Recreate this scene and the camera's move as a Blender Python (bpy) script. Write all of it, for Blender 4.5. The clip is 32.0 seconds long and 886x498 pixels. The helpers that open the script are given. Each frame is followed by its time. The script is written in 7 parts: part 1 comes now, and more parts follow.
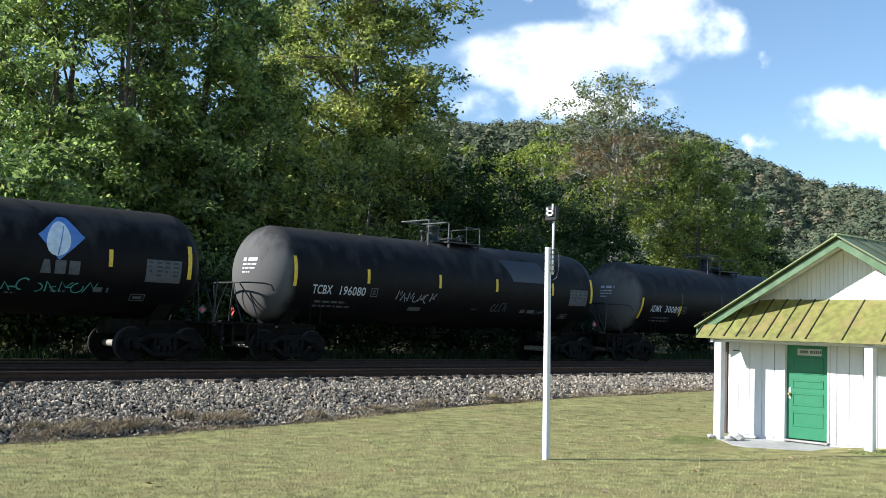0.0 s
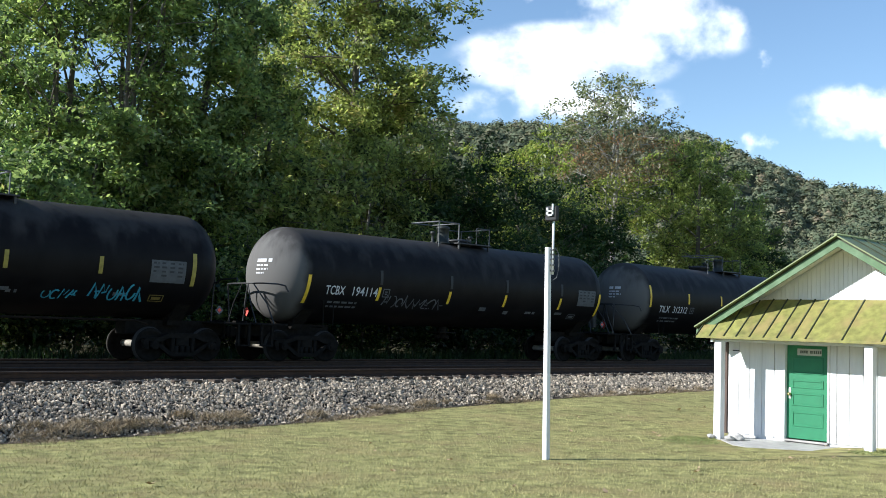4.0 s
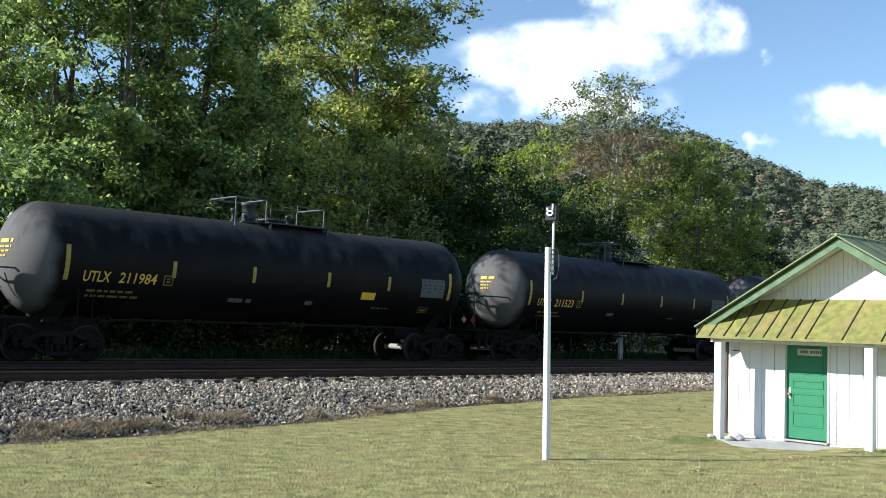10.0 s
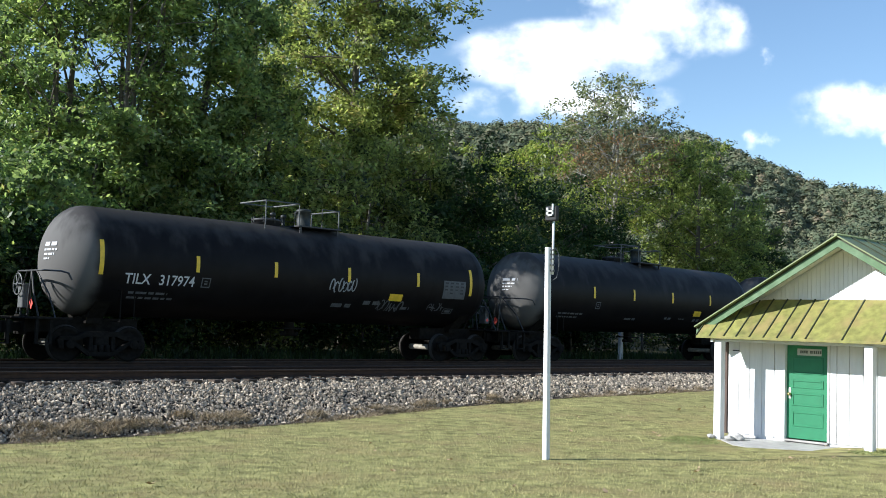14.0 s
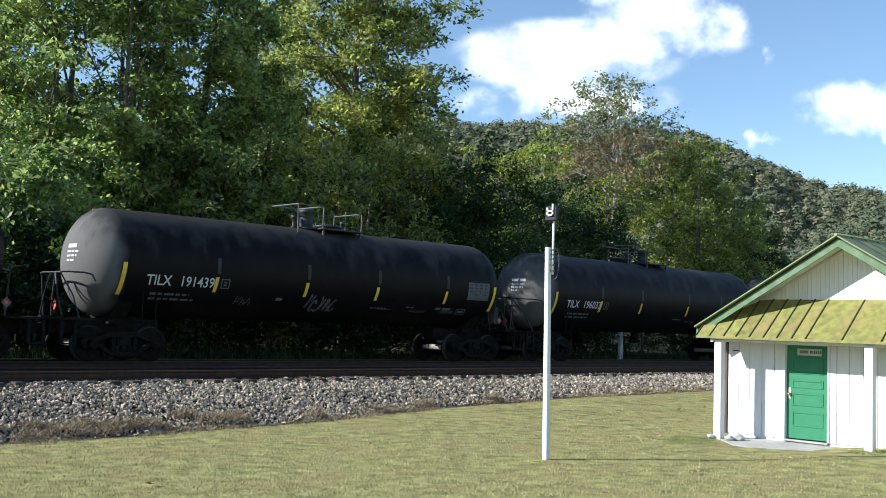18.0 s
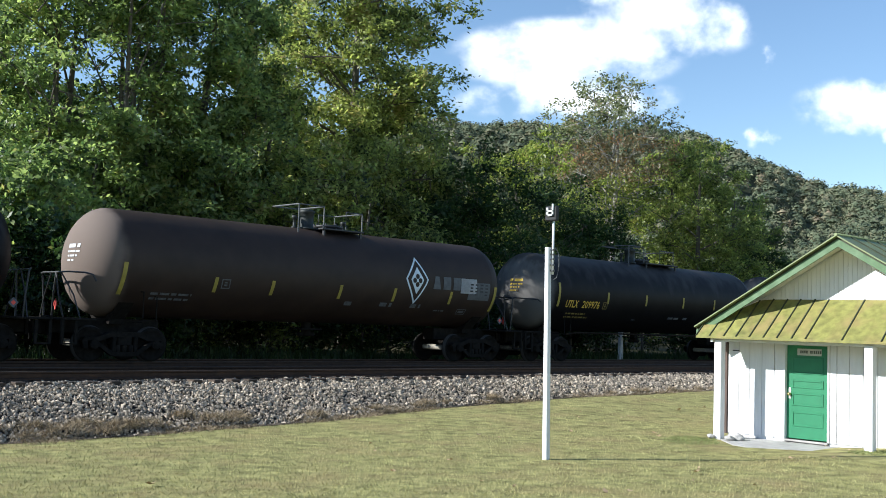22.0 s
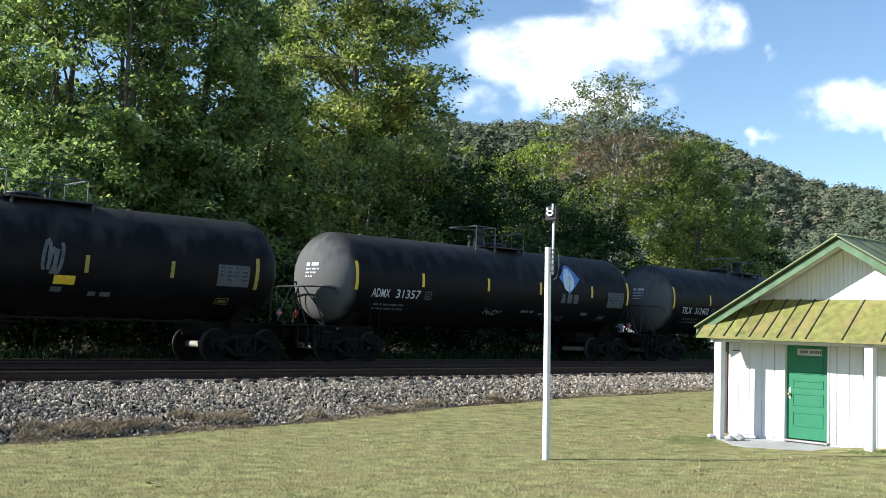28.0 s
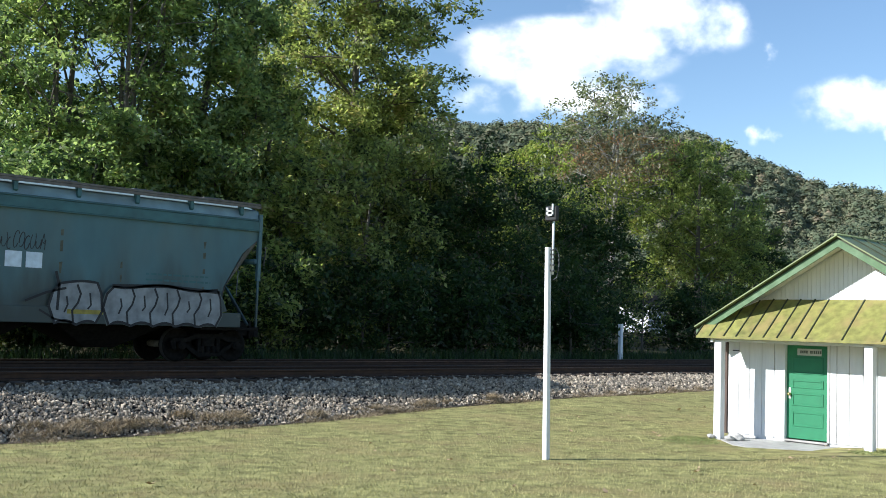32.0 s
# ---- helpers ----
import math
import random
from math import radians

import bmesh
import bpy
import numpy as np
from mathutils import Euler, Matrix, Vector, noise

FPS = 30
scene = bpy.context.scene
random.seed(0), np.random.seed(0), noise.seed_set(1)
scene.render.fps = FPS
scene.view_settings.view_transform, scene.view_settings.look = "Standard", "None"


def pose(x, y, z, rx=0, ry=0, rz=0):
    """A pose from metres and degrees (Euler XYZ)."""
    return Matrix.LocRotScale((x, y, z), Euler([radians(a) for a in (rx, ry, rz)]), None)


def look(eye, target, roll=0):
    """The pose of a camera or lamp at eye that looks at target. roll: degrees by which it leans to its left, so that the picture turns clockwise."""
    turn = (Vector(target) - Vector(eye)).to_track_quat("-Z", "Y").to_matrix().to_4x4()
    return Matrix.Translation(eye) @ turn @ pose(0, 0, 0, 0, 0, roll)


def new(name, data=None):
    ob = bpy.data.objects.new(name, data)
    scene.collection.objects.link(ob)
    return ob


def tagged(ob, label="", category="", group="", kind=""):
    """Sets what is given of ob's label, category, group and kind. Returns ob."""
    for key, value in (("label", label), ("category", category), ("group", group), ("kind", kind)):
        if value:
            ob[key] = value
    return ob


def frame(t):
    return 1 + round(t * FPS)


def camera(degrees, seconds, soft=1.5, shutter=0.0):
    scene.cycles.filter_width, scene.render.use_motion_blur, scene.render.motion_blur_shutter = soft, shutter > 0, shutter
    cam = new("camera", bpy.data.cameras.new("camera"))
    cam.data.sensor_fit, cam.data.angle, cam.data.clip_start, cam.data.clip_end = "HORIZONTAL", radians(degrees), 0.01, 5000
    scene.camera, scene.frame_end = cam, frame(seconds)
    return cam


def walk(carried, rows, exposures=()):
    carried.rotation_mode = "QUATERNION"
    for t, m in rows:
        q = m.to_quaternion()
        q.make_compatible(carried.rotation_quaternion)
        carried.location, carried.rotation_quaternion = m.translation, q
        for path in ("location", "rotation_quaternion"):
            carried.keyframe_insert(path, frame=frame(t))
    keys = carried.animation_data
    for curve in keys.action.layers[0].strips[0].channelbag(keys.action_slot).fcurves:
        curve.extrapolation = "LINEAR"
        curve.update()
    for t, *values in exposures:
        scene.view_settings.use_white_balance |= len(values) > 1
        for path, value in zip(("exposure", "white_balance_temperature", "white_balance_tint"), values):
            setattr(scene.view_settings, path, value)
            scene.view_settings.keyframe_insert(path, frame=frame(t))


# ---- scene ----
import functools
import itertools

# ---- camera: stands still on the lawn ----
EYE = (0.0, 0.0, 2.24)
AIM = (6.8493, 7.2506, 2.24 + 0.7145)
cam = camera(45.93, 32.0, soft=0.9)
walk(cam, [(0.0, look(EYE, AIM, 1.89)), (32.0, look(EYE, AIM, 1.89))], exposures=[(0.0, 0.8, 5900, 8), (32.0, 0.8, 5900, 8)])

# ---- light: low autumn sun from behind the train, open sky ----
SUN_ELEV, SUN_AZ = 28.0, -32.5      # the light travels towards this heading
world = bpy.data.worlds.new("sky")
scene.world = world
world.use_nodes = True
wn, wl = world.node_tree.nodes, world.node_tree.links
sky = wn.new("ShaderNodeTexSky")
sky.sky_type = "NISHITA"
sky.sun_disc = False
sky.sun_elevation = radians(SUN_ELEV)
sky.sun_rotation = radians(-90 - SUN_AZ)
sky.air_density, sky.dust_density, sky.ozone_density = 1.0, 0.0, 1.6
wl.new(sky.outputs["Color"], wn["Background"].inputs["Color"])
wn["Background"].inputs["Strength"].default_value = 0.1
sun = new("sun", bpy.data.lights.new("sun", "SUN"))
sun.data.energy, sun.data.angle, sun.data.color = 5.0, radians(0.5), (1.0, 0.94, 0.85)
_h = Vector((math.cos(radians(SUN_AZ)), math.sin(radians(SUN_AZ)), -math.tan(radians(SUN_ELEV))))
sun.matrix_world = look((0, 0, 60), Vector((0, 0, 60)) + _h)


# ---- materials ----
def mat(name, base, rough=0.7, metal=0.0, spread=0.15, scale=6.0, stain=None, stain_scale=1.2, stain_amount=0.3,
        bump=0.0, bump_scale=40.0, stretch=(1, 1, 1), per_object=0.0, gloss=0.5, island=0.0, ends=None, mud_or_sheen=None):
    """A node material: base colour with grain and broad stains at real size, roughness and fine relief."""
    m = bpy.data.materials.new(name)
    m.use_nodes = True
    n, l = m.node_tree.nodes, m.node_tree.links
    b = n["Principled BSDF"]
    co = n.new("ShaderNodeTexCoord")
    mp = n.new("ShaderNodeMapping")
    mp.inputs["Scale"].default_value = stretch
    l.new(co.outputs["Object"], mp.inputs["Vector"])
    grain = n.new("ShaderNodeTexNoise")
    grain.inputs["Scale"].default_value, grain.inputs["Detail"].default_value = scale, 6
    l.new(mp.outputs["Vector"], grain.inputs["Vector"])
    ramp = n.new("ShaderNodeMapRange")
    ramp.inputs["From Min"].default_value, ramp.inputs["From Max"].default_value = 0.3, 0.7
    ramp.inputs["To Min"].default_value, ramp.inputs["To Max"].default_value = 1 - spread, 1 + spread
    l.new(grain.outputs["Fac"], ramp.inputs["Value"])
    last = ramp.outputs["Result"]
    for amount, node, out in ((per_object, "ShaderNodeObjectInfo", "Random"), (island, "ShaderNodeNewGeometry", "Random Per Island")):
        if amount:
            oi = n.new(node)
            r2 = n.new("ShaderNodeMapRange")
            r2.inputs["To Min"].default_value, r2.inputs["To Max"].default_value = 1 - amount, 1 + amount
            l.new(oi.outputs[out], r2.inputs["Value"])
            mu = n.new("ShaderNodeMath")
            mu.operation = "MULTIPLY"
            l.new(last, mu.inputs[0])
            l.new(r2.outputs["Result"], mu.inputs[1])
            last = mu.outputs["Value"]
    col = n.new("ShaderNodeVectorMath")
    col.operation = "SCALE"
    col.inputs[0].default_value = base
    l.new(last, col.inputs["Scale"])
    out = col.outputs["Vector"]
    if stain:
        big = n.new("ShaderNodeTexNoise")
        big.inputs["Scale"].default_value, big.inputs["Detail"].default_value = stain_scale, 8
        l.new(mp.outputs["Vector"], big.inputs["Vector"])
        r3 = n.new("ShaderNodeMapRange")
        r3.inputs["From Min"].default_value, r3.inputs["From Max"].default_value = 0.45, 0.72
        r3.inputs["To Max"].default_value = stain_amount
        l.new(big.outputs["Fac"], r3.inputs["Value"])
        mix = n.new("ShaderNodeMix")
        mix.data_type = "RGBA"
        l.new(r3.outputs["Result"], mix.inputs["Factor"])
        l.new(out, mix.inputs["A"])
        mix.inputs["B"].default_value = (*stain, 1)
        out = mix.outputs["Result"]
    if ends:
        # the sunlit look of a car's leading end, painted as a paler film with an uneven border
        near, far, sunlit_tone = ends
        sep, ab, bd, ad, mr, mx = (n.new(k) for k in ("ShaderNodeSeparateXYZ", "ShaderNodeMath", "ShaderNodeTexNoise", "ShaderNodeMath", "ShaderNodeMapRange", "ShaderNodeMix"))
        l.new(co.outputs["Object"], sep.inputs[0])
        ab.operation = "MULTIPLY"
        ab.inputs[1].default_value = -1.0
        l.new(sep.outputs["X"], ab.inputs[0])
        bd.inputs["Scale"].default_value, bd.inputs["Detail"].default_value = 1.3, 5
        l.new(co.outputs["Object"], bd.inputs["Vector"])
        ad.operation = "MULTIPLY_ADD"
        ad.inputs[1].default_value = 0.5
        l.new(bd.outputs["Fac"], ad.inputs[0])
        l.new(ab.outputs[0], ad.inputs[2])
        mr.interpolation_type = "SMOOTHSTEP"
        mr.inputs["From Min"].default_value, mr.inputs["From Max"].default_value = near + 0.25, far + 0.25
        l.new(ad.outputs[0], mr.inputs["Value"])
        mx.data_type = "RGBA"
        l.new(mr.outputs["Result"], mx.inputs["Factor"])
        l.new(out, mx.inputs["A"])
        mx.inputs["B"].default_value = (*sunlit_tone, 1)
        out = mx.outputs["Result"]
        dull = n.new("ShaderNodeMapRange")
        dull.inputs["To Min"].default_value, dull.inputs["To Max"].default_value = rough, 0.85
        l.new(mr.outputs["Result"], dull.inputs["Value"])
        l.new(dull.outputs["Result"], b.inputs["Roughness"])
    if mud_or_sheen:
        # mud thrown up by the wheels, and the sheen of light painted on tank tops, ragged at its border
        z_bare, z_full, film_colour, most = mud_or_sheen
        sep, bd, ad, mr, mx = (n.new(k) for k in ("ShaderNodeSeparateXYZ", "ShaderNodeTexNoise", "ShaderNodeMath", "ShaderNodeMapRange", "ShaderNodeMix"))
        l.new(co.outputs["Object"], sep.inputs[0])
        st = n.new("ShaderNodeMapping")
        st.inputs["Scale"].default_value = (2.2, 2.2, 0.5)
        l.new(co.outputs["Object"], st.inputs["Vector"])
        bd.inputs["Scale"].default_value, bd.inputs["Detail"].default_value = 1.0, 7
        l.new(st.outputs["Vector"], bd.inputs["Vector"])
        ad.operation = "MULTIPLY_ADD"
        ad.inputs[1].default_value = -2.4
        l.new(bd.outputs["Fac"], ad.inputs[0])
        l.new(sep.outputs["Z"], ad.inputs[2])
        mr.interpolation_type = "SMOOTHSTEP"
        mr.inputs["From Min"].default_value, mr.inputs["From Max"].default_value = z_bare - 1.2, z_full - 1.2
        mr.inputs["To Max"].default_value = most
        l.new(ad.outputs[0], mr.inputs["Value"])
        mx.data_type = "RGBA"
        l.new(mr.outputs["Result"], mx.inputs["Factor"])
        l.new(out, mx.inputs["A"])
        mx.inputs["B"].default_value = (*film_colour, 1)
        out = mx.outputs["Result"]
    l.new(out, b.inputs["Base Color"])
    b.inputs["Roughness"].default_value, b.inputs["Metallic"].default_value = rough, metal
    b.inputs["Specular IOR Level"].default_value = gloss
    if bump:
        fine = n.new("ShaderNodeTexNoise")
        fine.inputs["Scale"].default_value, fine.inputs["Detail"].default_value = bump_scale, 5
        l.new(mp.outputs["Vector"], fine.inputs["Vector"])
        bp = n.new("ShaderNodeBump")
        bp.inputs["Strength"].default_value, bp.inputs["Distance"].default_value = bump, 0.02
        l.new(fine.outputs["Fac"], bp.inputs["Height"])
        l.new(bp.outputs["Normal"], b.inputs["Normal"])
    return m


def leaf_mat(name, dark, light, translucent=0.45, dry=None, dry_share=0.08, clump=0.7):
    """Foliage: each leaf has its own tone between two greens, some are dry, light shines through."""
    m = bpy.data.materials.new(name)
    m.use_nodes = True
    n, l = m.node_tree.nodes, m.node_tree.links
    n.remove(n["Principled BSDF"])
    geo = n.new("ShaderNodeNewGeometry")
    ramp = n.new("ShaderNodeValToRGB")
    e = ramp.color_ramp.elements
    e[0].position, e[0].color = 0.0, (*dark, 1)
    e[1].position, e[1].color = 1 - dry_share - 0.01, (*light, 1)
    if dry:
        x = e.new(1 - dry_share)
        x.color = (*dry, 1)
    co, no, mr = n.new("ShaderNodeTexCoord"), n.new("ShaderNodeTexNoise"), n.new("ShaderNodeMapRange")
    no.inputs["Scale"].default_value, no.inputs["Detail"].default_value = clump, 2
    l.new(co.outputs["Object"], no.inputs["Vector"])
    mr.inputs["From Min"].default_value, mr.inputs["From Max"].default_value = 0.3, 0.7
    l.new(no.outputs["Fac"], mr.inputs["Value"])
    av = n.new("ShaderNodeMix")
    av.inputs["Factor"].default_value = 0.5
    l.new(geo.outputs["Random Per Island"], av.inputs["A"])
    l.new(mr.outputs["Result"], av.inputs["B"])
    wide = n.new("ShaderNodeMapRange")
    wide.inputs["From Min"].default_value, wide.inputs["From Max"].default_value = 0.18, 0.82
    l.new(av.outputs["Result"], wide.inputs["Value"])
    l.new(wide.outputs["Result"], ramp.inputs["Fac"])
    dif, tra, glo = n.new("ShaderNodeBsdfDiffuse"), n.new("ShaderNodeBsdfTranslucent"), n.new("ShaderNodeBsdfGlossy")
    glo.inputs["Roughness"].default_value = 0.45
    l.new(ramp.outputs["Color"], dif.inputs["Color"])
    thru = n.new("ShaderNodeVectorMath")
    thru.operation = "MULTIPLY"
    thru.inputs[1].default_value = (1.95, 2.1, 1.5)
    l.new(ramp.outputs["Color"], thru.inputs[0])
    l.new(thru.outputs[0], tra.inputs["Color"])
    a, b = n.new("ShaderNodeMixShader"), n.new("ShaderNodeMixShader")
    a.inputs["Fac"].default_value, b.inputs["Fac"].default_value = translucent, 0.03
    l.new(dif.outputs[0], a.inputs[1])
    l.new(tra.outputs[0], a.inputs[2])
    l.new(a.outputs[0], b.inputs[1])
    l.new(glo.outputs[0], b.inputs[2])
    l.new(b.outputs[0], n["Material Output"].inputs["Surface"])
    return m


def cloud_mat(name, seed, stretch, bias, core=0.5):
    """Vapour: bright where thick, ragged at the edges, through which the sky shows."""
    m = bpy.data.materials.new(name)
    m.use_nodes = True
    n, l = m.node_tree.nodes, m.node_tree.links
    n.remove(n["Principled BSDF"])
    co = n.new("ShaderNodeTexCoord")
    mp = n.new("ShaderNodeMapping")
    mp.inputs["Location"].default_value = (seed, seed * 0.7, 0)
    mp.inputs["Scale"].default_value = stretch
    l.new(co.outputs["Generated"], mp.inputs["Vector"])
    no = n.new("ShaderNodeTexNoise")
    no.inputs["Scale"].default_value, no.inputs["Detail"].default_value, no.inputs["Roughness"].default_value = 2.2, 7, 0.52
    l.new(mp.outputs["Vector"], no.inputs["Vector"])
    mid = n.new("ShaderNodeVectorMath")
    mid.operation = "SUBTRACT"
    mid.inputs[1].default_value = (0.5, 0.5, 0)
    l.new(co.outputs["Generated"], mid.inputs[0])
    flat = n.new("ShaderNodeVectorMath")
    flat.operation = "MULTIPLY"
    flat.inputs[1].default_value = (2, 2, 0)
    l.new(mid.outputs[0], flat.inputs[0])
    ln = n.new("ShaderNodeVectorMath")
    ln.operation = "LENGTH"
    l.new(flat.outputs[0], ln.inputs[0])
    amp = n.new("ShaderNodeMath")
    amp.operation = "MULTIPLY_ADD"
    amp.inputs[1].default_value, amp.inputs[2].default_value = 2.6, -1.3 + bias
    l.new(no.outputs["Fac"], amp.inputs[0])
    cut = n.new("ShaderNodeMath")
    cut.operation = "MULTIPLY_ADD"
    cut.inputs[1].default_value = -core
    l.new(ln.outputs["Value"], cut.inputs[0])
    l.new(amp.outputs[0], cut.inputs[2])
    rim = n.new("ShaderNodeMapRange")
    rim.interpolation_type = "SMOOTHSTEP"
    rim.inputs["From Min"].default_value, rim.inputs["From Max"].default_value = 1.0, 0.75
    l.new(ln.outputs["Value"], rim.inputs["Value"])
    al0 = n.new("ShaderNodeMapRange")
    al0.interpolation_type = "SMOOTHSTEP"
    al0.inputs["From Min"].default_value, al0.inputs["From Max"].default_value = -0.15, 0.95
    l.new(cut.outputs[0], al0.inputs["Value"])
    al = n.new("ShaderNodeMath")
    al.operation = "MULTIPLY"
    l.new(al0.outputs["Result"], al.inputs[0])
    l.new(rim.outputs["Result"], al.inputs[1])
    em, tr, mx = n.new("ShaderNodeEmission"), n.new("ShaderNodeBsdfTransparent"), n.new("ShaderNodeMixShader")
    em.inputs["Color"].default_value, em.inputs["Strength"].default_value = (1.0, 0.99, 0.97, 1), 1.0
    l.new(al.outputs["Value"], mx.inputs["Fac"])
    l.new(tr.outputs[0], mx.inputs[1])
    l.new(em.outputs[0], mx.inputs[2])
    l.new(mx.outputs[0], n["Material Output"].inputs["Surface"])
    return m


LAWN = mat("mown_grass", (0.25, 0.235, 0.095), 0.95, spread=0.45, scale=3, stain=(0.27, 0.21, 0.1), stain_scale=0.8, stain_amount=0.65, bump=0.6, bump_scale=30, gloss=0.1)
BLADE = mat("grass_blade", (0.355, 0.34, 0.145), 0.8, spread=0.42, scale=2.6, stain=(0.37, 0.295, 0.15), stain_scale=0.8, stain_amount=0.65, gloss=0.15, island=0.1)
EARTH = mat("bare_earth", (0.075, 0.06, 0.045), 0.95, spread=0.45, scale=5, stain=(0.16, 0.13, 0.09), stain_scale=2.5, stain_amount=0.7, bump=0.8, bump_scale=25, gloss=0.1)
GREEN_BLADE = mat("uncut_grass_blade", (0.2, 0.225, 0.085), 0.8, spread=0.4, scale=3, island=0.25, gloss=0.15)
STRAW = mat("dead_grass", (0.3, 0.235, 0.15), 0.9, spread=0.3, scale=3, island=0.35, gloss=0.1)
SOIL = mat("forest_soil", (0.06, 0.055, 0.03), 0.95, spread=0.4, scale=3, bump=0.6, bump_scale=12, gloss=0.1)
# nearly black: oily bed, and the shade between the stones in its colour
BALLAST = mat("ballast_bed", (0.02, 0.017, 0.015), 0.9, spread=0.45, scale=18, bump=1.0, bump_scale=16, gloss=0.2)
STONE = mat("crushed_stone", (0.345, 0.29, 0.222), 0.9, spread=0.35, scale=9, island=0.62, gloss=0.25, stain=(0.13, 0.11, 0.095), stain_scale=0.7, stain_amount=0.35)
TIE = mat("creosoted_timber", (0.05, 0.034, 0.022), 0.85, spread=0.35, scale=5, stretch=(1, 6, 6), per_object=0.3, bump=0.5, bump_scale=14)
RUST = mat("rusty_rail_steel", (0.05, 0.026, 0.015), 0.75, metal=0.3, spread=0.3, scale=7, per_object=0.1)
RAILTOP = mat("worn_rail_head", (0.06, 0.05, 0.042), 0.65, metal=0.3, spread=0.1)
# paler towards the top: light on the upper shell is put into the paint
BLACK = mat("black_tank_paint", (0.007, 0.0062, 0.0068), 0.5, spread=0.3, scale=2.5, stain=(0.013, 0.012, 0.012), stain_scale=0.6, stain_amount=0.4, gloss=0.1, bump=0.05, bump_scale=3, per_object=0.15, mud_or_sheen=(3.0, 4.0, (0.043, 0.04, 0.039), 0.9), ends=(6.7, 7.1, (0.13, 0.125, 0.12)))
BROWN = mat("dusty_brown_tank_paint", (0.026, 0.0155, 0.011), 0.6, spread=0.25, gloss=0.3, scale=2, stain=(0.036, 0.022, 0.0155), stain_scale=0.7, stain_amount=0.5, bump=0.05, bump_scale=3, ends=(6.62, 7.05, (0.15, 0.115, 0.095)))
BLOT = mat("dull_grey_overpaint", (0.03, 0.029, 0.028), 0.75, spread=0.35, scale=5)
PATCH = mat("repainted_patch", (0.028, 0.031, 0.042), 0.5, spread=0.15, scale=3)
IRON = mat("grimy_cast_steel", (0.015, 0.0135, 0.012), 0.9, metal=0.0, gloss=0.05, spread=0.35, scale=9, bump=0.3, bump_scale=30)
TREAD = mat("worn_wheel_steel", (0.04, 0.037, 0.034), 0.6, metal=0.0, gloss=0.2, spread=0.15)
AXLE = mat("dusty_axle_steel", (0.3, 0.27, 0.22), 0.7, spread=0.3, scale=9)
BROWNPIPE = mat("brown_dusty_pipe", (0.016, 0.012, 0.009), 0.85, spread=0.3, scale=4, gloss=0.1)
PIPE = mat("dark_pipe_paint", (0.022, 0.022, 0.024), 0.55, spread=0.2)
GREYPIPE = mat("grey_galvanised_pipe", (0.1, 0.103, 0.105), 0.55, metal=0.2, spread=0.15)
VALVE = mat("dark_green_grey_valve_casting", (0.022, 0.026, 0.024), 0.6, metal=0.2, spread=0.3, scale=9)
WHITE_INK = mat("white_stencil_paint", (0.55, 0.56, 0.58), 0.7, spread=0.12, scale=12)
DIM_INK = mat("faded_stencil_paint", (0.1, 0.105, 0.115), 0.75, spread=0.35, scale=14)
GOLD_INK = mat("yellow_stencil_paint", (0.62, 0.42, 0.05), 0.7, spread=0.2, scale=12)
DIMGOLD_INK = mat("faded_yellow_stencil", (0.17, 0.13, 0.03), 0.75, spread=0.3, scale=14)
YELLOW_DIM = mat("dulled_yellow_tape", (0.3, 0.24, 0.04), 0.6, spread=0.25, scale=8)
YELLOW = mat("yellow_reflector_tape", (0.75, 0.5, 0.03), 0.5, spread=0.15, scale=8)
OLD_STRIP = mat("blackened_old_tape", (0.011, 0.0115, 0.013), 0.6, spread=0.3, scale=8)
PANEL = mat("pale_stencil_panel", (0.085, 0.09, 0.098), 0.7, spread=0.2, scale=7)
PANEL_INK = mat("grimy_panel_letters", (0.035, 0.036, 0.04), 0.75, spread=0.3)
RED = mat("red_placard", (0.7, 0.08, 0.06), 0.6)
LOGO_BLUE = mat("blue_emblem_paint", (0.09, 0.2, 0.5), 0.55, spread=0.15)
LOGO_PALE = mat("pale_emblem_paint", (0.6, 0.68, 0.75), 0.55, spread=0.15)
SPRAY_WHITE = mat("white_spray_paint", (0.27, 0.28, 0.3), 0.7, spread=0.3, scale=5)
SPRAY_GREY = mat("grey_spray_paint", (0.09, 0.095, 0.105), 0.7, spread=0.35, scale=5)
SPRAY_CYAN = mat("cyan_spray_paint", (0.05, 0.3, 0.42), 0.7, spread=0.3, scale=5)
SPRAY_TEAL = mat("teal_spray_paint", (0.08, 0.32, 0.28), 0.7, spread=0.35, scale=5)
SPRAY_GOLD = mat("ochre_spray_paint", (0.25, 0.19, 0.06), 0.7, spread=0.35, scale=5)
SPRAY_BLACK = mat("black_spray_paint", (0.02, 0.02, 0.022), 0.7, spread=0.2)
SPRAY_SILVER = mat("silver_spray_paint", (0.24, 0.25, 0.255), 0.65, spread=0.3, scale=4)
MUD = (0.04, 0.045, 0.038)
HOPPER = mat("weathered_blue_green_paint", (0.066, 0.145, 0.165), 0.6, spread=0.14, scale=1.5, stain=(0.1, 0.1, 0.075), stain_scale=0.8, stain_amount=0.4, stretch=(1, 1, 0.35), mud_or_sheen=(2.75, 1.15, MUD, 0.85))
HOPPER_SLOPE = mat("dust_brown_slope_paint", (0.16, 0.145, 0.125), 0.85, spread=0.25, scale=2, stain=(0.06, 0.05, 0.04), stain_scale=1.2, stain_amount=0.7)
SPRAY_FADED = mat("faded_green_grey_spray", (0.105, 0.125, 0.115), 0.75, spread=0.4, scale=3)
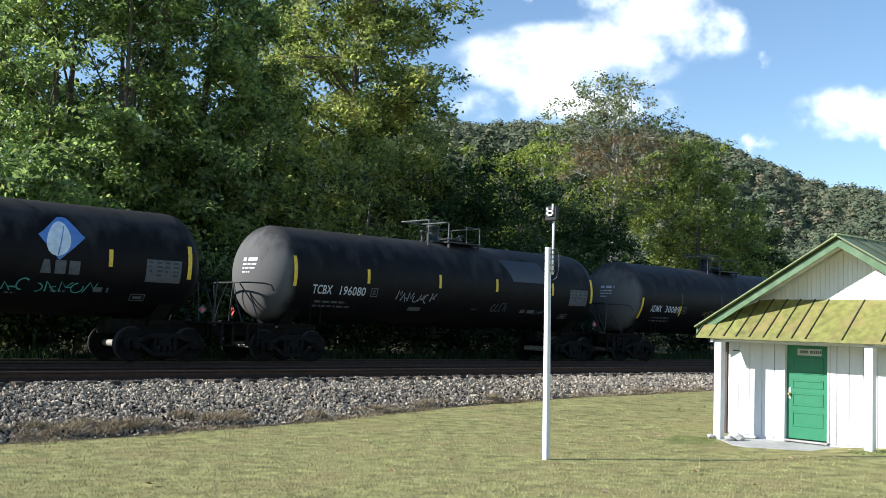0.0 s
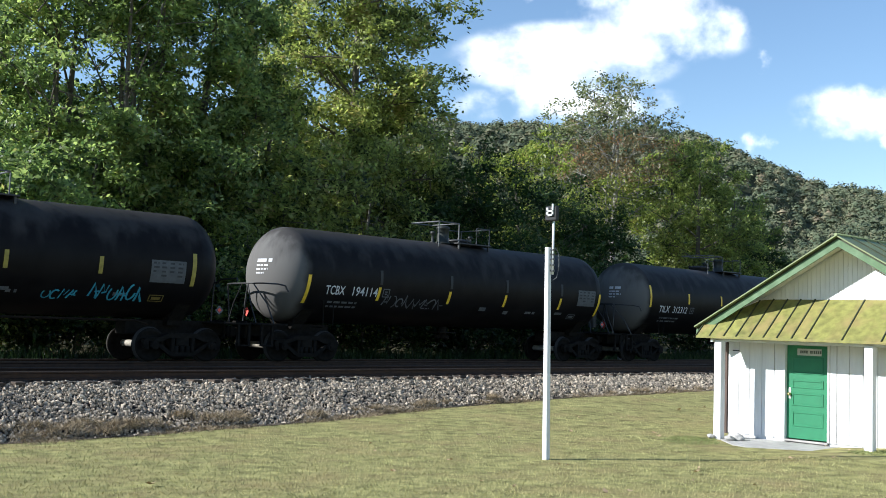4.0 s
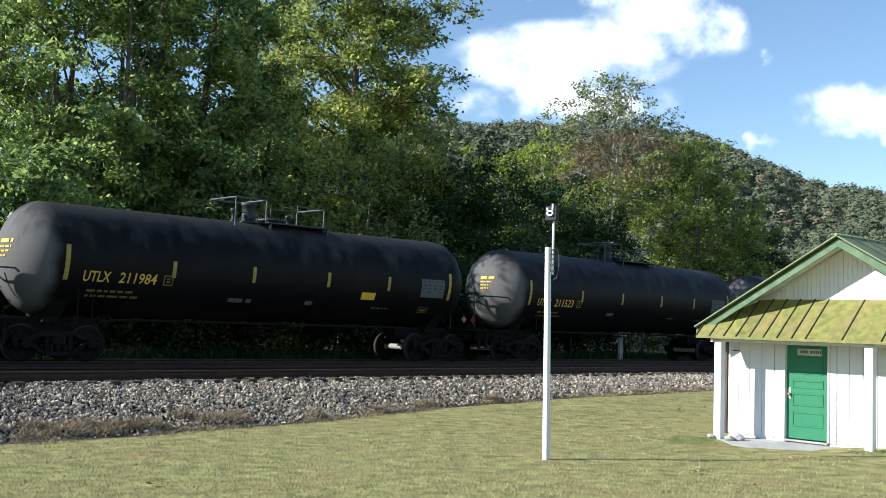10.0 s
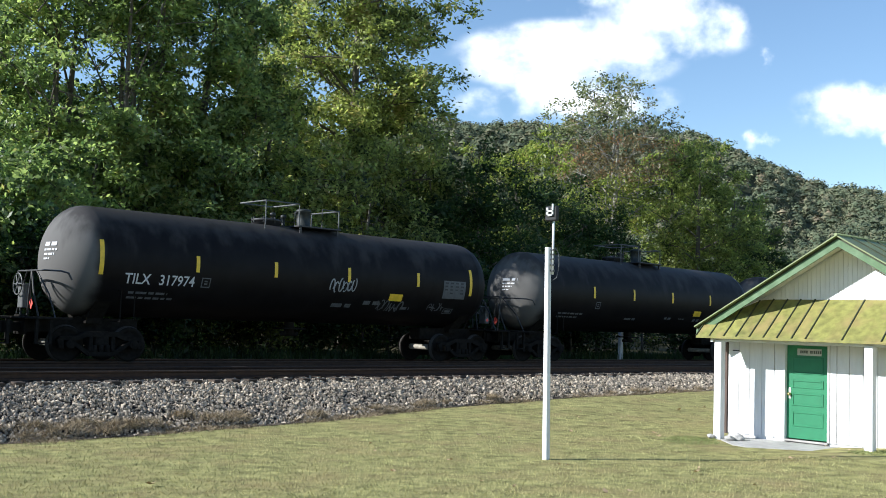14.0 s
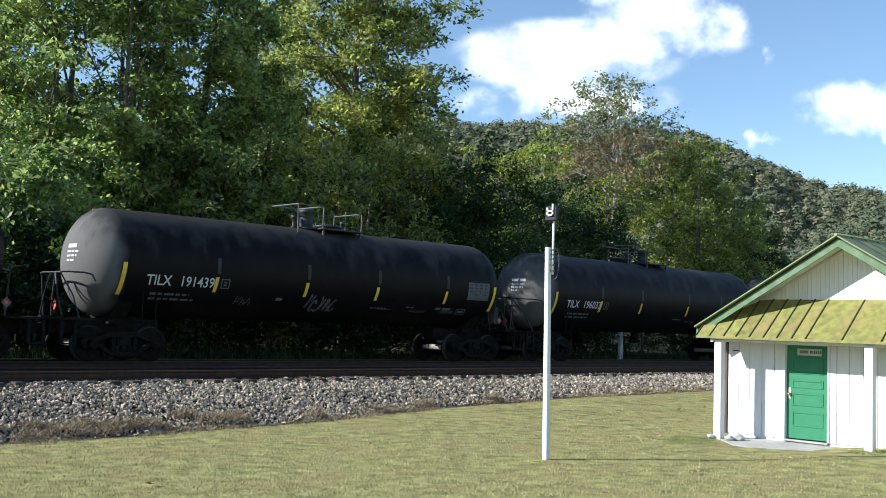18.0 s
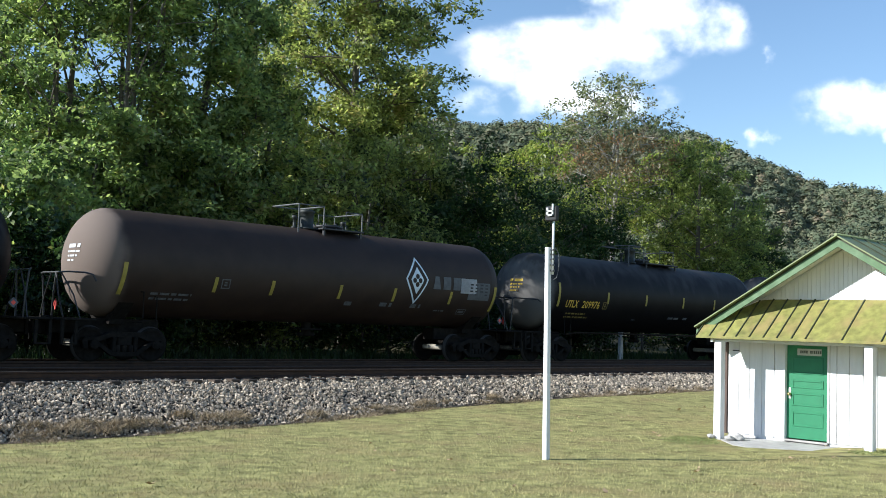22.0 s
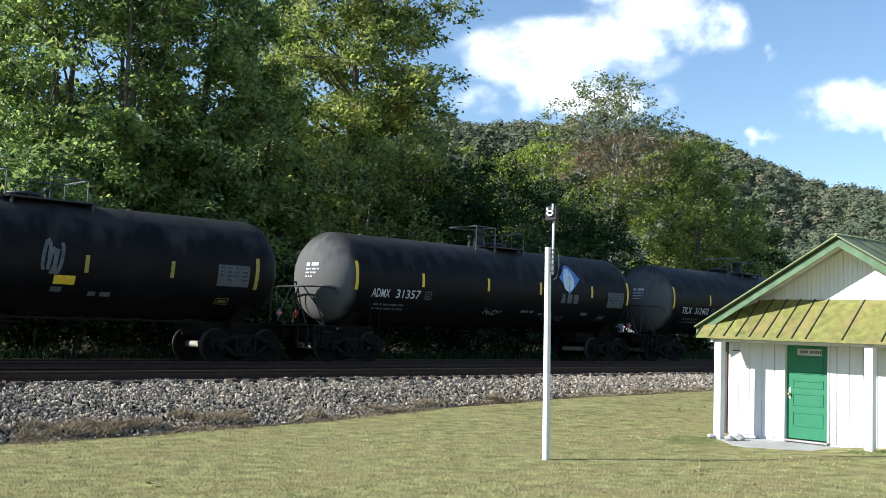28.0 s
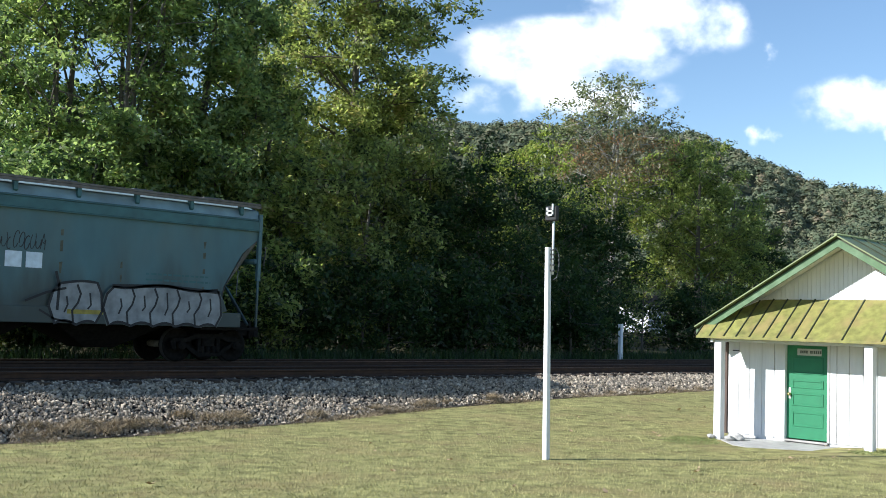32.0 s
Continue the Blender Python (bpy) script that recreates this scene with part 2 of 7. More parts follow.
# paler than the sides: the sky's light on the roof put into the colour
HOPPER_ROOF = mat("faded_pale_blue_roof_paint", (0.2, 0.29, 0.32), 0.65, spread=0.18, scale=2, stain=(0.12, 0.11, 0.09), stain_scale=1.2, stain_amount=0.4)
WALKWAY = mat("weathered_walkway_steel", (0.13, 0.115, 0.1), 0.8, spread=0.35, scale=5)
HOPPER_TRIM = mat("teal_top_chord_paint", (0.04, 0.115, 0.125), 0.6, spread=0.2, scale=3)
# the leading end's sunlight put into a pale paint, with rust streaks
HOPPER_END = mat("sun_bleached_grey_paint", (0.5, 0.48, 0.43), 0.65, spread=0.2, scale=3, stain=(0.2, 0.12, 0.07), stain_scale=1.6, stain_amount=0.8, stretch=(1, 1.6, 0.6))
RUSTY = mat("rust_stain", (0.085, 0.088, 0.062), 0.85, spread=0.4, scale=6)
WHITE_WOOD = mat("white_painted_board", (0.72, 0.72, 0.72), 0.7, spread=0.04, scale=5, stain=(0.62, 0.6, 0.56), stain_scale=1.5, stain_amount=0.25, stretch=(4, 4, 0.6), per_object=0.03, bump=0.15, bump_scale=20)
GREEN_TRIM = mat("green_fascia_paint", (0.08, 0.15, 0.062), 0.6, spread=0.15, scale=6, stain=(0.2, 0.27, 0.17), stain_scale=3, stain_amount=0.4)
GREEN_DOOR = mat("green_door_paint", (0.022, 0.18, 0.08), 0.45, spread=0.08, scale=5)
MOSSY = mat("mossy_green_tin", (0.205, 0.2, 0.05), 0.7, spread=0.3, scale=7, stain=(0.27, 0.2, 0.075), stain_scale=2.2, stain_amount=0.8, per_object=0.2, bump=0.1, bump_scale=10)
SEAM = mat("seam_shadow_tin", (0.04, 0.046, 0.02), 0.7, spread=0.3)
ROOF_GREEN = mat("weathered_green_tin_roof", (0.19, 0.235, 0.105), 0.6, spread=0.2, scale=3, stain=(0.22, 0.19, 0.08), stain_scale=1.5, stain_amount=0.5, per_object=0.1)
CONCRETE = mat("worn_concrete", (0.4, 0.385, 0.36), 0.9, spread=0.15, scale=6, stain=(0.2, 0.185, 0.17), stain_scale=1.6, stain_amount=0.5, bump=0.3, bump_scale=30)
OLD_WOOD = mat("weathered_brown_wood", (0.09, 0.06, 0.05), 0.85, spread=0.35, scale=6, stretch=(4, 4, 0.5), bump=0.3)
BRASS = mat("brass_knob", (0.7, 0.55, 0.25), 0.3, metal=1.0)
SIGNWHITE = mat("grey_white_sign", (0.5, 0.52, 0.5), 0.6, spread=0.1)
SIGNINK = mat("dark_sign_letters", (0.08, 0.1, 0.09), 0.7)
DARKBOX = mat("dark_metal_housing", (0.008, 0.008, 0.009), 0.7, spread=0.2)
BARK = mat("grey_brown_bark", (0.11, 0.095, 0.078), 0.9, spread=0.4, scale=8, stretch=(1, 1, 0.3), bump=0.8, bump_scale=10)
PALEBARK = mat("pale_mottled_bark", (0.3, 0.28, 0.24), 0.85, spread=0.35, scale=3, stain=(0.12, 0.1, 0.08), stain_scale=1.5, stain_amount=0.7)
LEAF_BRIGHT = leaf_mat("bright_green_leaf", (0.038, 0.07, 0.028), (0.325, 0.38, 0.15), 0.58, (0.28, 0.26, 0.1), 0.05)
LEAF_MID = leaf_mat("mid_green_leaf", (0.028, 0.05, 0.019), (0.3, 0.335, 0.1), 0.54, (0.22, 0.2, 0.08), 0.05)
# darkened so trees and undergrowth look shaded; also serves plain dark-leaved trees
LEAF_DARK_SHADED = leaf_mat("dark_green_leaf", (0.01, 0.025, 0.009), (0.055, 0.095, 0.025), 0.3, (0.13, 0.13, 0.05), 0.05)
LEAF_SYC = leaf_mat("sycamore_leaf", (0.02, 0.036, 0.014), (0.36, 0.39, 0.125), 0.48, (0.34, 0.29, 0.13), 0.08)
LEAF_DRY = leaf_mat("yellowing_leaf", (0.03, 0.055, 0.015), (0.32, 0.36, 0.08), 0.46, (0.34, 0.29, 0.11), 0.07)
LEAF_OLIVE = leaf_mat("grey_olive_leaf", (0.04, 0.05, 0.03), (0.26, 0.28, 0.15), 0.4, (0.28, 0.22, 0.13), 0.12)
LEAF_RUST = leaf_mat("rusty_leaf", (0.07, 0.06, 0.036), (0.24, 0.2, 0.12), 0.4, (0.27, 0.145, 0.08), 0.24)


def crown_mat(name):
    """Far crowns: each tree its own dull green, olive or brown, mottled by its boughs."""
    m = mat(name, (1, 1, 1), 0.95, spread=0.18, scale=0.6, gloss=0.05)
    n, l = m.node_tree.nodes, m.node_tree.links
    geo, ramp = n.new("ShaderNodeNewGeometry"), n.new("ShaderNodeValToRGB")
    e = ramp.color_ramp.elements
    e[0].position, e[0].color = 0.0, (0.085, 0.11, 0.072, 1)
    e[1].position, e[1].color = 1.0, (0.235, 0.185, 0.13, 1)
    for at, c in ((0.3, (0.12, 0.145, 0.088)), (0.6, (0.165, 0.18, 0.11)), (0.85, (0.215, 0.2, 0.125))):
        e.new(at).color = (*c, 1)
    co, no, mr, av = (n.new(q) for q in ("ShaderNodeTexCoord", "ShaderNodeTexNoise", "ShaderNodeMapRange", "ShaderNodeMix"))
    no.inputs["Scale"].default_value, no.inputs["Detail"].default_value = 0.16, 1.5
    l.new(co.outputs["Object"], no.inputs["Vector"])
    mr.inputs["From Min"].default_value, mr.inputs["From Max"].default_value = 0.32, 0.7
    l.new(no.outputs["Fac"], mr.inputs["Value"])
    av.inputs["Factor"].default_value = 0.88
    l.new(geo.outputs["Random Per Island"], av.inputs["A"])
    l.new(mr.outputs["Result"], av.inputs["B"])
    l.new(av.outputs["Result"], ramp.inputs["Fac"])
    sc = [k for k in n if k.bl_idname == "ShaderNodeVectorMath"][0]
    l.new(ramp.outputs["Color"], sc.inputs[0])
    return m


HILLSIDE = mat("wooded_hillside", (0.062, 0.07, 0.042), 0.95, spread=0.4, scale=0.08, gloss=0.05)
CROWN_HILL = crown_mat("far_wood_crowns")
FALLEN = mat("fallen_brown_leaf", (0.42, 0.3, 0.17), 0.8, spread=0.3, scale=20, island=0.4)


# ---- mesh helpers ----
SMALL_MARKS = ("data_stencil", "panel_lettering", "head_stencil", "scuffed_lettering", "graffiti", "rust_run", "scuff", "lettering")
def link_mesh(name, me, parent=None):
    ob = new(name, me)
    ob.parent = parent
    return ob


def as_mesh(bm, name, material):
    if isinstance(bm, bpy.types.Mesh):
        me = bm
    else:
        me = bpy.data.meshes.new(name)
        bm.normal_update()
        bm.to_mesh(me)
        bm.free()
    if material and not me.materials:
        me.materials.append(material)
    return me


def part(name, bm, material, parent, label=""):
    ob = link_mesh(name, as_mesh(bm, name, material), parent)
    if name in SMALL_MARKS:
        tagged(ob, kind="stuff")
    return tagged(ob, label) if label else ob


def thing(name, label, category, group="", kind="", at=(0, 0, 0)):
    ob = new(name)
    ob.empty_display_size = 0.2
    ob.location = at
    return tagged(ob, label, category, group, kind)


def box(bm, x0, y0, z0, x1, y1, z1, bevel=0.0):
    v = [bm.verts.new(p) for p in itertools.product((x0, x1), (y0, y1), (z0, z1))]
    f = [bm.faces.new([v[i] for i in q]) for q in ((0, 1, 3, 2), (4, 6, 7, 5), (0, 4, 5, 1), (2, 3, 7, 6), (0, 2, 6, 4), (1, 5, 7, 3))]
    if bevel:
        bmesh.ops.bevel(bm, geom=list({e for a in f for e in a.edges}), offset=bevel, segments=1, affect="EDGES")
    return bm


def tube(bm, pts, r, n=8, r_end=None, caps=True):
    """A round bar along points, tapering from r to r_end."""
    pts = [Vector(p) for p in pts]
    rings = []
    for i, p in enumerate(pts):
        d = (pts[min(i + 1, len(pts) - 1)] - pts[max(i - 1, 0)]).normalized()
        a = d.cross(Vector((0, 0, 1)) if abs(d.z) < 0.95 else Vector((1, 0, 0))).normalized()
        b = d.cross(a)
        rr = r if r_end is None else r + (r_end - r) * i / max(1, len(pts) - 1)
        rings.append([bm.verts.new(p + (a * math.cos(k * 2 * math.pi / n) + b * math.sin(k * 2 * math.pi / n)) * rr) for k in range(n)])
    for u, w in zip(rings, rings[1:]):
        for k in range(n):
            f = bm.faces.new((u[k], u[(k + 1) % n], w[(k + 1) % n], w[k]))
            f.smooth = n > 6
    if caps:
        bm.faces.new(rings[0][::-1])
        bm.faces.new(rings[-1])
    return bm


def lathe(bm, prof, axis="x", n=40, centre=(0, 0, 0), caps=True):
    """Turns a profile of (along, radius) round an axis."""
    c = Vector(centre)
    rings = []
    for s, r in prof:
        ring = []
        for k in range(n):
            a = 2 * math.pi * k / n
            p, q = r * math.cos(a), r * math.sin(a)
            ring.append(bm.verts.new(c + Vector({"x": (s, p, q), "y": (p, s, q), "z": (p, q, s)}[axis])))
        rings.append(ring)
    for u, w in zip(rings, rings[1:]):
        for k in range(n):
            f = bm.faces.new((u[k], u[(k + 1) % n], w[(k + 1) % n], w[k]))
            f.smooth = True
    if caps:
        bm.faces.new(rings[0])
        bm.faces.new(rings[-1])
    bmesh.ops.recalc_face_normals(bm, faces=bm.faces)
    return bm


def prism(bm, outline, y0, y1, axis="y"):
    """Extrudes a flat outline of (a, b) between two planes."""
    place = {"y": lambda a, b, t: (a, t, b), "x": lambda a, b, t: (t, a, b), "z": lambda a, b, t: (a, b, t)}[axis]
    u = [bm.verts.new(place(a, b, y0)) for a, b in outline]
    w = [bm.verts.new(place(a, b, y1)) for a, b in outline]
    k = len(u)
    fs = [bm.faces.new(u), bm.faces.new(w[::-1])] + [bm.faces.new((u[i], w[i], w[(i + 1) % k], u[(i + 1) % k])) for i in range(k)]
    bmesh.ops.recalc_face_normals(bm, faces=fs)
    return bm


def soup(name, verts, sizes, material, smooth=False):
    """A mesh of loose polygons with a fixed number of corners, from an array of corners."""
    me = bpy.data.meshes.new(name)
    nv, k = len(verts), sizes
    me.vertices.add(nv)
    me.vertices.foreach_set("co", np.asarray(verts, np.float32).ravel())
    me.loops.add(nv)
    me.loops.foreach_set("vertex_index", np.arange(nv, dtype=np.int32))
    me.polygons.add(nv // k)
    me.polygons.foreach_set("loop_start", np.arange(0, nv, k, dtype=np.int32))
    me.update(calc_edges=True)
    me.materials.append(material)
    return me


def text_mesh(s, height):
    """Letters in the built-in font as a flat mesh, lower left at 0, 0."""
    cu = bpy.data.curves.new("letters", "FONT")
    cu.body, cu.size, cu.resolution_u, cu.offset = s, height / 0.7, 2, height * 0.015
    ob = new("letters", cu)
    dg = bpy.context.evaluated_depsgraph_get()
    me = bpy.data.meshes.new_from_object(ob.evaluated_get(dg))
    bpy.data.objects.remove(ob)
    bpy.data.curves.remove(cu)
    me.materials.clear()
    return me


def stroke(bm, pts, thick):
    """One flat painted line along points, mitred at its corners."""
    pts = [Vector((*p, 0)) for p in pts]
    sides = []
    for i, p in enumerate(pts):
        d = (pts[min(i + 1, len(pts) - 1)] - pts[max(i - 1, 0)]).normalized()
        s = Vector((-d.y, d.x, 0)) * thick / 2
        sides.append((bm.verts.new(p - s), bm.verts.new(p + s)))
    for (a, b), (c, d) in zip(sides, sides[1:]):
        bm.faces.new((a, c, d, b))
    return bm


def bars(bm, rows, x0, y0, width, height, gap, rng):
    """Rows of short bars: writing too small to read."""
    for r in range(rows):
        x, y = x0, y0 - r * (height + gap)
        end = x0 + width * rng.uniform(0.75, 1.0)
        while x < end:
            w = rng.uniform(1.2, 4.5) * height
            v = [bm.verts.new((a, b, 0)) for a, b in ((x, y), (min(x + w, end), y), (min(x + w, end), y + height), (x, y + height))]
            bm.faces.new(v)
            x += w + height * 0.8
    return bm


def scrawl(bm, width, height, strokes, thick, rng, lean=0.15):
    """Loose sprayed strokes, angular and looped, that read as no word."""
    step = width / strokes
    for i in range(strokes):
        x, h = i * step, height * rng.uniform(0.75, 1.1)
        y0 = height * rng.uniform(-0.08, 0.1)
        if rng.random() < 0.55:
            pts = [(x + step * rng.uniform(-0.1, 0.25), y0 + h * rng.uniform(0, 0.2)), (x + step * rng.uniform(0.1, 0.4), y0 + h), (x + step * rng.uniform(0.45, 0.8), y0 + h * rng.uniform(0.3, 0.6)), (x + step * rng.uniform(0.7, 1.15), y0 + h * rng.choice((0.0, 0.95)))]
            for j in range(rng.randint(0, 2)):
                u = rng.uniform(0.2, 0.8)
                stroke(bm, [(x + step * u, y0 + h * 0.45), (x + step * (u + 0.5), y0 + h * rng.uniform(0.35, 0.6))], thick * 0.8)
        else:
            a0, turn = rng.uniform(0, 6.3), rng.choice((1, -1)) * rng.uniform(3.0, 5.8)
            pts = [(x + step * (0.5 + 0.45 * math.cos(a0 + turn * k / 9)), y0 + h * (0.5 + 0.48 * math.sin(a0 + turn * k / 9))) for k in range(10)]
        stroke(bm, [(p + lean * q, q) for p, q in pts], thick * rng.uniform(0.7, 1.2))
    return bm


# ---- ground: one sheet from the lawn over the track bed to the woods and the horizon ----
RAIL_Z, FAR_Y, NEAR_Y = 0.97, 26.7, 22.5


def ease(a, b, v):
    t = min(1.0, max(0.0, (v - a) / (b - a)))
    return t * t * (3 - 2 * t)


def lawn_edge(x):
    """Where the mown grass ends towards the ballast."""
    return 18.35 + 1.1 * ease(8, 22, x) + 0.25 * noise.noise((x * 0.3, 0.5, 0))


def ground_z(x, y):
    z = 0.3 * ease(11, 30, x) * ease(13.5, 19, y)
    z += 0.1 * ease(10.0, 8.8, y) * ease(14, 19, x)
    z += 0.025 * noise.noise((x * 0.35, y * 0.35, 0))
    z -= 0.07 * ease(13, 6, x) * ease(16.5, 18.2, y)
    z += (0.78 - z) * ease(27.5, 29.2, y)
    z += 1.2 * ease(31, 60, y)
    return z


def build_ground():
    xs = np.concatenate([np.linspace(-3000, -60, 12), np.linspace(-50, -2, 13), np.arange(0, 60, 0.6), np.linspace(62, 160, 20), np.linspace(200, 3500, 14)])
    ys = np.concatenate([np.linspace(-3000, -40, 10), np.linspace(-30, 4, 9), np.arange(5, 33, 0.5), np.linspace(34, 120, 24), np.linspace(150, 3500, 14)])
    verts = [(float(x), float(y), ground_z(x, y)) for y in ys for x in xs]
    nx = len(xs)
    faces, slots = [], []
    for j in range(len(ys) - 1):
        for i in range(nx - 1):
            faces.append((j * nx + i, j * nx + i + 1, (j + 1) * nx + i + 1, (j + 1) * nx + i))
            slots.append(0 if ys[j] < 20.5 else 1)
    me = bpy.data.meshes.new("ground")
    me.from_pydata(verts, [], faces)
    me.materials.append(LAWN)
    me.materials.append(SOIL)
    me.polygons.foreach_set("material_index", slots)
    me.polygons.foreach_set("use_smooth", [True] * len(faces))
    tagged(new("ground", me), "mown yellowish-green lawn running into dark woodland soil", "ground", kind="structure")


def bed_z(x, y):
    """The top of the ballast: flat between the ties, falling at the shoulders."""
    if y < 22.0:
        toe = lawn_edge(x) - 0.25
        low = ground_z(x, toe) - 0.12
        z = low + (0.715 - low) * ease(toe - 0.5, 21.7, y) ** 0.9
    elif y > 28.2:
        z = 0.715 - 0.32 * ease(28.2, 29.6, y)
    else:
        z = 0.715
    return z + 0.03 * noise.noise((x * 0.9, y * 0.9, 3))


def build_ballast():
    xs = np.concatenate([np.linspace(-80, -4, 20), np.arange(-2, 60, 0.5), np.linspace(62, 420, 60)])
    ys = np.concatenate([np.arange(17.8, 21.6, 0.2), np.arange(22, 30.2, 0.6)])
    nx = len(xs)
    verts = [(float(x), float(y), bed_z(x, y)) for y in ys for x in xs]
    faces = [(j * nx + i, j * nx + i + 1, (j + 1) * nx + i + 1, (j + 1) * nx + i) for j in range(len(ys) - 1) for i in range(nx - 1)]
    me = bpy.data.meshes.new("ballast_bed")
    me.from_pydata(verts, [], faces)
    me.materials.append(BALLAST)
    bed = tagged(new("ballast_bed", me), "sloping bed of crushed stone under the tracks, near-black like shaded gaps", "ballast", kind="structure")
    rng = np.random.default_rng(4)
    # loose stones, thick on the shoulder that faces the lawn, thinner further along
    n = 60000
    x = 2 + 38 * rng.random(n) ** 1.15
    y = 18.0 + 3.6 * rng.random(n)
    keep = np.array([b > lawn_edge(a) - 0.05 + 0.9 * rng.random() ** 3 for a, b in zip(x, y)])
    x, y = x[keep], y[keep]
    c = np.array([(a, b, bed_z(a, b) + 0.006) for a, b in zip(x, y)])
    c[:, 2] += 0.05 * rng.random(len(c)) ** 2
    size = (0.011 + 0.0225 * rng.random(len(c)) ** 1.3) * (1 + 0.01 * c[:, 0])
    cube = np.array([(-1, -1, -1), (1, -1, -1), (1, 1, -1), (-1, 1, -1), (-1, -1, 1), (1, -1, 1), (1, 1, 1), (-1, 1, 1)], float)
    quads = np.array([(0, 3, 2, 1), (4, 5, 6, 7), (0, 1, 5, 4), (2, 3, 7, 6), (1, 2, 6, 5), (3, 0, 4, 7)])
    corner = cube[None] * rng.uniform(0.4, 1.15, (len(c), 8, 3)) * rng.uniform(0.5, 1.35, (len(c), 1, 3))
    ang = rng.uniform(0, 6.283, (len(c), 3))
    for k, (i, j) in enumerate(((0, 1), (1, 2), (0, 2))):
        co, si = np.cos(ang[:, k])[:, None], np.sin(ang[:, k])[:, None]
        a, b = corner[..., i].copy(), corner[..., j].copy()
        corner[..., i], corner[..., j] = co * a - si * b, si * a + co * b
    v = (corner * size[:, None, None] + c[:, None, :]).reshape(-1, 3)
    f = (quads[None] + 8 * np.arange(len(c))[:, None, None]).reshape(-1, 4)
    me = bpy.data.meshes.new("ballast_stones")
    me.vertices.add(len(v))
    me.vertices.foreach_set("co", v.astype(np.float32).ravel())
    me.loops.add(f.size)
    me.loops.foreach_set("vertex_index", f.astype(np.int32).ravel())
    me.polygons.add(len(f))
    me.polygons.foreach_set("loop_start", np.arange(0, f.size, 4, dtype=np.int32))
    me.polygons.foreach_set("use_smooth", np.zeros(len(f), bool))
    me.update(calc_edges=True)
    me.materials.append(STONE)
    tagged(new("ballast_stones", me), "loose sharp grey ballast stones in light and dark tones", "stones", kind="stuff")


def blades(name, label, category, centres, height, width, material, lean, rng, kind="stuff"):
    n = len(centres)
    a = rng.uniform(0, 6.283, n)
    w = np.stack([np.cos(a), np.sin(a), 0 * a], 1) * (width * rng.uniform(0.6, 1.3, n))[:, None]
    tip = np.stack([rng.normal(0, lean, n), rng.normal(0, lean, n), height * rng.uniform(0.5, 1.2, n)], 1)
    tri = np.stack([centres - w, centres + w, centres + tip], 1).reshape(-1, 3)
    return tagged(new(name, soup(name, tri, 3, material)), label, category, kind=kind)


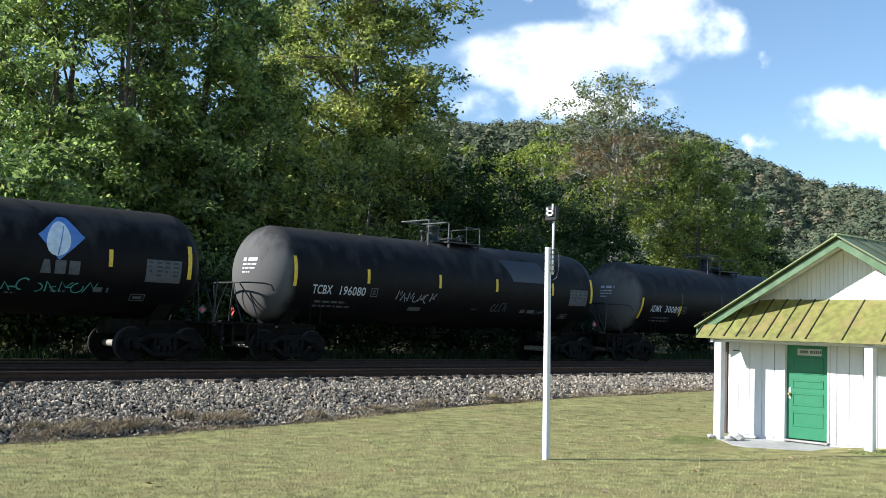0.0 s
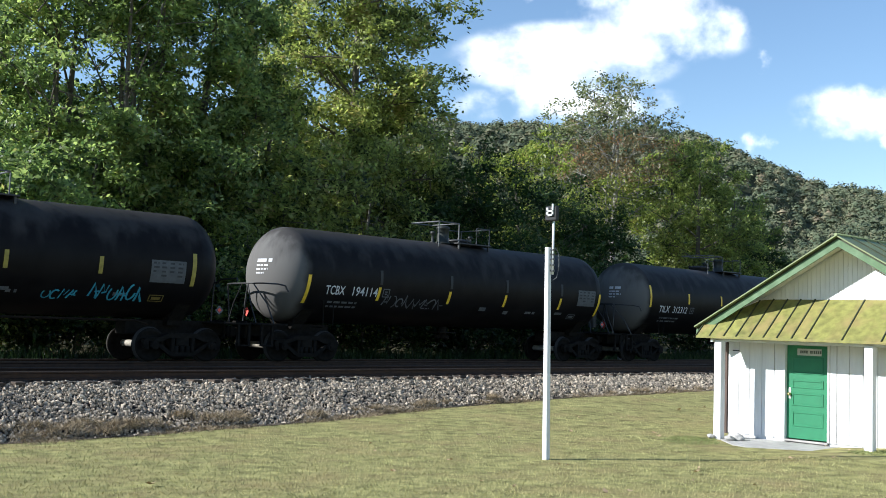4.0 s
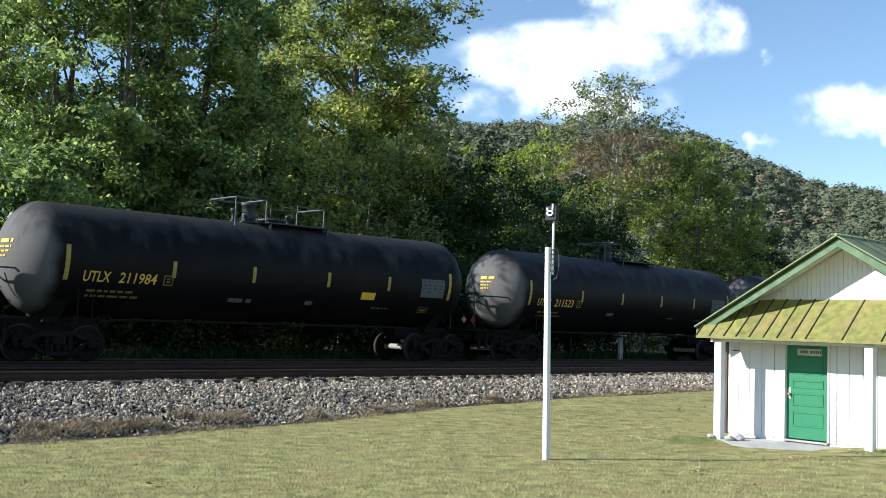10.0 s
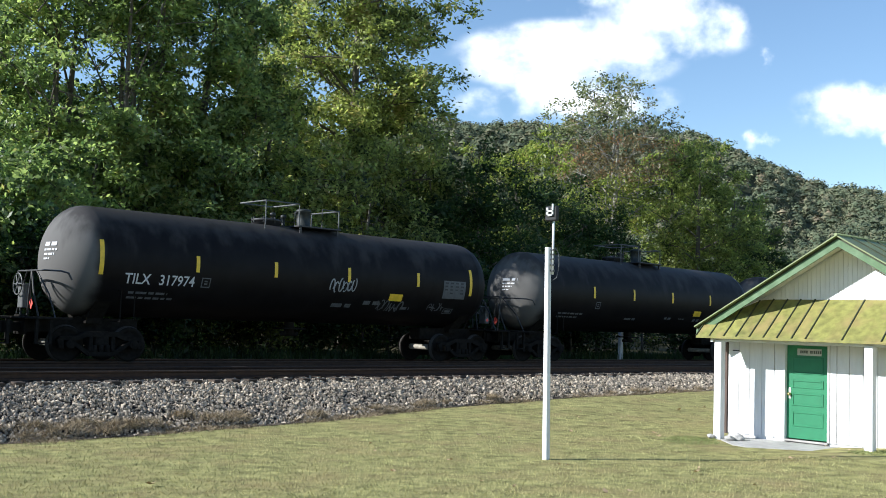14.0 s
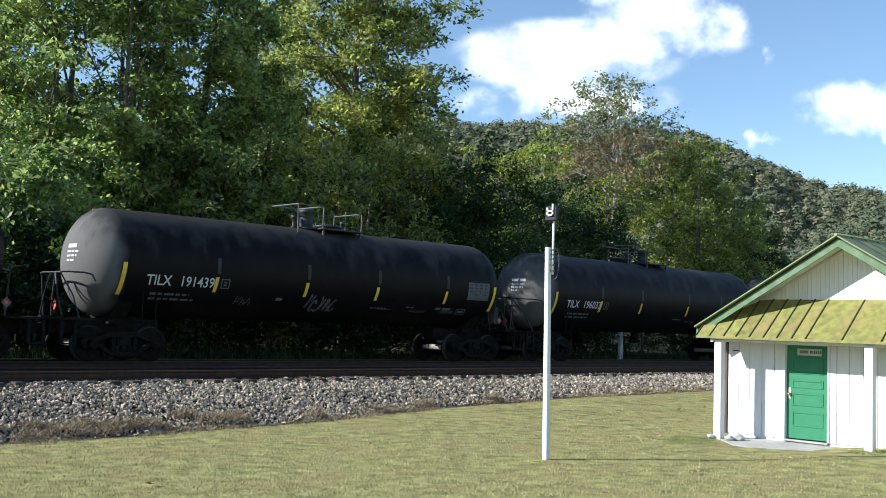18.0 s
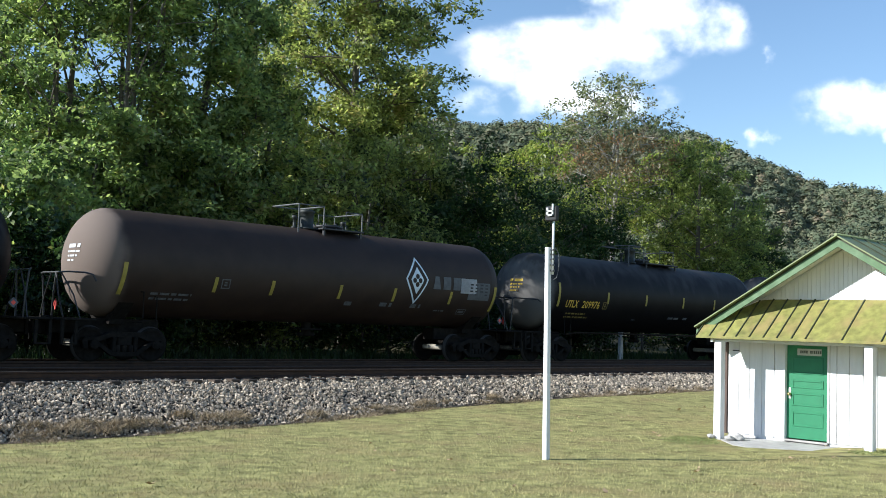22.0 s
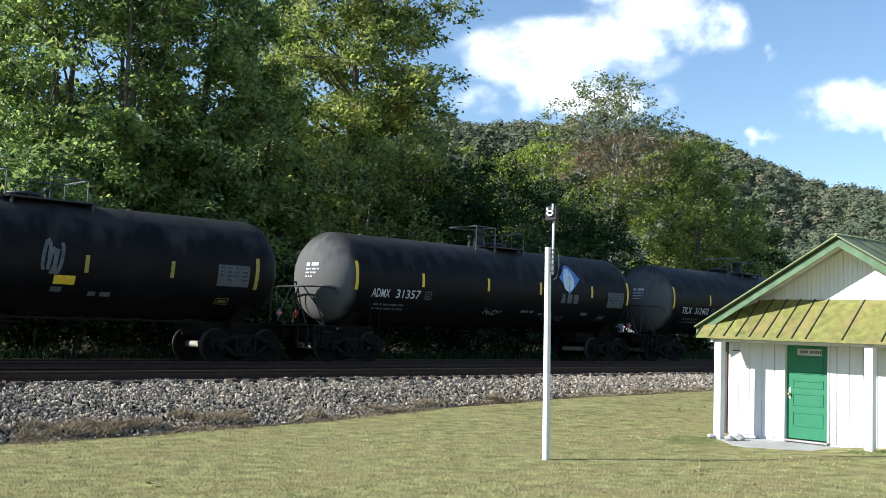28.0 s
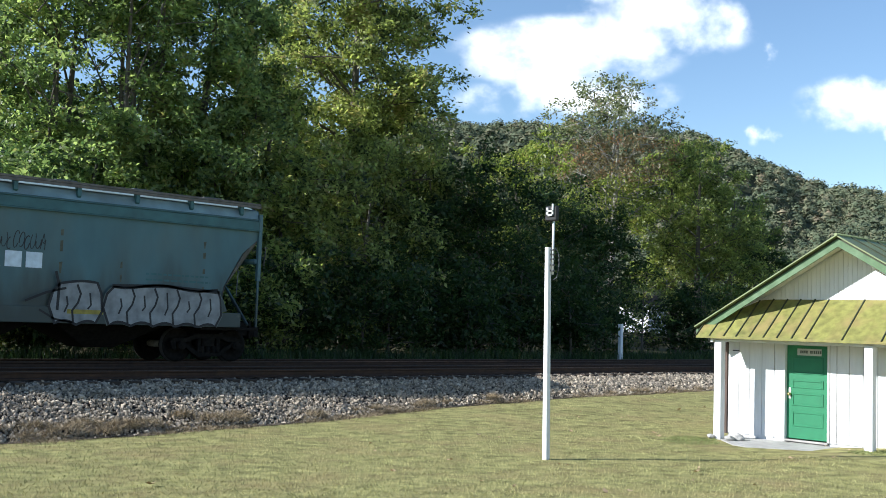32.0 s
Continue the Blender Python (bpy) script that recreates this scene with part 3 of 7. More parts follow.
def build_grass():
    rng = np.random.default_rng(8)
    n = 190000
    r = 12.5 + 32 * rng.random(n) ** 1.2
    a = np.radians(46.6) + rng.uniform(-0.46, 0.46, n)
    x, y = r * np.cos(a), r * np.sin(a)
    keep = np.array([q < lawn_edge(p) - 0.1 and not (18.2 < p < 27.5 and 6.9 < q < 12.9) for p, q in zip(x, y)])
    x, y = x[keep], y[keep]
    c = np.array([(p, q, ground_z(p, q) - 0.004) for p, q in zip(x, y)])
    blades("lawn_grass", "short mown grass, green with straw-coloured patches", "grass", c, 0.032, 0.0065, BLADE, 0.016, rng)
    # withered tufts along the foot of the ballast: a thin mat with brushy clumps in it
    c, tall = [], []
    for _ in range(1500):
        p = 3 + 52 * rng.random() ** 1.6
        if noise.noise((p * 0.5, 9.0, 0)) < -0.1:
            continue
        q = lawn_edge(p) + rng.normal(0.12, 0.2) * (1.2 if p < 11 else 0.6)
        k = rng.integers(25, 60)
        pts = np.stack([p + rng.normal(0, 0.22, k), q + rng.normal(0, 0.1, k), np.zeros(k)], 1)
        pts[:, 2] = max(bed_z(p, q), ground_z(p, q)) - 0.01
        c.append(pts)
    p = 3.5
    while p < 50:
        big = p < 12.5
        w = rng.uniform(0.18, 0.5) * (1.15 if big else 0.7)
        if noise.noise((p * 0.9, 4.0, 2.0)) > -0.12:
            q = lawn_edge(p) + rng.uniform(0.15, 0.75 if big else 0.3)
            k = int(1100 * w)
            d, t = w * np.sqrt(rng.random(k)), rng.uniform(0, 6.283, k)
            pts = np.stack([p + d * np.cos(t), q + 0.6 * d * np.sin(t), np.zeros(k)], 1)
            pts[:, 2] = max(bed_z(p, q), ground_z(p, q)) - 0.02 + 0.1 * (1 - (d / w) ** 2) * w / 0.4
            tall.append(pts)
        p += rng.uniform(0.2, 0.6) if big else rng.uniform(0.4, 1.6)
    blades("withered_grass", "dry tan weeds and dead grass beside the ballast", "dead grass", np.concatenate(c), 0.07, 0.008, STRAW, 0.1, rng)
    blades("withered_tufts", "brushy brown tufts of dead weeds beside the ballast", "dead grass", np.concatenate(tall), 0.14, 0.006, STRAW, 0.13, rng)
    # bare dark earth between the lawn and the weeds
    xs, verts = np.arange(2.0, 48.0, 0.12), []
    for x in xs:
        e, w = lawn_edge(x), 0.17 + 0.14 * noise.noise((x * 1.3, 2.0, 7.0))
        for y in (e - w, e - w * 0.3, e + 0.15):
            y += 0.06 * noise.noise((x * 3.1, y * 2, 1.0))
            verts.append((x, y, max(ground_z(x, y), bed_z(x, y)) + 0.012))
    faces = [(3 * i + j, 3 * i + 3 + j, 3 * i + 4 + j, 3 * i + 1 + j) for i in range(len(xs) - 1) for j in (0, 1)]
    me = bpy.data.meshes.new("bare_earth")
    me.from_pydata(verts, [], faces)
    me.materials.append(EARTH)
    tagged(new("bare_earth", me), "narrow strip of bare dark earth at the lawn's edge", "earth", kind="structure")
    # greener uncut grass round the feet of the porch posts
    c = []
    for p, q, w, k in ((19.25, 12.5, 0.5, 1500), (18.7, 12.2, 0.6, 1300), (20.0, 8.35, 0.45, 1600), (19.4, 8.75, 0.4, 600)):
        d, t = w * np.sqrt(rng.random(k)), rng.uniform(0, 6.283, k)
        pts = np.stack([p + d * np.cos(t), q + d * np.sin(t), np.zeros(k)], 1)
        pts[:, 2] = [ground_z(a, b) - 0.01 for a, b in pts[:, :2]]
        c.append(pts)
    blades("uncut_grass", "longer green grass round the porch posts", "grass", np.concatenate(c), 0.05, 0.006, GREEN_BLADE, 0.03, rng)
    # weeds on the far bank behind the rails
    k = 14000
    x, y = 4 + 66 * rng.random(k), 29.2 + 3.0 * rng.random(k)
    c = np.array([(p, q, ground_z(p, q)) for p, q in zip(x, y)])
    # the dark leaf puts the bank's shade into the blades
    blades("bank_weeds", "rank dark weeds on the bank behind the far track", "weeds", c, 0.5, 0.018, LEAF_DARK_SHADED, 0.16, rng)
    # fallen leaves on the lawn
    spots = [(17.56, 14.39), (18.74, 12.97), (14.5, 9.36), (11.54, 8.83), (25.62, 16.25), (17.31, 9.22), (6.79, 12.62), (10.34, 11.85), (12.0, 12.36), (12.27, 14.73), (15.26, 14.91), (16.61, 15.22), (19.26, 13.45), (24.26, 16.23)]
    quads = []
    for i in range(46):
        p, q = spots[i] if i < len(spots) else (rng.uniform(10, 24), rng.uniform(8, 17))
        s = rng.uniform(0.05, 0.085) if i < len(spots) else rng.uniform(0.02, 0.04)
        z, t = ground_z(p, q) + 0.03, rng.uniform(0, 6.28)
        for k in range(3):
            d = Vector((math.cos(t + k * 1.1), math.sin(t + k * 1.1), rng.uniform(0.1, 0.7))) * s
            e = Vector((-d.y, d.x, rng.uniform(-0.02, 0.02))) * 0.55
            o = Vector((p, q, z))
            quads += [o, o + d * 0.6 - e, o + d * 1.3, o + d * 0.6 + e]
    tagged(new("fallen_leaves", soup("fallen_leaves", quads, 4, FALLEN)), "scattered curled brown leaves on the lawn", "leaves", kind="stuff")


# ---- tracks ----
RAIL_PROFILE = [(-0.07, 0), (0.07, 0), (0.07, 0.02), (0.012, 0.045), (0.012, 0.12), (0.036, 0.135), (0.036, 0.168), (0.028, 0.172), (-0.028, 0.172), (-0.036, 0.168), (-0.036, 0.135), (-0.012, 0.12), (-0.012, 0.045), (-0.07, 0.02)]


def build_track(y, name, label):
    tr = thing(name, label, "railway track", kind="structure", at=(0, y, 0))
    for side in (-1, 1):
        bm = bmesh.new()
        prism(bm, [(a + side * 0.7535, b + RAIL_Z - 0.172) for a, b in RAIL_PROFILE], -80, 420, "x")
        rail = part("rail", bm, RUST, tr)
        bm = bmesh.new()
        box(bm, -80, side * 0.7535 - 0.02, RAIL_Z, 420, side * 0.7535 + 0.02, RAIL_Z + 0.004)
        part("rail_head", bm, RAILTOP, rail, "strip polished by wheels")
    rng = random.Random(int(y * 10))
    tie = as_mesh(box(bmesh.new(), -0.115, -1.3, -0.18, 0.115, 1.3, 0, 0.012), "tie", TIE)
    plate = as_mesh(box(bmesh.new(), -0.09, -0.17, 0, 0.09, 0.17, 0.014), "tie_plate", RUST)
    x = -2.0
    while x < 100:
        t = part("tie", tie, TIE, tr)
        t.location = (x, rng.uniform(-0.05, 0.05), RAIL_Z - 0.187 + rng.uniform(-0.008, 0.004))
        t.rotation_euler.z = rng.uniform(-0.02, 0.02)
        if x < 45:
            p = part("tie_plate", plate, RUST, t)
            p.location = (0, -0.7535, 0.0)
        x += 0.5 if x < 60 else 0.55
    return tr


# ---- the shed ----
WX, RIDGE_Y, RIDGE_Z, PITCH = 21.08, 9.88, 4.31, 0.585
SHED_SIZE = 0.975       # the house as drawn below, brought to its true size; the porch keeps its own
AWN_X, AWN_Z, AWN_TOP = 19.56, 2.16, 2.24 + 0.76 * SHED_SIZE
PORCH = ("porch_post", "post_foot", "porch_beam", "rafter_end", "awning_sheet", "awning_edge", "seam_fold")


def build_shed():
    sh = thing("storage_shed", "small white board shed with a green door and mossy tin awning", "shed", at=(WX, RIDGE_Y, 0))

    def put(name, bm, m, parent=sh, label=""):
        ob = part(name, bm, m, parent, label)
        chain = parent
        ob.location = (-WX, -RIDGE_Y, 0) if chain is sh else (0, 0, 0)
        return ob

    yl, yr, back = 12.8, 7.1, 26.5
    # walls behind the boards, with the doorway cut through
    b = bmesh.new()
    for y0, y1, z0, z1 in ((11.42, yl, -0.1, 2.75), (yr, 10.41, -0.1, 2.75), (10.41, 11.42, 2.07, 2.75)):
        box(b, WX + 0.03, y0, z0, WX + 0.13, y1, z1)
    prism(b, [(yl, 2.75), (yr, 2.75), (RIDGE_Y, 4.2)], WX + 0.03, WX + 0.13, "x")
    front = put("front_wall", b, WHITE_WOOD)
    for name, args in (("side_wall", (WX + 0.135, yl - 0.1, -0.1, back, yl, 2.6)), ("side_wall", (WX + 0.135, yr, -0.1, back, yr + 0.1, 2.6)), ("back_wall", (back, yr, -0.1, back + 0.1, yl, 2.6))):
        put(name, box(bmesh.new(), *args), WHITE_WOOD)
    # vertical boards of the front, with open joints
    y, rng = yl, random.Random(3)
    while y > yr + 0.1:
        w = rng.choice((0.27, 0.29, 0.3))
        y0 = y - w
        if y0 < 11.45 and y > 10.38:
            if y > 11.45:
                put("board", box(bmesh.new(), WX, 11.45, 0.02, WX + 0.026, y - 0.012, 2.72, 0.004), WHITE_WOOD)
            if y0 < 10.38:
                put("board", box(bmesh.new(), WX, y0, 0.02, WX + 0.026, 10.38, 2.72, 0.004), WHITE_WOOD)
        else:
            put("board", box(bmesh.new(), WX + rng.uniform(0, 0.006), y0, 0.02, WX + 0.026, y - 0.012, 2.72, 0.004), WHITE_WOOD)
        y = y0
    # narrow tongued boards of the gable
    y = yl - 0.4
    while y > yr + 0.4:
        top = RIDGE_Z - 0.12 - PITCH * max(abs(y - RIDGE_Y), abs(y - 0.1 - RIDGE_Y))
        if top > 2.85:
            bm = bmesh.new()
            prism(bm, [(y - 0.094, 2.8), (y, 2.8), (y, RIDGE_Z - 0.12 - PITCH * abs(y - RIDGE_Y)), (y - 0.094, RIDGE_Z - 0.12 - PITCH * abs(y - 0.094 - RIDGE_Y))], WX - 0.004, WX + 0.026, "x")
            put("gable_board", bm, WHITE_WOOD)
        y -= 0.1
    # door
    dx = WX + 0.07      # the door stands back in its frame
    dr = put("door", box(bmesh.new(), dx, 10.44, 0.04, dx + 0.045, 11.39, 2.03, 0.004), GREEN_DOOR, label="green painted panel door, shut")
    for z0, z1 in ((0.3, 0.62), (0.74, 1.02), (1.12, 1.3), (1.42, 1.78)):
        for q in ((10.56, z0, 10.60, z1), (11.23, z0, 11.27, z1), (10.6, z0, 11.23, z0 + 0.04), (10.6, z1 - 0.04, 11.23, z1)):
            part("panel_moulding", box(bmesh.new(), dx - 0.012, q[0], q[1], dx - 0.001, q[2], q[3], 0.004), GREEN_DOOR, dr)
    bm = bmesh.new()
    lathe(bm, [(-0.075, 0.012), (-0.07, 0.03), (-0.045, 0.034), (-0.02, 0.014), (-0.012, 0.035), (0, 0.035)], "x", 14, (dx - 0.002, 11.32, 0.98))
    part("knob", bm, BRASS, dr, "pale brass door knob")
    part("lock_plate", box(bmesh.new(), dx - 0.01, 11.295, 0.88, dx - 0.001, 11.345, 1.12, 0.003), SIGNWHITE, dr)
    sg = part("sign", box(bmesh.new(), dx - 0.014, 10.6, 1.82, dx - 0.001, 11.15, 1.965, 0.003), SIGNWHITE, dr, "small pale sign with unreadable letters")
    bm = bmesh.new()
    rng = random.Random(5)
    yy = 11.08
    for k in range(11):
        w = rng.uniform(0.022, 0.034)
        if k != 4:
            box(bm, dx - 0.018, yy - w, 1.865, dx - 0.0145, yy, 1.925)
        yy -= w + 0.014
    part("lettering", bm, SIGNINK, sg)
    for q in ((11.395, 0.02, 11.445, 2.08), (10.385, 0.02, 10.435, 2.08), (10.435, 2.035, 11.395, 2.08)):
        put("door_frame", box(bmesh.new(), WX - 0.02, q[0], q[1], WX + 0.115, q[2], q[3], 0.004), WHITE_WOOD)
    put("corner_board", box(bmesh.new(), WX - 0.03, 12.802, 0.0, WX + 0.1, 12.93, 2.5, 0.004), OLD_WOOD, label="bare weathered brown corner board")
    put("threshold", box(bmesh.new(), WX - 0.03, 10.42, -0.02, WX + 0.05, 11.41, 0.02, 0.006), CONCRETE)
    put("coat_hook", tube(bmesh.new(), [(WX + 0.0, 12.66, 1.86), (WX - 0.03, 12.66, 1.86), (WX - 0.03, 12.5, 1.86)], 0.012, 6), DARKBOX, label="dark iron hasp")
    # porch posts and beam
    for y, z0 in ((12.2, -0.02), (8.93, 0.04)):
        p = put("porch_post", box(bmesh.new(), 19.68, y - 0.085, z0, 19.85, y + 0.085, 2.1, 0.008), WHITE_WOOD)
        part("post_foot", box(bmesh.new(), 19.64, y - 0.12, z0 - 0.05, 19.89, y + 0.12, z0 + 0.04, 0.01), CONCRETE, p)
    put("porch_beam", box(bmesh.new(), 19.7, 6.9, 2.07, 19.83, 12.35, 2.17, 0.006), WHITE_WOOD)
    put("rafter_end", box(bmesh.new(), 19.64, 12.3, 2.05, 20.5, 12.36, 2.12, 0.004), WHITE_WOOD)

    wall_x = WX * SHED_SIZE
    # awning: separate tin sheets with standing seams, cut off by the main roof
    def awn(x):
        return AWN_TOP - (wall_x - x) * (AWN_TOP - AWN_Z) / (wall_x - AWN_X)

    def top_x(y):
        zr = min(AWN_TOP, 2.24 + (RIDGE_Z - 2.34) * SHED_SIZE - PITCH * abs(y - RIDGE_Y * SHED_SIZE))
        return wall_x - max(0.0, (AWN_TOP - zr)) / ((AWN_TOP - AWN_Z) / (wall_x - AWN_X))

    seams = [12.66, 12.33, 11.99, 11.7, 11.39, 11.07, 10.77, 10.45, 10.15, 9.4, 8.63, 7.9, 7.2]
    for a, c in zip(seams, seams[1:]):
        bm = bmesh.new()
        ta, tc = max(top_x(a), AWN_X + 0.4), max(top_x(c), AWN_X + 0.4)
        lo = [(AWN_X, a, awn(AWN_X)), (AWN_X, c, awn(AWN_X)), (tc, c, awn(tc)), (ta, a, awn(ta))]
        u = [bm.verts.new(p) for p in lo]
        w = [bm.verts.new((p[0], p[1], p[2] + 0.018)) for p in lo]
        bm.faces.new(u[::-1])
        bm.faces.new(w)
        for i in range(4):
            bm.faces.new((u[i], u[(i + 1) % 4], w[(i + 1) % 4], w[i]))
        bmesh.ops.recalc_face_normals(bm, faces=bm.faces)
        sheet = put("awning_sheet", bm, MOSSY)
        bm = bmesh.new()
        t0 = Vector((AWN_X - 0.004, a, awn(AWN_X) + 0.02))
        tube(bm, [t0, (ta, a, awn(ta) + 0.02)], 0.019, 5)
        part("seam_fold", bm, SEAM, sheet)
    put("awning_edge", box(bmesh.new(), AWN_X - 0.012, 7.2, AWN_Z - 0.035, AWN_X + 0.01, 12.66, AWN_Z + 0.0), MOSSY)
    # main roof: two pitches of tin with an overhang, green rake boards
    for s in (1, -1):
        far = 3.3
        x = 20.27
        while x < 27.0:
            x1 = min(27.0, x + 0.61)
            bm = bmesh.new()
            prism(bm, [(RIDGE_Y, RIDGE_Z), (RIDGE_Y + s * far, RIDGE_Z - PITCH * far), (RIDGE_Y + s * far, RIDGE_Z - PITCH * far - 0.03), (RIDGE_Y, RIDGE_Z - 0.03)], x, x1 - 0.004, "x")
            sheet = put("roof_sheet", bm, ROOF_GREEN)
            bm = bmesh.new()
            tube(bm, [(x1, RIDGE_Y, RIDGE_Z + 0.01), (x1, RIDGE_Y + s * far, RIDGE_Z - PITCH * far + 0.01)], 0.016, 5)
            part("seam", bm, SEAM, sheet)
            x = x1
        bm = bmesh.new()
        prism(bm, [(RIDGE_Y, RIDGE_Z - 0.085), (RIDGE_Y + s * far, RIDGE_Z - PITCH * far - 0.085), (RIDGE_Y + s * far, RIDGE_Z - PITCH * far - 0.23), (RIDGE_Y, RIDGE_Z - 0.24)], 20.36, 20.4, "x")
        put("rake_board", bm, GREEN_TRIM)
        # dark strip that stands in for the shade under the roof's edge
        bm = bmesh.new()
        prism(bm, [(RIDGE_Y, RIDGE_Z - 0.031), (RIDGE_Y + s * far, RIDGE_Z - PITCH * far - 0.031), (RIDGE_Y + s * far, RIDGE_Z - PITCH * far - 0.083), (RIDGE_Y, RIDGE_Z - 0.083)], 20.375, 20.405, "x")
        put("rake_batten", bm, SEAM)
        bm = bmesh.new()
        prism(bm, [(RIDGE_Y, RIDGE_Z - 0.035), (RIDGE_Y + s * far, RIDGE_Z - PITCH * far - 0.035), (RIDGE_Y + s * far, RIDGE_Z - PITCH * far - 0.06), (RIDGE_Y, RIDGE_Z - 0.06)], 20.41, 27.0, "x")
        put("roof_deck", bm, WHITE_WOOD)
        put("eave_board", box(bmesh.new(), 20.41, RIDGE_Y + s * far - 0.02, RIDGE_Z - PITCH * far - 0.2, 27.0, RIDGE_Y + s * far + 0.005, RIDGE_Z - PITCH * far - 0.06), GREEN_TRIM)
    bm = bmesh.new()
    tube(bm, [(20.25, RIDGE_Y, RIDGE_Z), (27.02, RIDGE_Y, RIDGE_Z)], 0.035, 8)
    put("ridge_cap", bm, ROOF_GREEN)
    about = Matrix.Translation((0, 0, 2.24)) @ Matrix.Scale(SHED_SIZE, 4) @ Matrix.Translation((0, 0, -2.24))
    for ob in sh.children_recursive:
        if ob.name.split(".")[0] not in PORCH:
            ob.data.transform(about)
    # slab before the door
    sl = bmesh.new()
    prism(sl, [(20.75, 12.4), (20.0, 12.4), (19.5, 11.95), (18.9, 11.35), (18.8, 11.0), (19.4, 9.9), (20.0, 9.1), (20.4, 8.8), (20.75, 8.8)], -0.1, 0.015, "z")
    ob = part("concrete_slab", sl, CONCRETE, None)
    tagged(ob, "worn pale concrete slab before the shed door", "slab")
    rng = random.Random(11)
    for i, (x, y, s) in enumerate(((19.55, 11.8, 0.11), (19.75, 11.72, 0.14), (19.62, 12.3, 0.09))):
        bm = bmesh.new()
        bmesh.ops.create_icosphere(bm, subdivisions=2, radius=s)
        for v in bm.verts:
            v.co *= 1 + 0.35 * noise.noise(v.co * 9 + Vector((i, 0, 0)))
            v.co.z *= 0.55
        ob = part("fieldstone", bm, CONCRETE, None)
        ob.location = (x, y, 0.015 + s * 0.4)
        tagged(ob, "rough grey stone lying by the porch post", "stone", group="stones by the porch post")


def build_post():
    po = thing("lamp_post", "square white wooden post with a thin pipe and small lamp head", "post", at=(13.735, 11.81, 0))
    bm = box(bmesh.new(), -0.05, -0.05, -0.3, 0.05, 0.05, 3.62, 0.008)
    for v in bm.verts:      # the old post leans a little and tapers
        v.co += Vector((-0.012, 0.011, 0)) * max(0, v.co.z)
        if v.co.z > 3:
            v.co.x, v.co.y = -0.043 + (v.co.x + 0.043) * 0.82, 0.04 + (v.co.y - 0.04) * 0.82
    part("post", bm, WHITE_WOOD, po)
    part("pipe", tube(bmesh.new(), [(0.0, -0.035, 3.15), (-0.002, -0.036, 3.6), (-0.004, -0.038, 4.2)], 0.02, 10), WHITE_WOOD, po, "thin white pipe strapped to the post")
    part("wire", tube(bmesh.new(), [(0.02, -0.06, 3.62), (0.07, -0.11, 3.5), (0.075, -0.115, 3.3), (0.05, -0.09, 3.1), (0.0, -0.04, 3.05)], 0.009, 6), GREYPIPE, po, "slack grey cable")
    for z in (3.2, 3.3, 3.4, 3.48, 3.56):
        part("strap", box(bmesh.new(), -0.03, -0.065, z, 0.028, 0.0, z + 0.03, 0.004), GREYPIPE, po)
    hd = part("lamp_head", box(bmesh.new(), -0.1, -0.18, 4.07, -0.02, 0.09, 4.33, 0.02), DARKBOX, po, "black lamp housing with white rims")
    for q in ((-0.125, -0.12, 4.15, -0.102, -0.09, 4.36), (-0.125, 0.0, 4.15, -0.102, 0.03, 4.30), (-0.125, -0.12, 4.15, -0.102, 0.03, 4.18), (-0.125, -0.12, 4.225, -0.102, 0.03, 4.25)):
        part("rim", box(bmesh.new(), *q), WHITE_WOOD, hd)


# ---- woods ----
def leaf_cloud(name, clumps, per, size, material, rng, spread, spray=14, tight=0.24):
    """Leaves in flat sprays, the sprays in clumps: lit patches with dark gaps between."""
    groups = max(1, round(per / spray))
    c = np.repeat(np.array(clumps, float), groups, axis=0)
    g = len(c)
    c = c + rng.normal(0, 1, (g, 3)) * np.repeat(spread, groups)[:, None] * np.array((0.72, 0.72, 0.4))
    up = rng.normal(0, 0.7, (g, 3)) + np.array((0, 0, 1.0))
    c, up = np.repeat(c, spray, axis=0), np.repeat(up, spray, axis=0)
    n = len(c)
    off = rng.normal(0, tight, (n, 3))
    off -= up * (np.sum(off * up, 1) / np.sum(up * up, 1))[:, None] * 0.8
    c = c + off
    nrm = up / np.linalg.norm(up, axis=1)[:, None] + rng.normal(0, 0.4, (n, 3))
    nrm /= np.linalg.norm(nrm, axis=1)[:, None]
    u = np.cross(nrm, rng.normal(0, 1, (n, 3)))
    u /= np.linalg.norm(u, axis=1)[:, None]
    w = np.cross(nrm, u)
    s = (size * rng.uniform(0.6, 1.3, n))[:, None]
    q = np.stack([c + u * s * 1.1, c + w * s * 0.5 + nrm * s * 0.12, c - u * s * 0.9, c - w * s * 0.5 + nrm * s * 0.12], 1).reshape(-1, 3)
    return soup(name, q, 4, material)


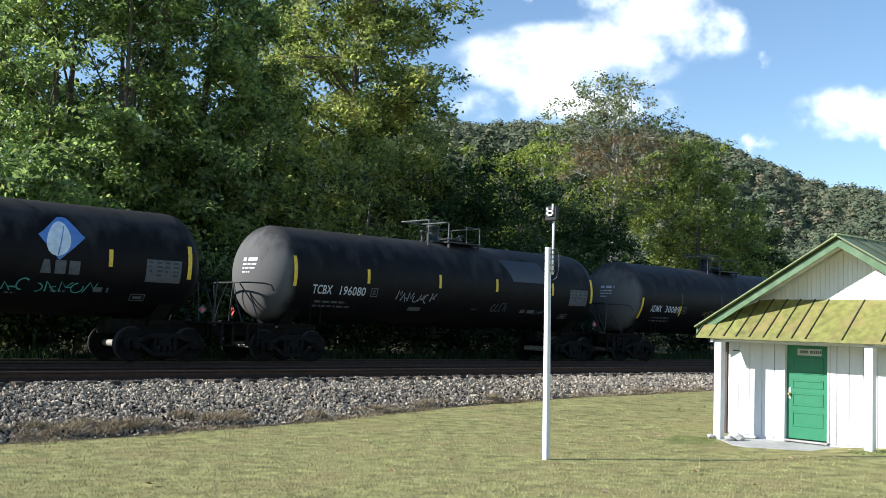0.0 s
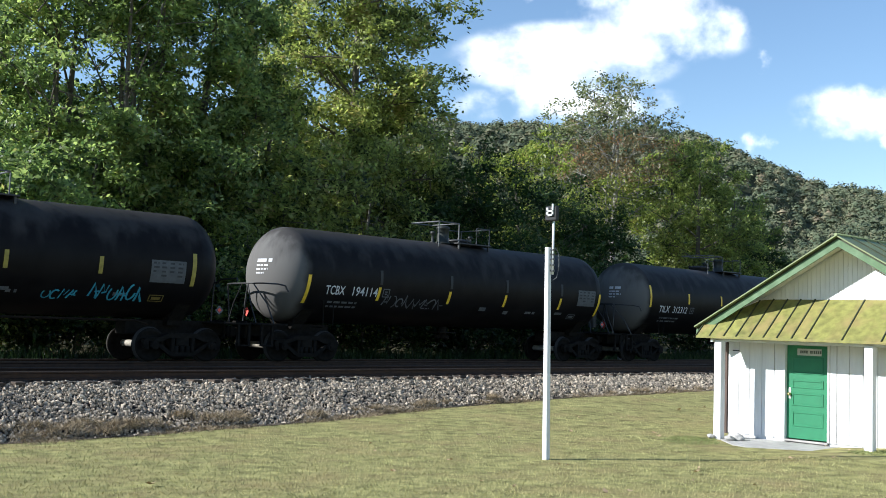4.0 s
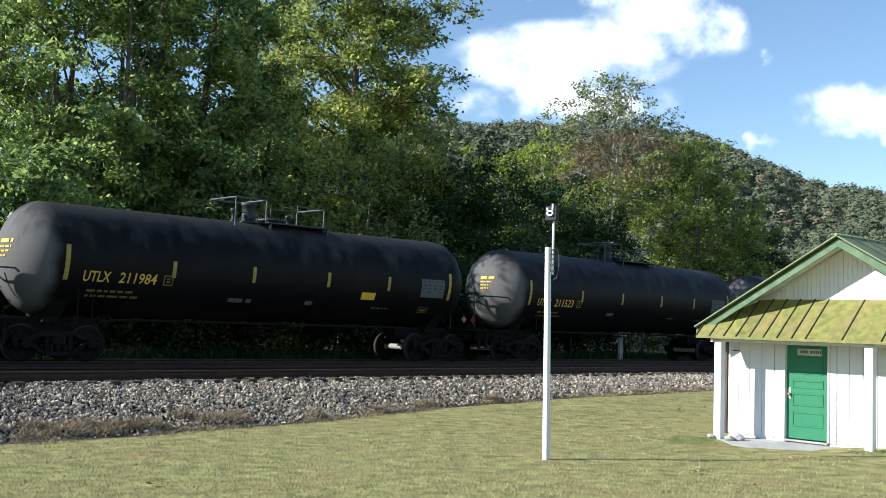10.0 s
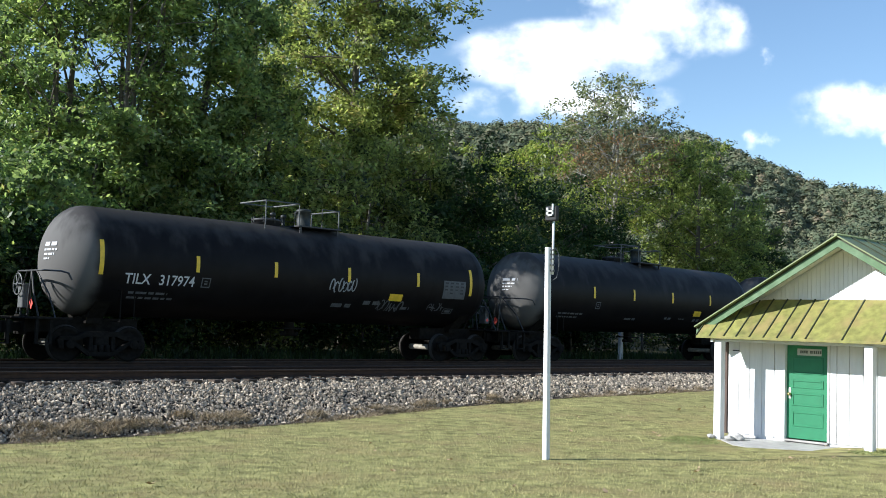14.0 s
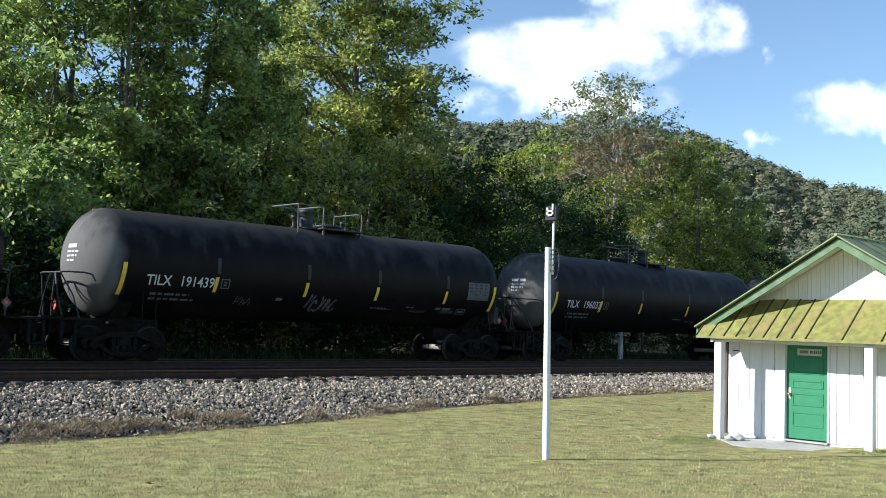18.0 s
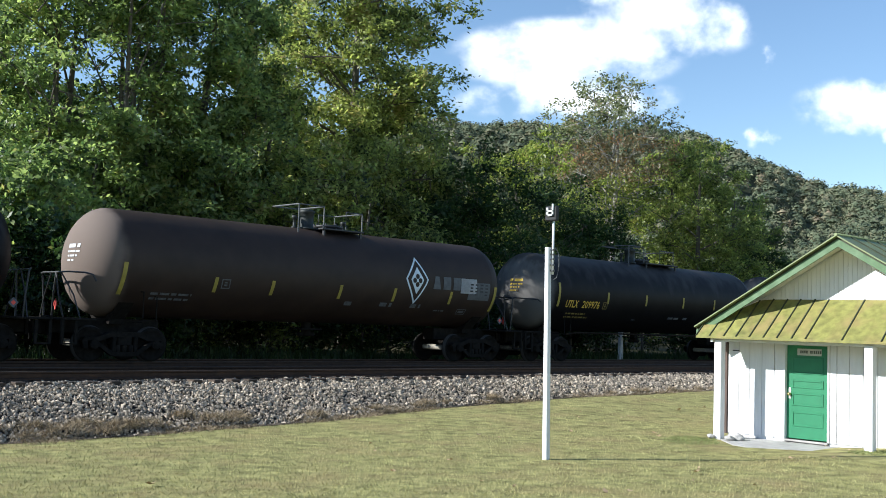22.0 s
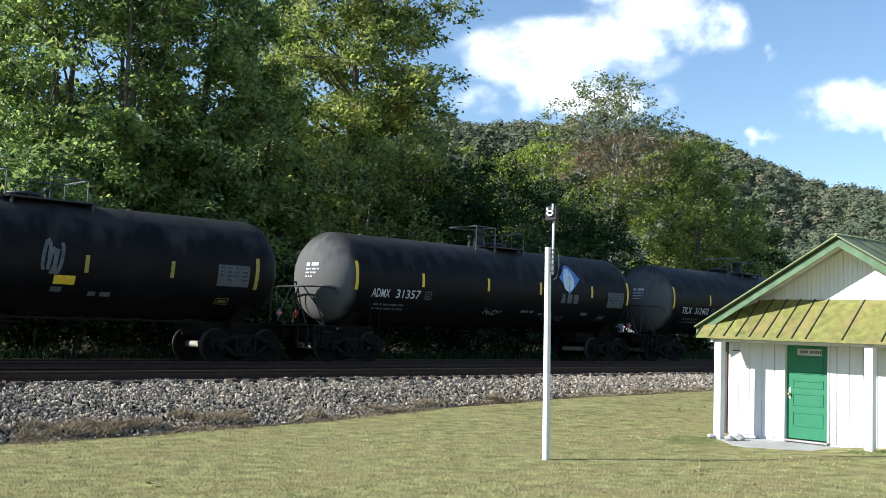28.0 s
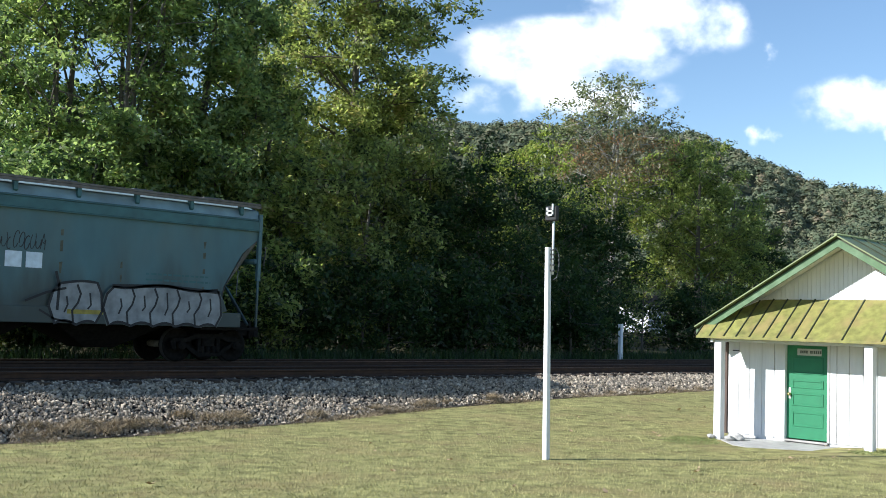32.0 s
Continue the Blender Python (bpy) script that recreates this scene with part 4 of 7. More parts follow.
def tree(x, y, height, radius, leaves, leaf, material, bark, seed, label, base=0.3, name="tree", category="tree", limbs=12, open_=0.0, group="", top=1.0, stems=1, bands=None):
    """A tapered trunk or several, forking limbs and a crown of separate leaves in clumps with gaps between.
    bands: shares of the crown's height, from below, with a leaf of their own."""
    rng = np.random.default_rng(seed)
    z0 = ground_z(x, y)
    tr = thing(name, label, category, group, at=(x, y, z0))
    bend = rng.normal(0, 0.35, 2)
    lean = [Vector((0, 0, 0))] + [Vector((math.cos(k * 2.4 + seed), math.sin(k * 2.4 + seed), 0)) * radius * 0.36 for k in range(1, stems)]

    def axis(t, k=0):
        return Vector((bend[0] * t * t * radius * 0.3, bend[1] * t * t * radius * 0.3, t * height * 0.86)) + lean[k] * t

    r0 = max(0.05, height * 0.018) / stems ** 0.4
    for k in range(stems):
        bm = bmesh.new()
        tube(bm, [axis(t, k) - Vector((0, 0, 0.2 if t == 0 else 0)) for t in np.linspace(0, 1, 9)], r0, 8, r0 * 0.2)
        part("trunk", bm, bark, tr)
    mid, half = height * (base + 1) / 2, height * (1 - base) / 2
    clumps, spread = [], []
    fine = name == "tree" and y < 46
    bm = None
    for i in range(limbs):
        bm = bmesh.new() if fine or bm is None else bm
        t = base * 0.8 + (0.95 - base * 0.8) * (i + 0.5) / limbs
        p = axis(t, i % stems)
        a = i * 2.4 + rng.uniform(-0.5, 0.5)
        rise = rng.uniform(0.1, 0.55) if stems == 1 else rng.uniform(0.5, 1.0)
        zt = min(height * 0.97, p.z + rise * radius)
        f = math.sqrt(max(0.05, 1 - ((zt - mid) / half) ** 2)) * top
        reach = radius * f * rng.uniform(0.75, 1.12)
        e = Vector((math.cos(a) * reach, math.sin(a) * reach, zt))
        m1 = p.lerp(e, 0.5) + Vector((rng.normal(0, 0.2), rng.normal(0, 0.2), 0.12 * reach))
        tube(bm, [p, m1, e], r0 * 0.42 * (1.15 - t), 5, 0.015)
        clumps += [e, m1]
        spread += [radius * 0.12, radius * 0.13]
        for k in range(5):
            b0 = p.lerp(e, 0.35 + 0.13 * k)
            g = b0 + Vector((rng.uniform(-1.6, 1.6), rng.uniform(-1.6, 1.6), rng.uniform(-1.0, 1.6))) * radius * 0.26
            tube(bm, [b0, b0.lerp(g, 0.5) + Vector((0, 0, 0.08)), g], r0 * 0.15, 4, 0.009)
            clumps.append(g)
            spread.append(radius * rng.uniform(0.08, 0.14))
        if fine or i == limbs - 1:
            part("limb", bm, bark, tr)
    extra = int(len(clumps) * max(0.0, 0.65 - open_ * 0.8))
    for _ in range(extra):
        d = rng.normal(0, 1, 3)
        d /= np.linalg.norm(d)
        rr = rng.uniform(0.55, 1.02)
        clumps.append(Vector((d[0] * radius * rr, d[1] * radius * rr, mid + d[2] * half * rr)))
        spread.append(radius * rng.uniform(0.08, 0.15))
    # nothing hangs below the crown's foot
    low = height * base * 0.92
    keep = [i for i, c in enumerate(clumps) if c.z > low]
    clumps, spread = [tuple(clumps[i]) for i in keep], [spread[i] for i in keep]
    per = max(4, int(leaves) // len(clumps))
    cut = 0.0
    for share, m in bands or ((1.0, material),):
        z1, z2 = low + (height - low) * cut, (low + (height - low) * share if share < 1 else 1e3)
        pick = [i for i, c in enumerate(clumps) if z1 <= c[2] < z2]
        if pick:
            part("crown", leaf_cloud("crown", [clumps[i] for i in pick], per, leaf, m, rng, np.array([spread[i] for i in pick])), m, tr)
        cut = share
    return tr


def spot(px, y):
    """Ground place on the line at depth y seen under a given slant from the camera."""
    k = (px - 784.0) / 1850.0
    c, s = math.cos(radians(46.62)), math.sin(radians(46.62))
    return y * (c + k * s) / (s - k * c)


def build_woods():
    G = "trees behind the railway"
    rusty = ((0.3, LEAF_DRY), (0.58, LEAF_RUST), (1.0, LEAF_OLIVE))
    big = [  # slant, depth, height, radius, leaves, leaf, material, bark, label, base, openness, more
        (-60, 34, 6.4, 2.6, 18000, 0.118, LEAF_BRIGHT, BARK, "broad tree with bright sunlit green leaves", 0.1, 0.0, {}),
        (55, 33.5, 6.2, 2.5, 18000, 0.118, LEAF_BRIGHT, BARK, "young tree with large bright green leaves", 0.1, 0.0, {}),
        (20, 41, 10.5, 3.6, 14000, 0.118, LEAF_BRIGHT, BARK, "broad tree with bright sunlit green leaves", 0.15, 0.0, {}),
        (145, 36, 9.3, 2.8, 16500, 0.118, LEAF_BRIGHT, BARK, "young tree with mid-green leaves", 0.2, 0.1, {}),
        (-25, 41, 15.0, 4.2, 22500, 0.118, LEAF_BRIGHT, BARK, "tall leafy tree with an open crown", 0.22, 0.25, {}),
        (85, 38, 17.5, 4.2, 15750, 0.118, LEAF_BRIGHT, BARK, "tall tree with bright green leaves", 0.35, 0.5, {"stems": 2, "limbs": 14}),
        (215, 36, 17.5, 4.3, 17250, 0.118, LEAF_BRIGHT, BARK, "tall tree of several dark stems under bright leaves", 0.66, 0.45, {"stems": 4, "limbs": 16}),
        (225, 38, 9.0, 2.9, 15750, 0.118, LEAF_BRIGHT, BARK, "young tree with large bright green leaves", 0.1, 0.0, {}),
        (330, 36, 16.5, 3.1, 18750, 0.118, LEAF_BRIGHT, BARK, "tall tree with bright green leaves", 0.4, 0.1, {}),
        (372, 35, 11.5, 2.8, 15625, 0.11, LEAF_BRIGHT, BARK, "tall dense tree with mid-green leaves", 0.15, 0.0, {}),
        (478, 46, 24, 4.2, 13500, 0.118, LEAF_SYC, PALEBARK, "tall tree with pale limbs and thin crown", 0.5, 0.6, {"stems": 3}),
        (614, 38, 20.5, 4.4, 62000, 0.118, LEAF_SYC, BARK, "great sycamore with yellowing leaves and dark limbs", 0.2, -0.6, {"limbs": 20, "top": 1.1}),
        (690, 40, 13.4, 3.3, 17000, 0.115, LEAF_MID, BARK, "dense tree with mid-green leaves", 0.15, 0.0, {}),
        (640, 35, 8.5, 3.8, 14000, 0.11, LEAF_SYC, BARK, "dense tree with mid-green leaves", 0.1, 0.0, {}),
        (500, 34.5, 8.6, 3.4, 14000, 0.115, LEAF_SYC, BARK, "dense shaded tree with dark leaves", 0.08, 0.0, {}),
        (450, 36, 12.2, 3.0, 16250, 0.106, LEAF_MID, BARK, "dense shaded tree with dark leaves", 0.1, 0.0, {}),
        (350, 37, 8.8, 3.1, 15000, 0.11, LEAF_MID, BARK, "young tree with mid-green leaves", 0.1, 0.0, {}),
        (745, 37, 9.2, 4.0, 16000, 0.11, LEAF_DARK_SHADED, BARK, "dense shaded tree with dark leaves", 0.08, 0.0, {}),
        (850, 36, 9.4, 3.9, 16000, 0.11, LEAF_DARK_SHADED, BARK, "dense shaded tree with dark leaves", 0.08, 0.0, {}),
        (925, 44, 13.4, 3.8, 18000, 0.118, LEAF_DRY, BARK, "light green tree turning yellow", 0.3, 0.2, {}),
        (985, 38, 9.2, 3.8, 16000, 0.11, LEAF_DARK_SHADED, BARK, "dense shaded tree with dark leaves", 0.08, 0.0, {}),
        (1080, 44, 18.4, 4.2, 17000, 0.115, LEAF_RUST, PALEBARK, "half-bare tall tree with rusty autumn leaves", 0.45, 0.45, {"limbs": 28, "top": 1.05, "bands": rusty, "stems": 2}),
        (1062, 38, 8.2, 3.0, 14000, 0.11, LEAF_DARK_SHADED, BARK, "dense shaded tree with dark leaves", 0.15, 0.0, {}),
        (1190, 45, 16.0, 3.7, 21000, 0.118, LEAF_DRY, BARK, "light green tree turning yellow", 0.2, 0.1, {}),
        (1235, 40, 15.0, 3.6, 18750, 0.114, LEAF_MID, BARK, "rounded tree with green sunlit leaves", 0.2, 0.0, {}),
        (1292, 40, 12.2, 3.0, 16250, 0.106, LEAF_MID, BARK, "rounded tree with green sunlit leaves", 0.12, 0.0, {}),
        (1338, 42, 10.6, 2.6, 12000, 0.11, LEAF_DARK_SHADED, BARK, "small dark green tree", 0.1, 0.0, {}),
        (1400, 58, 7.5, 4.0, 13500, 0.118, LEAF_BRIGHT, BARK, "pale sunlit bush at the field edge", 0.05, 0.0, {}),
    ]
    for i, (px, y, h, r, nl, lf, m, bark, label, base, op, more) in enumerate(big):
        tree(spot(px, y), y, h, r, nl, lf, m, bark, 100 + i, label, base, open_=op, group=G, **more)
    # a second row that closes the view
    for i in range(12):
        px = 100 + i * 110
        if 1050 < px < 1220:
            continue
        y = 50 + 5 * ((i * 7) % 3)
        h = 10.5 if px < 420 else 12 if px < 700 else 8.5
        tree(spot(px, y), y, h + (i * 5 % 4) * 0.5, 5.5, 5000, 0.2, LEAF_MID if i % 2 else LEAF_DARK_SHADED, BARK, 300 + i, "tree standing deeper in the wood", 0.1, group=G, limbs=9)
    # undergrowth along the track
    for i in range(30):
        px = -90 + i * 46
        if 1090 < px < 1190:
            continue
        y = 31.6 + 1.4 * ((i * 5) % 4) / 3
        h = 3.2 + 1.5 * ((i * 7) % 5) / 4
        if px > 1190 and px < 1240:
            y = 33.5
        # right of the middle every shrub's leaf is darkened in place of shade
        tree(spot(px, y), y, h, 2.0, 4500, 0.1, LEAF_DARK_SHADED if i % 3 or px > 600 else LEAF_MID, BARK, 500 + i, "dense dark shrub hung with vines beside the track", 0.02, "shrub", "shrub", 7, group="undergrowth behind the railway")

    tree(spot(1140, 33.5), 33.5, 4.2, 1.9, 1400, 0.1, LEAF_MID, BARK, 577, "thin shrub through which light shows", 0.15, "shrub", "shrub", 7, group="undergrowth behind the railway")


# ---- the wooded hill ----
HILL_AZ = [-10, 12, 23.7, 26.2, 27.3, 28.3, 29.4, 30.5, 31.5, 32.9, 34.1, 35.7, 38.6, 43.4, 47, 60, 90, 130]
HILL_TAN = [0.085, 0.127, 0.137, 0.142, 0.145, 0.153, 0.163, 0.171, 0.176, 0.187, 0.19, 0.196, 0.198, 0.197, 0.2, 0.19, 0.15, 0.1]


def hill_z(r, az):
    top = 600 * np.interp(az, HILL_AZ, HILL_TAN) - 12
    return -4 + (top + 4) * ease(170, 600, r) + 4 * noise.noise((r * 0.012, az * 0.2, 0)) * ease(200, 300, r)


def build_hill():
    rs, azs = np.linspace(150, 900, 40), np.linspace(-10, 130, 90)
    verts = []
    for a in azs:
        for r in rs:
            verts.append((r * math.cos(radians(a)), r * math.sin(radians(a)), hill_z(min(r, 600), a) - max(0, r - 600) * 0.12))
    n = len(rs)
    faces = [(i * n + j, i * n + j + 1, (i + 1) * n + j + 1, (i + 1) * n + j) for i in range(len(azs) - 1) for j in range(n - 1)]
    me = bpy.data.meshes.new("hill")
    me.from_pydata(verts, [], faces)
    me.materials.append(HILLSIDE)
    me.polygons.foreach_set("use_smooth", [True] * len(faces))
    tagged(new("hill", me), "long steep hill under woods behind the valley", "hill", kind="structure")
    rng = np.random.default_rng(21)
    # rounded crowns: lumpy domes, each a tree, with loose boughs round them
    ico = bmesh.new()
    bmesh.ops.create_icosphere(ico, subdivisions=1, radius=0.84)
    bmesh.ops.delete(ico, geom=[v for v in ico.verts if v.co.z < -0.2], context="VERTS")
    dome = np.array([v.co[:] for v in ico.verts])
    tri = np.array([[v.index for v in f.verts] for f in ico.faces])
    ico.free()
    k = 5600
    a = np.radians(rng.uniform(22.5, 48.5, k))
    r = 606 - 330 * rng.random(k) ** 1.4
    size = (1.5 + 2.6 * rng.random(k) ** 1.7) * r / 560
    base = np.array([(u * math.cos(v), u * math.sin(v), hill_z(u, math.degrees(v)) + w * rng.uniform(0.2, 1.3)) for u, v, w in zip(r, a, size)])
    verts = []
    for b, s in zip(base, size):
        p, q = rng.uniform(0, 6.28, 3), rng.uniform(0, 6.28, 3)
        lump = 1 + 0.17 * np.sin(dome @ np.array((3.1, 2.2, 2.9)) * 1.4 + p[0]) * np.sin(dome @ np.array((-2.2, 3.4, 1.1)) * 1.4 + p[1]) + 0.12 * np.sin(dome[:, 0] * 9 + q[0]) * np.sin(dome[:, 1] * 9 + q[1]) * np.sin(dome[:, 2] * 8 + q[2])
        lump = lump + rng.normal(0, 0.1, len(dome))
        verts.append(b + dome * lump[:, None] * s * np.array((1, 1, rng.uniform(0.9, 1.3))))
    # loose boughs that break up each dome
    per = 84
    d = rng.normal(0, 1, (k * per, 3))
    d[:, 2] = np.abs(d[:, 2]) - 0.2
    d /= np.linalg.norm(d, axis=1)[:, None]
    s = np.repeat(size, per)
    c = np.repeat(base, per, axis=0) + d * (s * rng.uniform(0.72, 1.08, len(s)))[:, None] * np.array((1, 1, 1.3))
    nrm = d + np.array((0, 0, 0.2)) + rng.normal(0, 0.22, d.shape)
    nrm /= np.linalg.norm(nrm, axis=1)[:, None]
    u = np.cross(nrm, rng.normal(0, 1, d.shape))
    u /= np.linalg.norm(u, axis=1)[:, None]
    w = np.cross(nrm, u)
    g = (s * rng.uniform(0.1, 0.24, len(s)))[:, None]
    q = np.stack([c + u * g, c - u * g * 0.6 + w * g * 0.8, c - u * g * 0.6 - w * g * 0.8], 1).reshape(-1, 3)
    tagged(new("hill_boughs", soup("hill_boughs", q, 3, CROWN_HILL)), "loose outer boughs of the distant mixed woods", "woods", kind="stuff")
    v = np.concatenate(verts)
    f = (tri[None] + len(dome) * np.arange(k)[:, None, None]).reshape(-1, 3)
    me = bpy.data.meshes.new("hill_woods")
    me.vertices.add(len(v))
    me.vertices.foreach_set("co", v.astype(np.float32).ravel())
    me.loops.add(f.size)
    me.loops.foreach_set("vertex_index", f.astype(np.int32).ravel())
    me.polygons.add(len(f))
    me.polygons.foreach_set("loop_start", np.arange(0, f.size, 3, dtype=np.int32))
    me.polygons.foreach_set("use_smooth", np.ones(len(f), bool))
    me.update(calc_edges=True)
    me.materials.append(CROWN_HILL)
    tagged(new("hill_woods", me), "distant mixed woods in dull green and first autumn brown", "woods", kind="stuff")


# ---- clouds, far beyond the hill ----
CLOUDS = []


def view_point(px, py, d):
    m = look(EYE, AIM, 1.89).to_3x3()
    return Vector(EYE) + (m @ Vector(((px - 784) / 1850, (441 - py) / 1850, -1))) * d


def build_clouds():
    turn = look(EYE, AIM, 1.89).to_3x3().to_4x4()
    for i, (x0, y0, x1, y1, seed, st, bias, core, dx, dy) in enumerate((
            (775, 30, 1230, 182, 1.3, (2.0, 0.9, 1), 0.97, 1.0, 3, -12),
            (985, -62, 1375, 128, 4.6, (2.0, 1.0, 1), 0.83, 1.0, 3, -12),
            (770, 140, 1240, 232, 4.1, (2.4, 0.55, 1), 0.75, 0.9, 3, -12),
            (1000, -70, 1180, 70, 7.7, (1.2, 0.9, 1), 0.6, 1.0, 4, -12),
            (900, -40, 980, 40, 6.1, (0.7, 0.7, 1), 0.2, 1.0, 4, -12),
            (1318, 66, 1384, 158, 2.2, (0.6, 0.8, 1), 0.2, 1.0, 12, -14),
            (1380, 140, 1680, 265, 9.4, (1.6, 0.75, 1), 0.85, 1.0, 7, -17),
            (1295, 228, 1392, 288, 5.5, (1.1, 0.6, 1), 0.5, 1.0, 8, -14),
            (1535, 230, 1620, 280, 3.5, (0.8, 0.5, 1), 0.5, 1.0, 8, -14))):
        d = 3600.0 - 25 * i
        k = d / 1850
        bm = bmesh.new()
        w, h = (x1 - x0) * k / 2, (y1 - y0) * k / 2
        bm.faces.new([bm.verts.new(p) for p in ((-w, -h, 0), (w, -h, 0), (w, h, 0), (-w, h, 0))])
        ob = part("cloud", bm, cloud_mat("cloud_vapour", seed, st, bias, core), None)
        ob.visible_shadow = False
        tagged(ob, "bright white fair-weather cloud drifting slowly", "cloud", kind="structure")
        cx, cy = (x0 + x1) / 2, (y0 + y1) / 2
        rows = [(t, Matrix.Translation(view_point(cx + dx * t / 32, cy + dy * t / 32, d)) @ turn) for t in (0.0, 16.0, 32.0)]
        ob.matrix_world = rows[0][1]
        CLOUDS.append((ob, rows))


def build_far_side():
    """What stands beyond the tracks: a white marker post, an assumed pale outbuilding, a dark cabinet."""
    mk = thing("marker_post", "white concrete marker post beside the far track", "post", at=(39.2, 29.4, 0.75))
    part("shaft", box(bmesh.new(), -0.09, -0.09, -0.2, 0.09, 0.09, 1.75, 0.02), WHITE_WOOD, mk)
    part("footing", box(bmesh.new(), -0.5, -0.3, -0.2, 0.3, 0.3, 0.12, 0.03), CONCRETE, mk)
    # assumed: a white block set where brightness shows between the trees
    hx = spot(1142, 76)
    hs = thing("white_outbuilding", "assumed pale outbuilding behind a bright gap in the trees", "building", at=(hx, 76, ground_z(hx, 76)))
    part("wall", box(bmesh.new(), -2.5, -2.5, -0.2, 2.5, 2.5, 3.4), WHITE_WOOD, hs)
    bm = bmesh.new()
    prism(bm, [(-2.8, 3.402), (2.8, 3.402), (0, 4.6)], -2.8, 2.8, "x")
    part("roof", bm, IRON, hs)
    cb = thing("relay_cabinet", "dark steel railway equipment cabinet on legs", "cabinet", at=(36.4, 20.6, 0.45))
    part("case", box(bmesh.new(), -0.35, -0.3, 0.2, 0.35, 0.3, 1.35, 0.02), DARKBOX, cb)
    part("lid", box(bmesh.new(), -0.4, -0.35, 1.352, 0.4, 0.35, 1.4, 0.01), DARKBOX, cb)
    for a, b in ((-0.3, -0.25), (0.3, -0.25), (-0.3, 0.25), (0.3, 0.25)):
        part("leg", box(bmesh.new(), a - 0.03, b - 0.03, -0.3, a + 0.03, b + 0.03, 0.198), DARKBOX, cb)


# ---- the train: black tank cars and one covered hopper at the end ----
TANK_R, TANK_Z, TANK_HALF, CAR_HALF, TRUCK_X = 1.46, 2.63, 7.75, 8.52, 6.55
HEAD = 0.95


@functools.cache
def shared(kind):
    """Meshes that all cars have in common."""
    bm = bmesh.new()
    arc = [(-TANK_HALF + HEAD * (1 - math.cos(k * math.pi / 20)), max(0.02, TANK_R * math.sin(k * math.pi / 20))) for k in range(11)]
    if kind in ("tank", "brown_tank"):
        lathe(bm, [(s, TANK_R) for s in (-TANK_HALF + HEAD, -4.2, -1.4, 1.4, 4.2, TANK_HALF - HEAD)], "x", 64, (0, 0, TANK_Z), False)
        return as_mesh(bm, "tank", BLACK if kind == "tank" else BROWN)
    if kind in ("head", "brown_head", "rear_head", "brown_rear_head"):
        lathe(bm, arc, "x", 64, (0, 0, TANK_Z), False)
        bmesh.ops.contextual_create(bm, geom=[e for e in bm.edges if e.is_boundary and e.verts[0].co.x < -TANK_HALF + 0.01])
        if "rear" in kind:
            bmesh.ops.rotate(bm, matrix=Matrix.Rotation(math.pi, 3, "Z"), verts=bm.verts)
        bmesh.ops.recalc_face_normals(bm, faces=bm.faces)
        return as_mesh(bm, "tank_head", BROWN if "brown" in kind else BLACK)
    if kind == "saddle":
        arc = [(TANK_R * math.sin(a) * 1.004, TANK_Z - TANK_R * math.cos(a) * 1.004) for a in np.linspace(-0.75, 0.75, 11)]
        prism(bm, arc + [(0.55, 1.12), (0.5, 0.98), (-0.5, 0.98), (-0.55, 1.12)], -0.22, 0.22, "x")
        return as_mesh(bm, "saddle", IRON)
    if kind == "sill":
        box(bm, -1.7, -0.28, 0.72, 1.35, 0.28, 1.12, 0.02)
        box(bm, -1.75, -0.36, 0.66, -1.68, 0.36, 1.16, 0.01)
        return as_mesh(bm, "stub_sill", IRON)
    if kind == "deck":
        box(bm, -0.45, -1.45, 1.06, 0.45, 1.45, 1.11, 0.01)
        for y in (-1.4, 1.4):
            box(bm, -0.45, y - 0.04, 0.5, -0.38, y + 0.04, 1.05)
            box(bm, -0.1, y - 0.04, 0.5, -0.03, y + 0.04, 1.05)
            box(bm, -0.45, y - 0.05, 0.46, -0.03, y + 0.05, 0.5)
        return as_mesh(bm, "end_platform", IRON)
    if kind == "coupler":
        box(bm, -0.62, -0.09, 0.74, 0.1, 0.09, 0.96, 0.02)
        prism(bm, [(-0.62, -0.16), (-0.78, -0.18), (-0.86, -0.08), (-0.8, 0.02), (-0.86, 0.12), (-0.7, 0.16), (-0.6, 0.12)], 0.7, 1.0, "z")
        return as_mesh(bm, "coupler", IRON)
    if kind == "handrail":
        tube(bm, [(0.28, -1.56, 2.05), (0.2, -1.52, 2.22), (0.1, -1.3, 2.27), (-0.1, -0.8, 2.29), (-0.1, 0.8, 2.29), (0.1, 1.42, 2.29), (0.2, 1.58, 2.24), (0.28, 1.6, 1.5), (0.28, 1.55, 1.1)], 0.024, 6)
        tube(bm, [(-0.1, 0.3, 2.29), (0.0, 0.9, 1.7), (0.05, 1.25, 1.1)], 0.02, 6)
        tube(bm, [(-0.1, -0.3, 2.29), (0.0, -0.9, 1.7), (0.05, -1.25, 1.1)], 0.02, 6)
        tube(bm, [(-0.1, 0.0, 2.29), (-0.1, 0.1, 1.7), (-0.05, 0.25, 1.12)], 0.025, 6)
        tube(bm, [(-0.1, 0.0, 2.29), (-0.1, -0.2, 1.7), (-0.05, -0.45, 1.12)], 0.025, 6)
        return as_mesh(bm, "handrail", PIPE)
    if kind == "handrail_u":
        tube(bm, [(0.06, -1.66, 2.18), (0.0, -1.56, 2.27), (-0.1, -0.5, 2.32), (-0.12, -0.1, 2.25), (-0.12, 0.1, 2.25), (-0.1, 0.4, 2.34), (0.0, 1.4, 2.36), (0.06, 1.5, 2.28)], 0.026, 6)
        tube(bm, [(-0.11, 0.0, 2.25), (-0.06, 0.0, 1.12)], 0.024, 6)
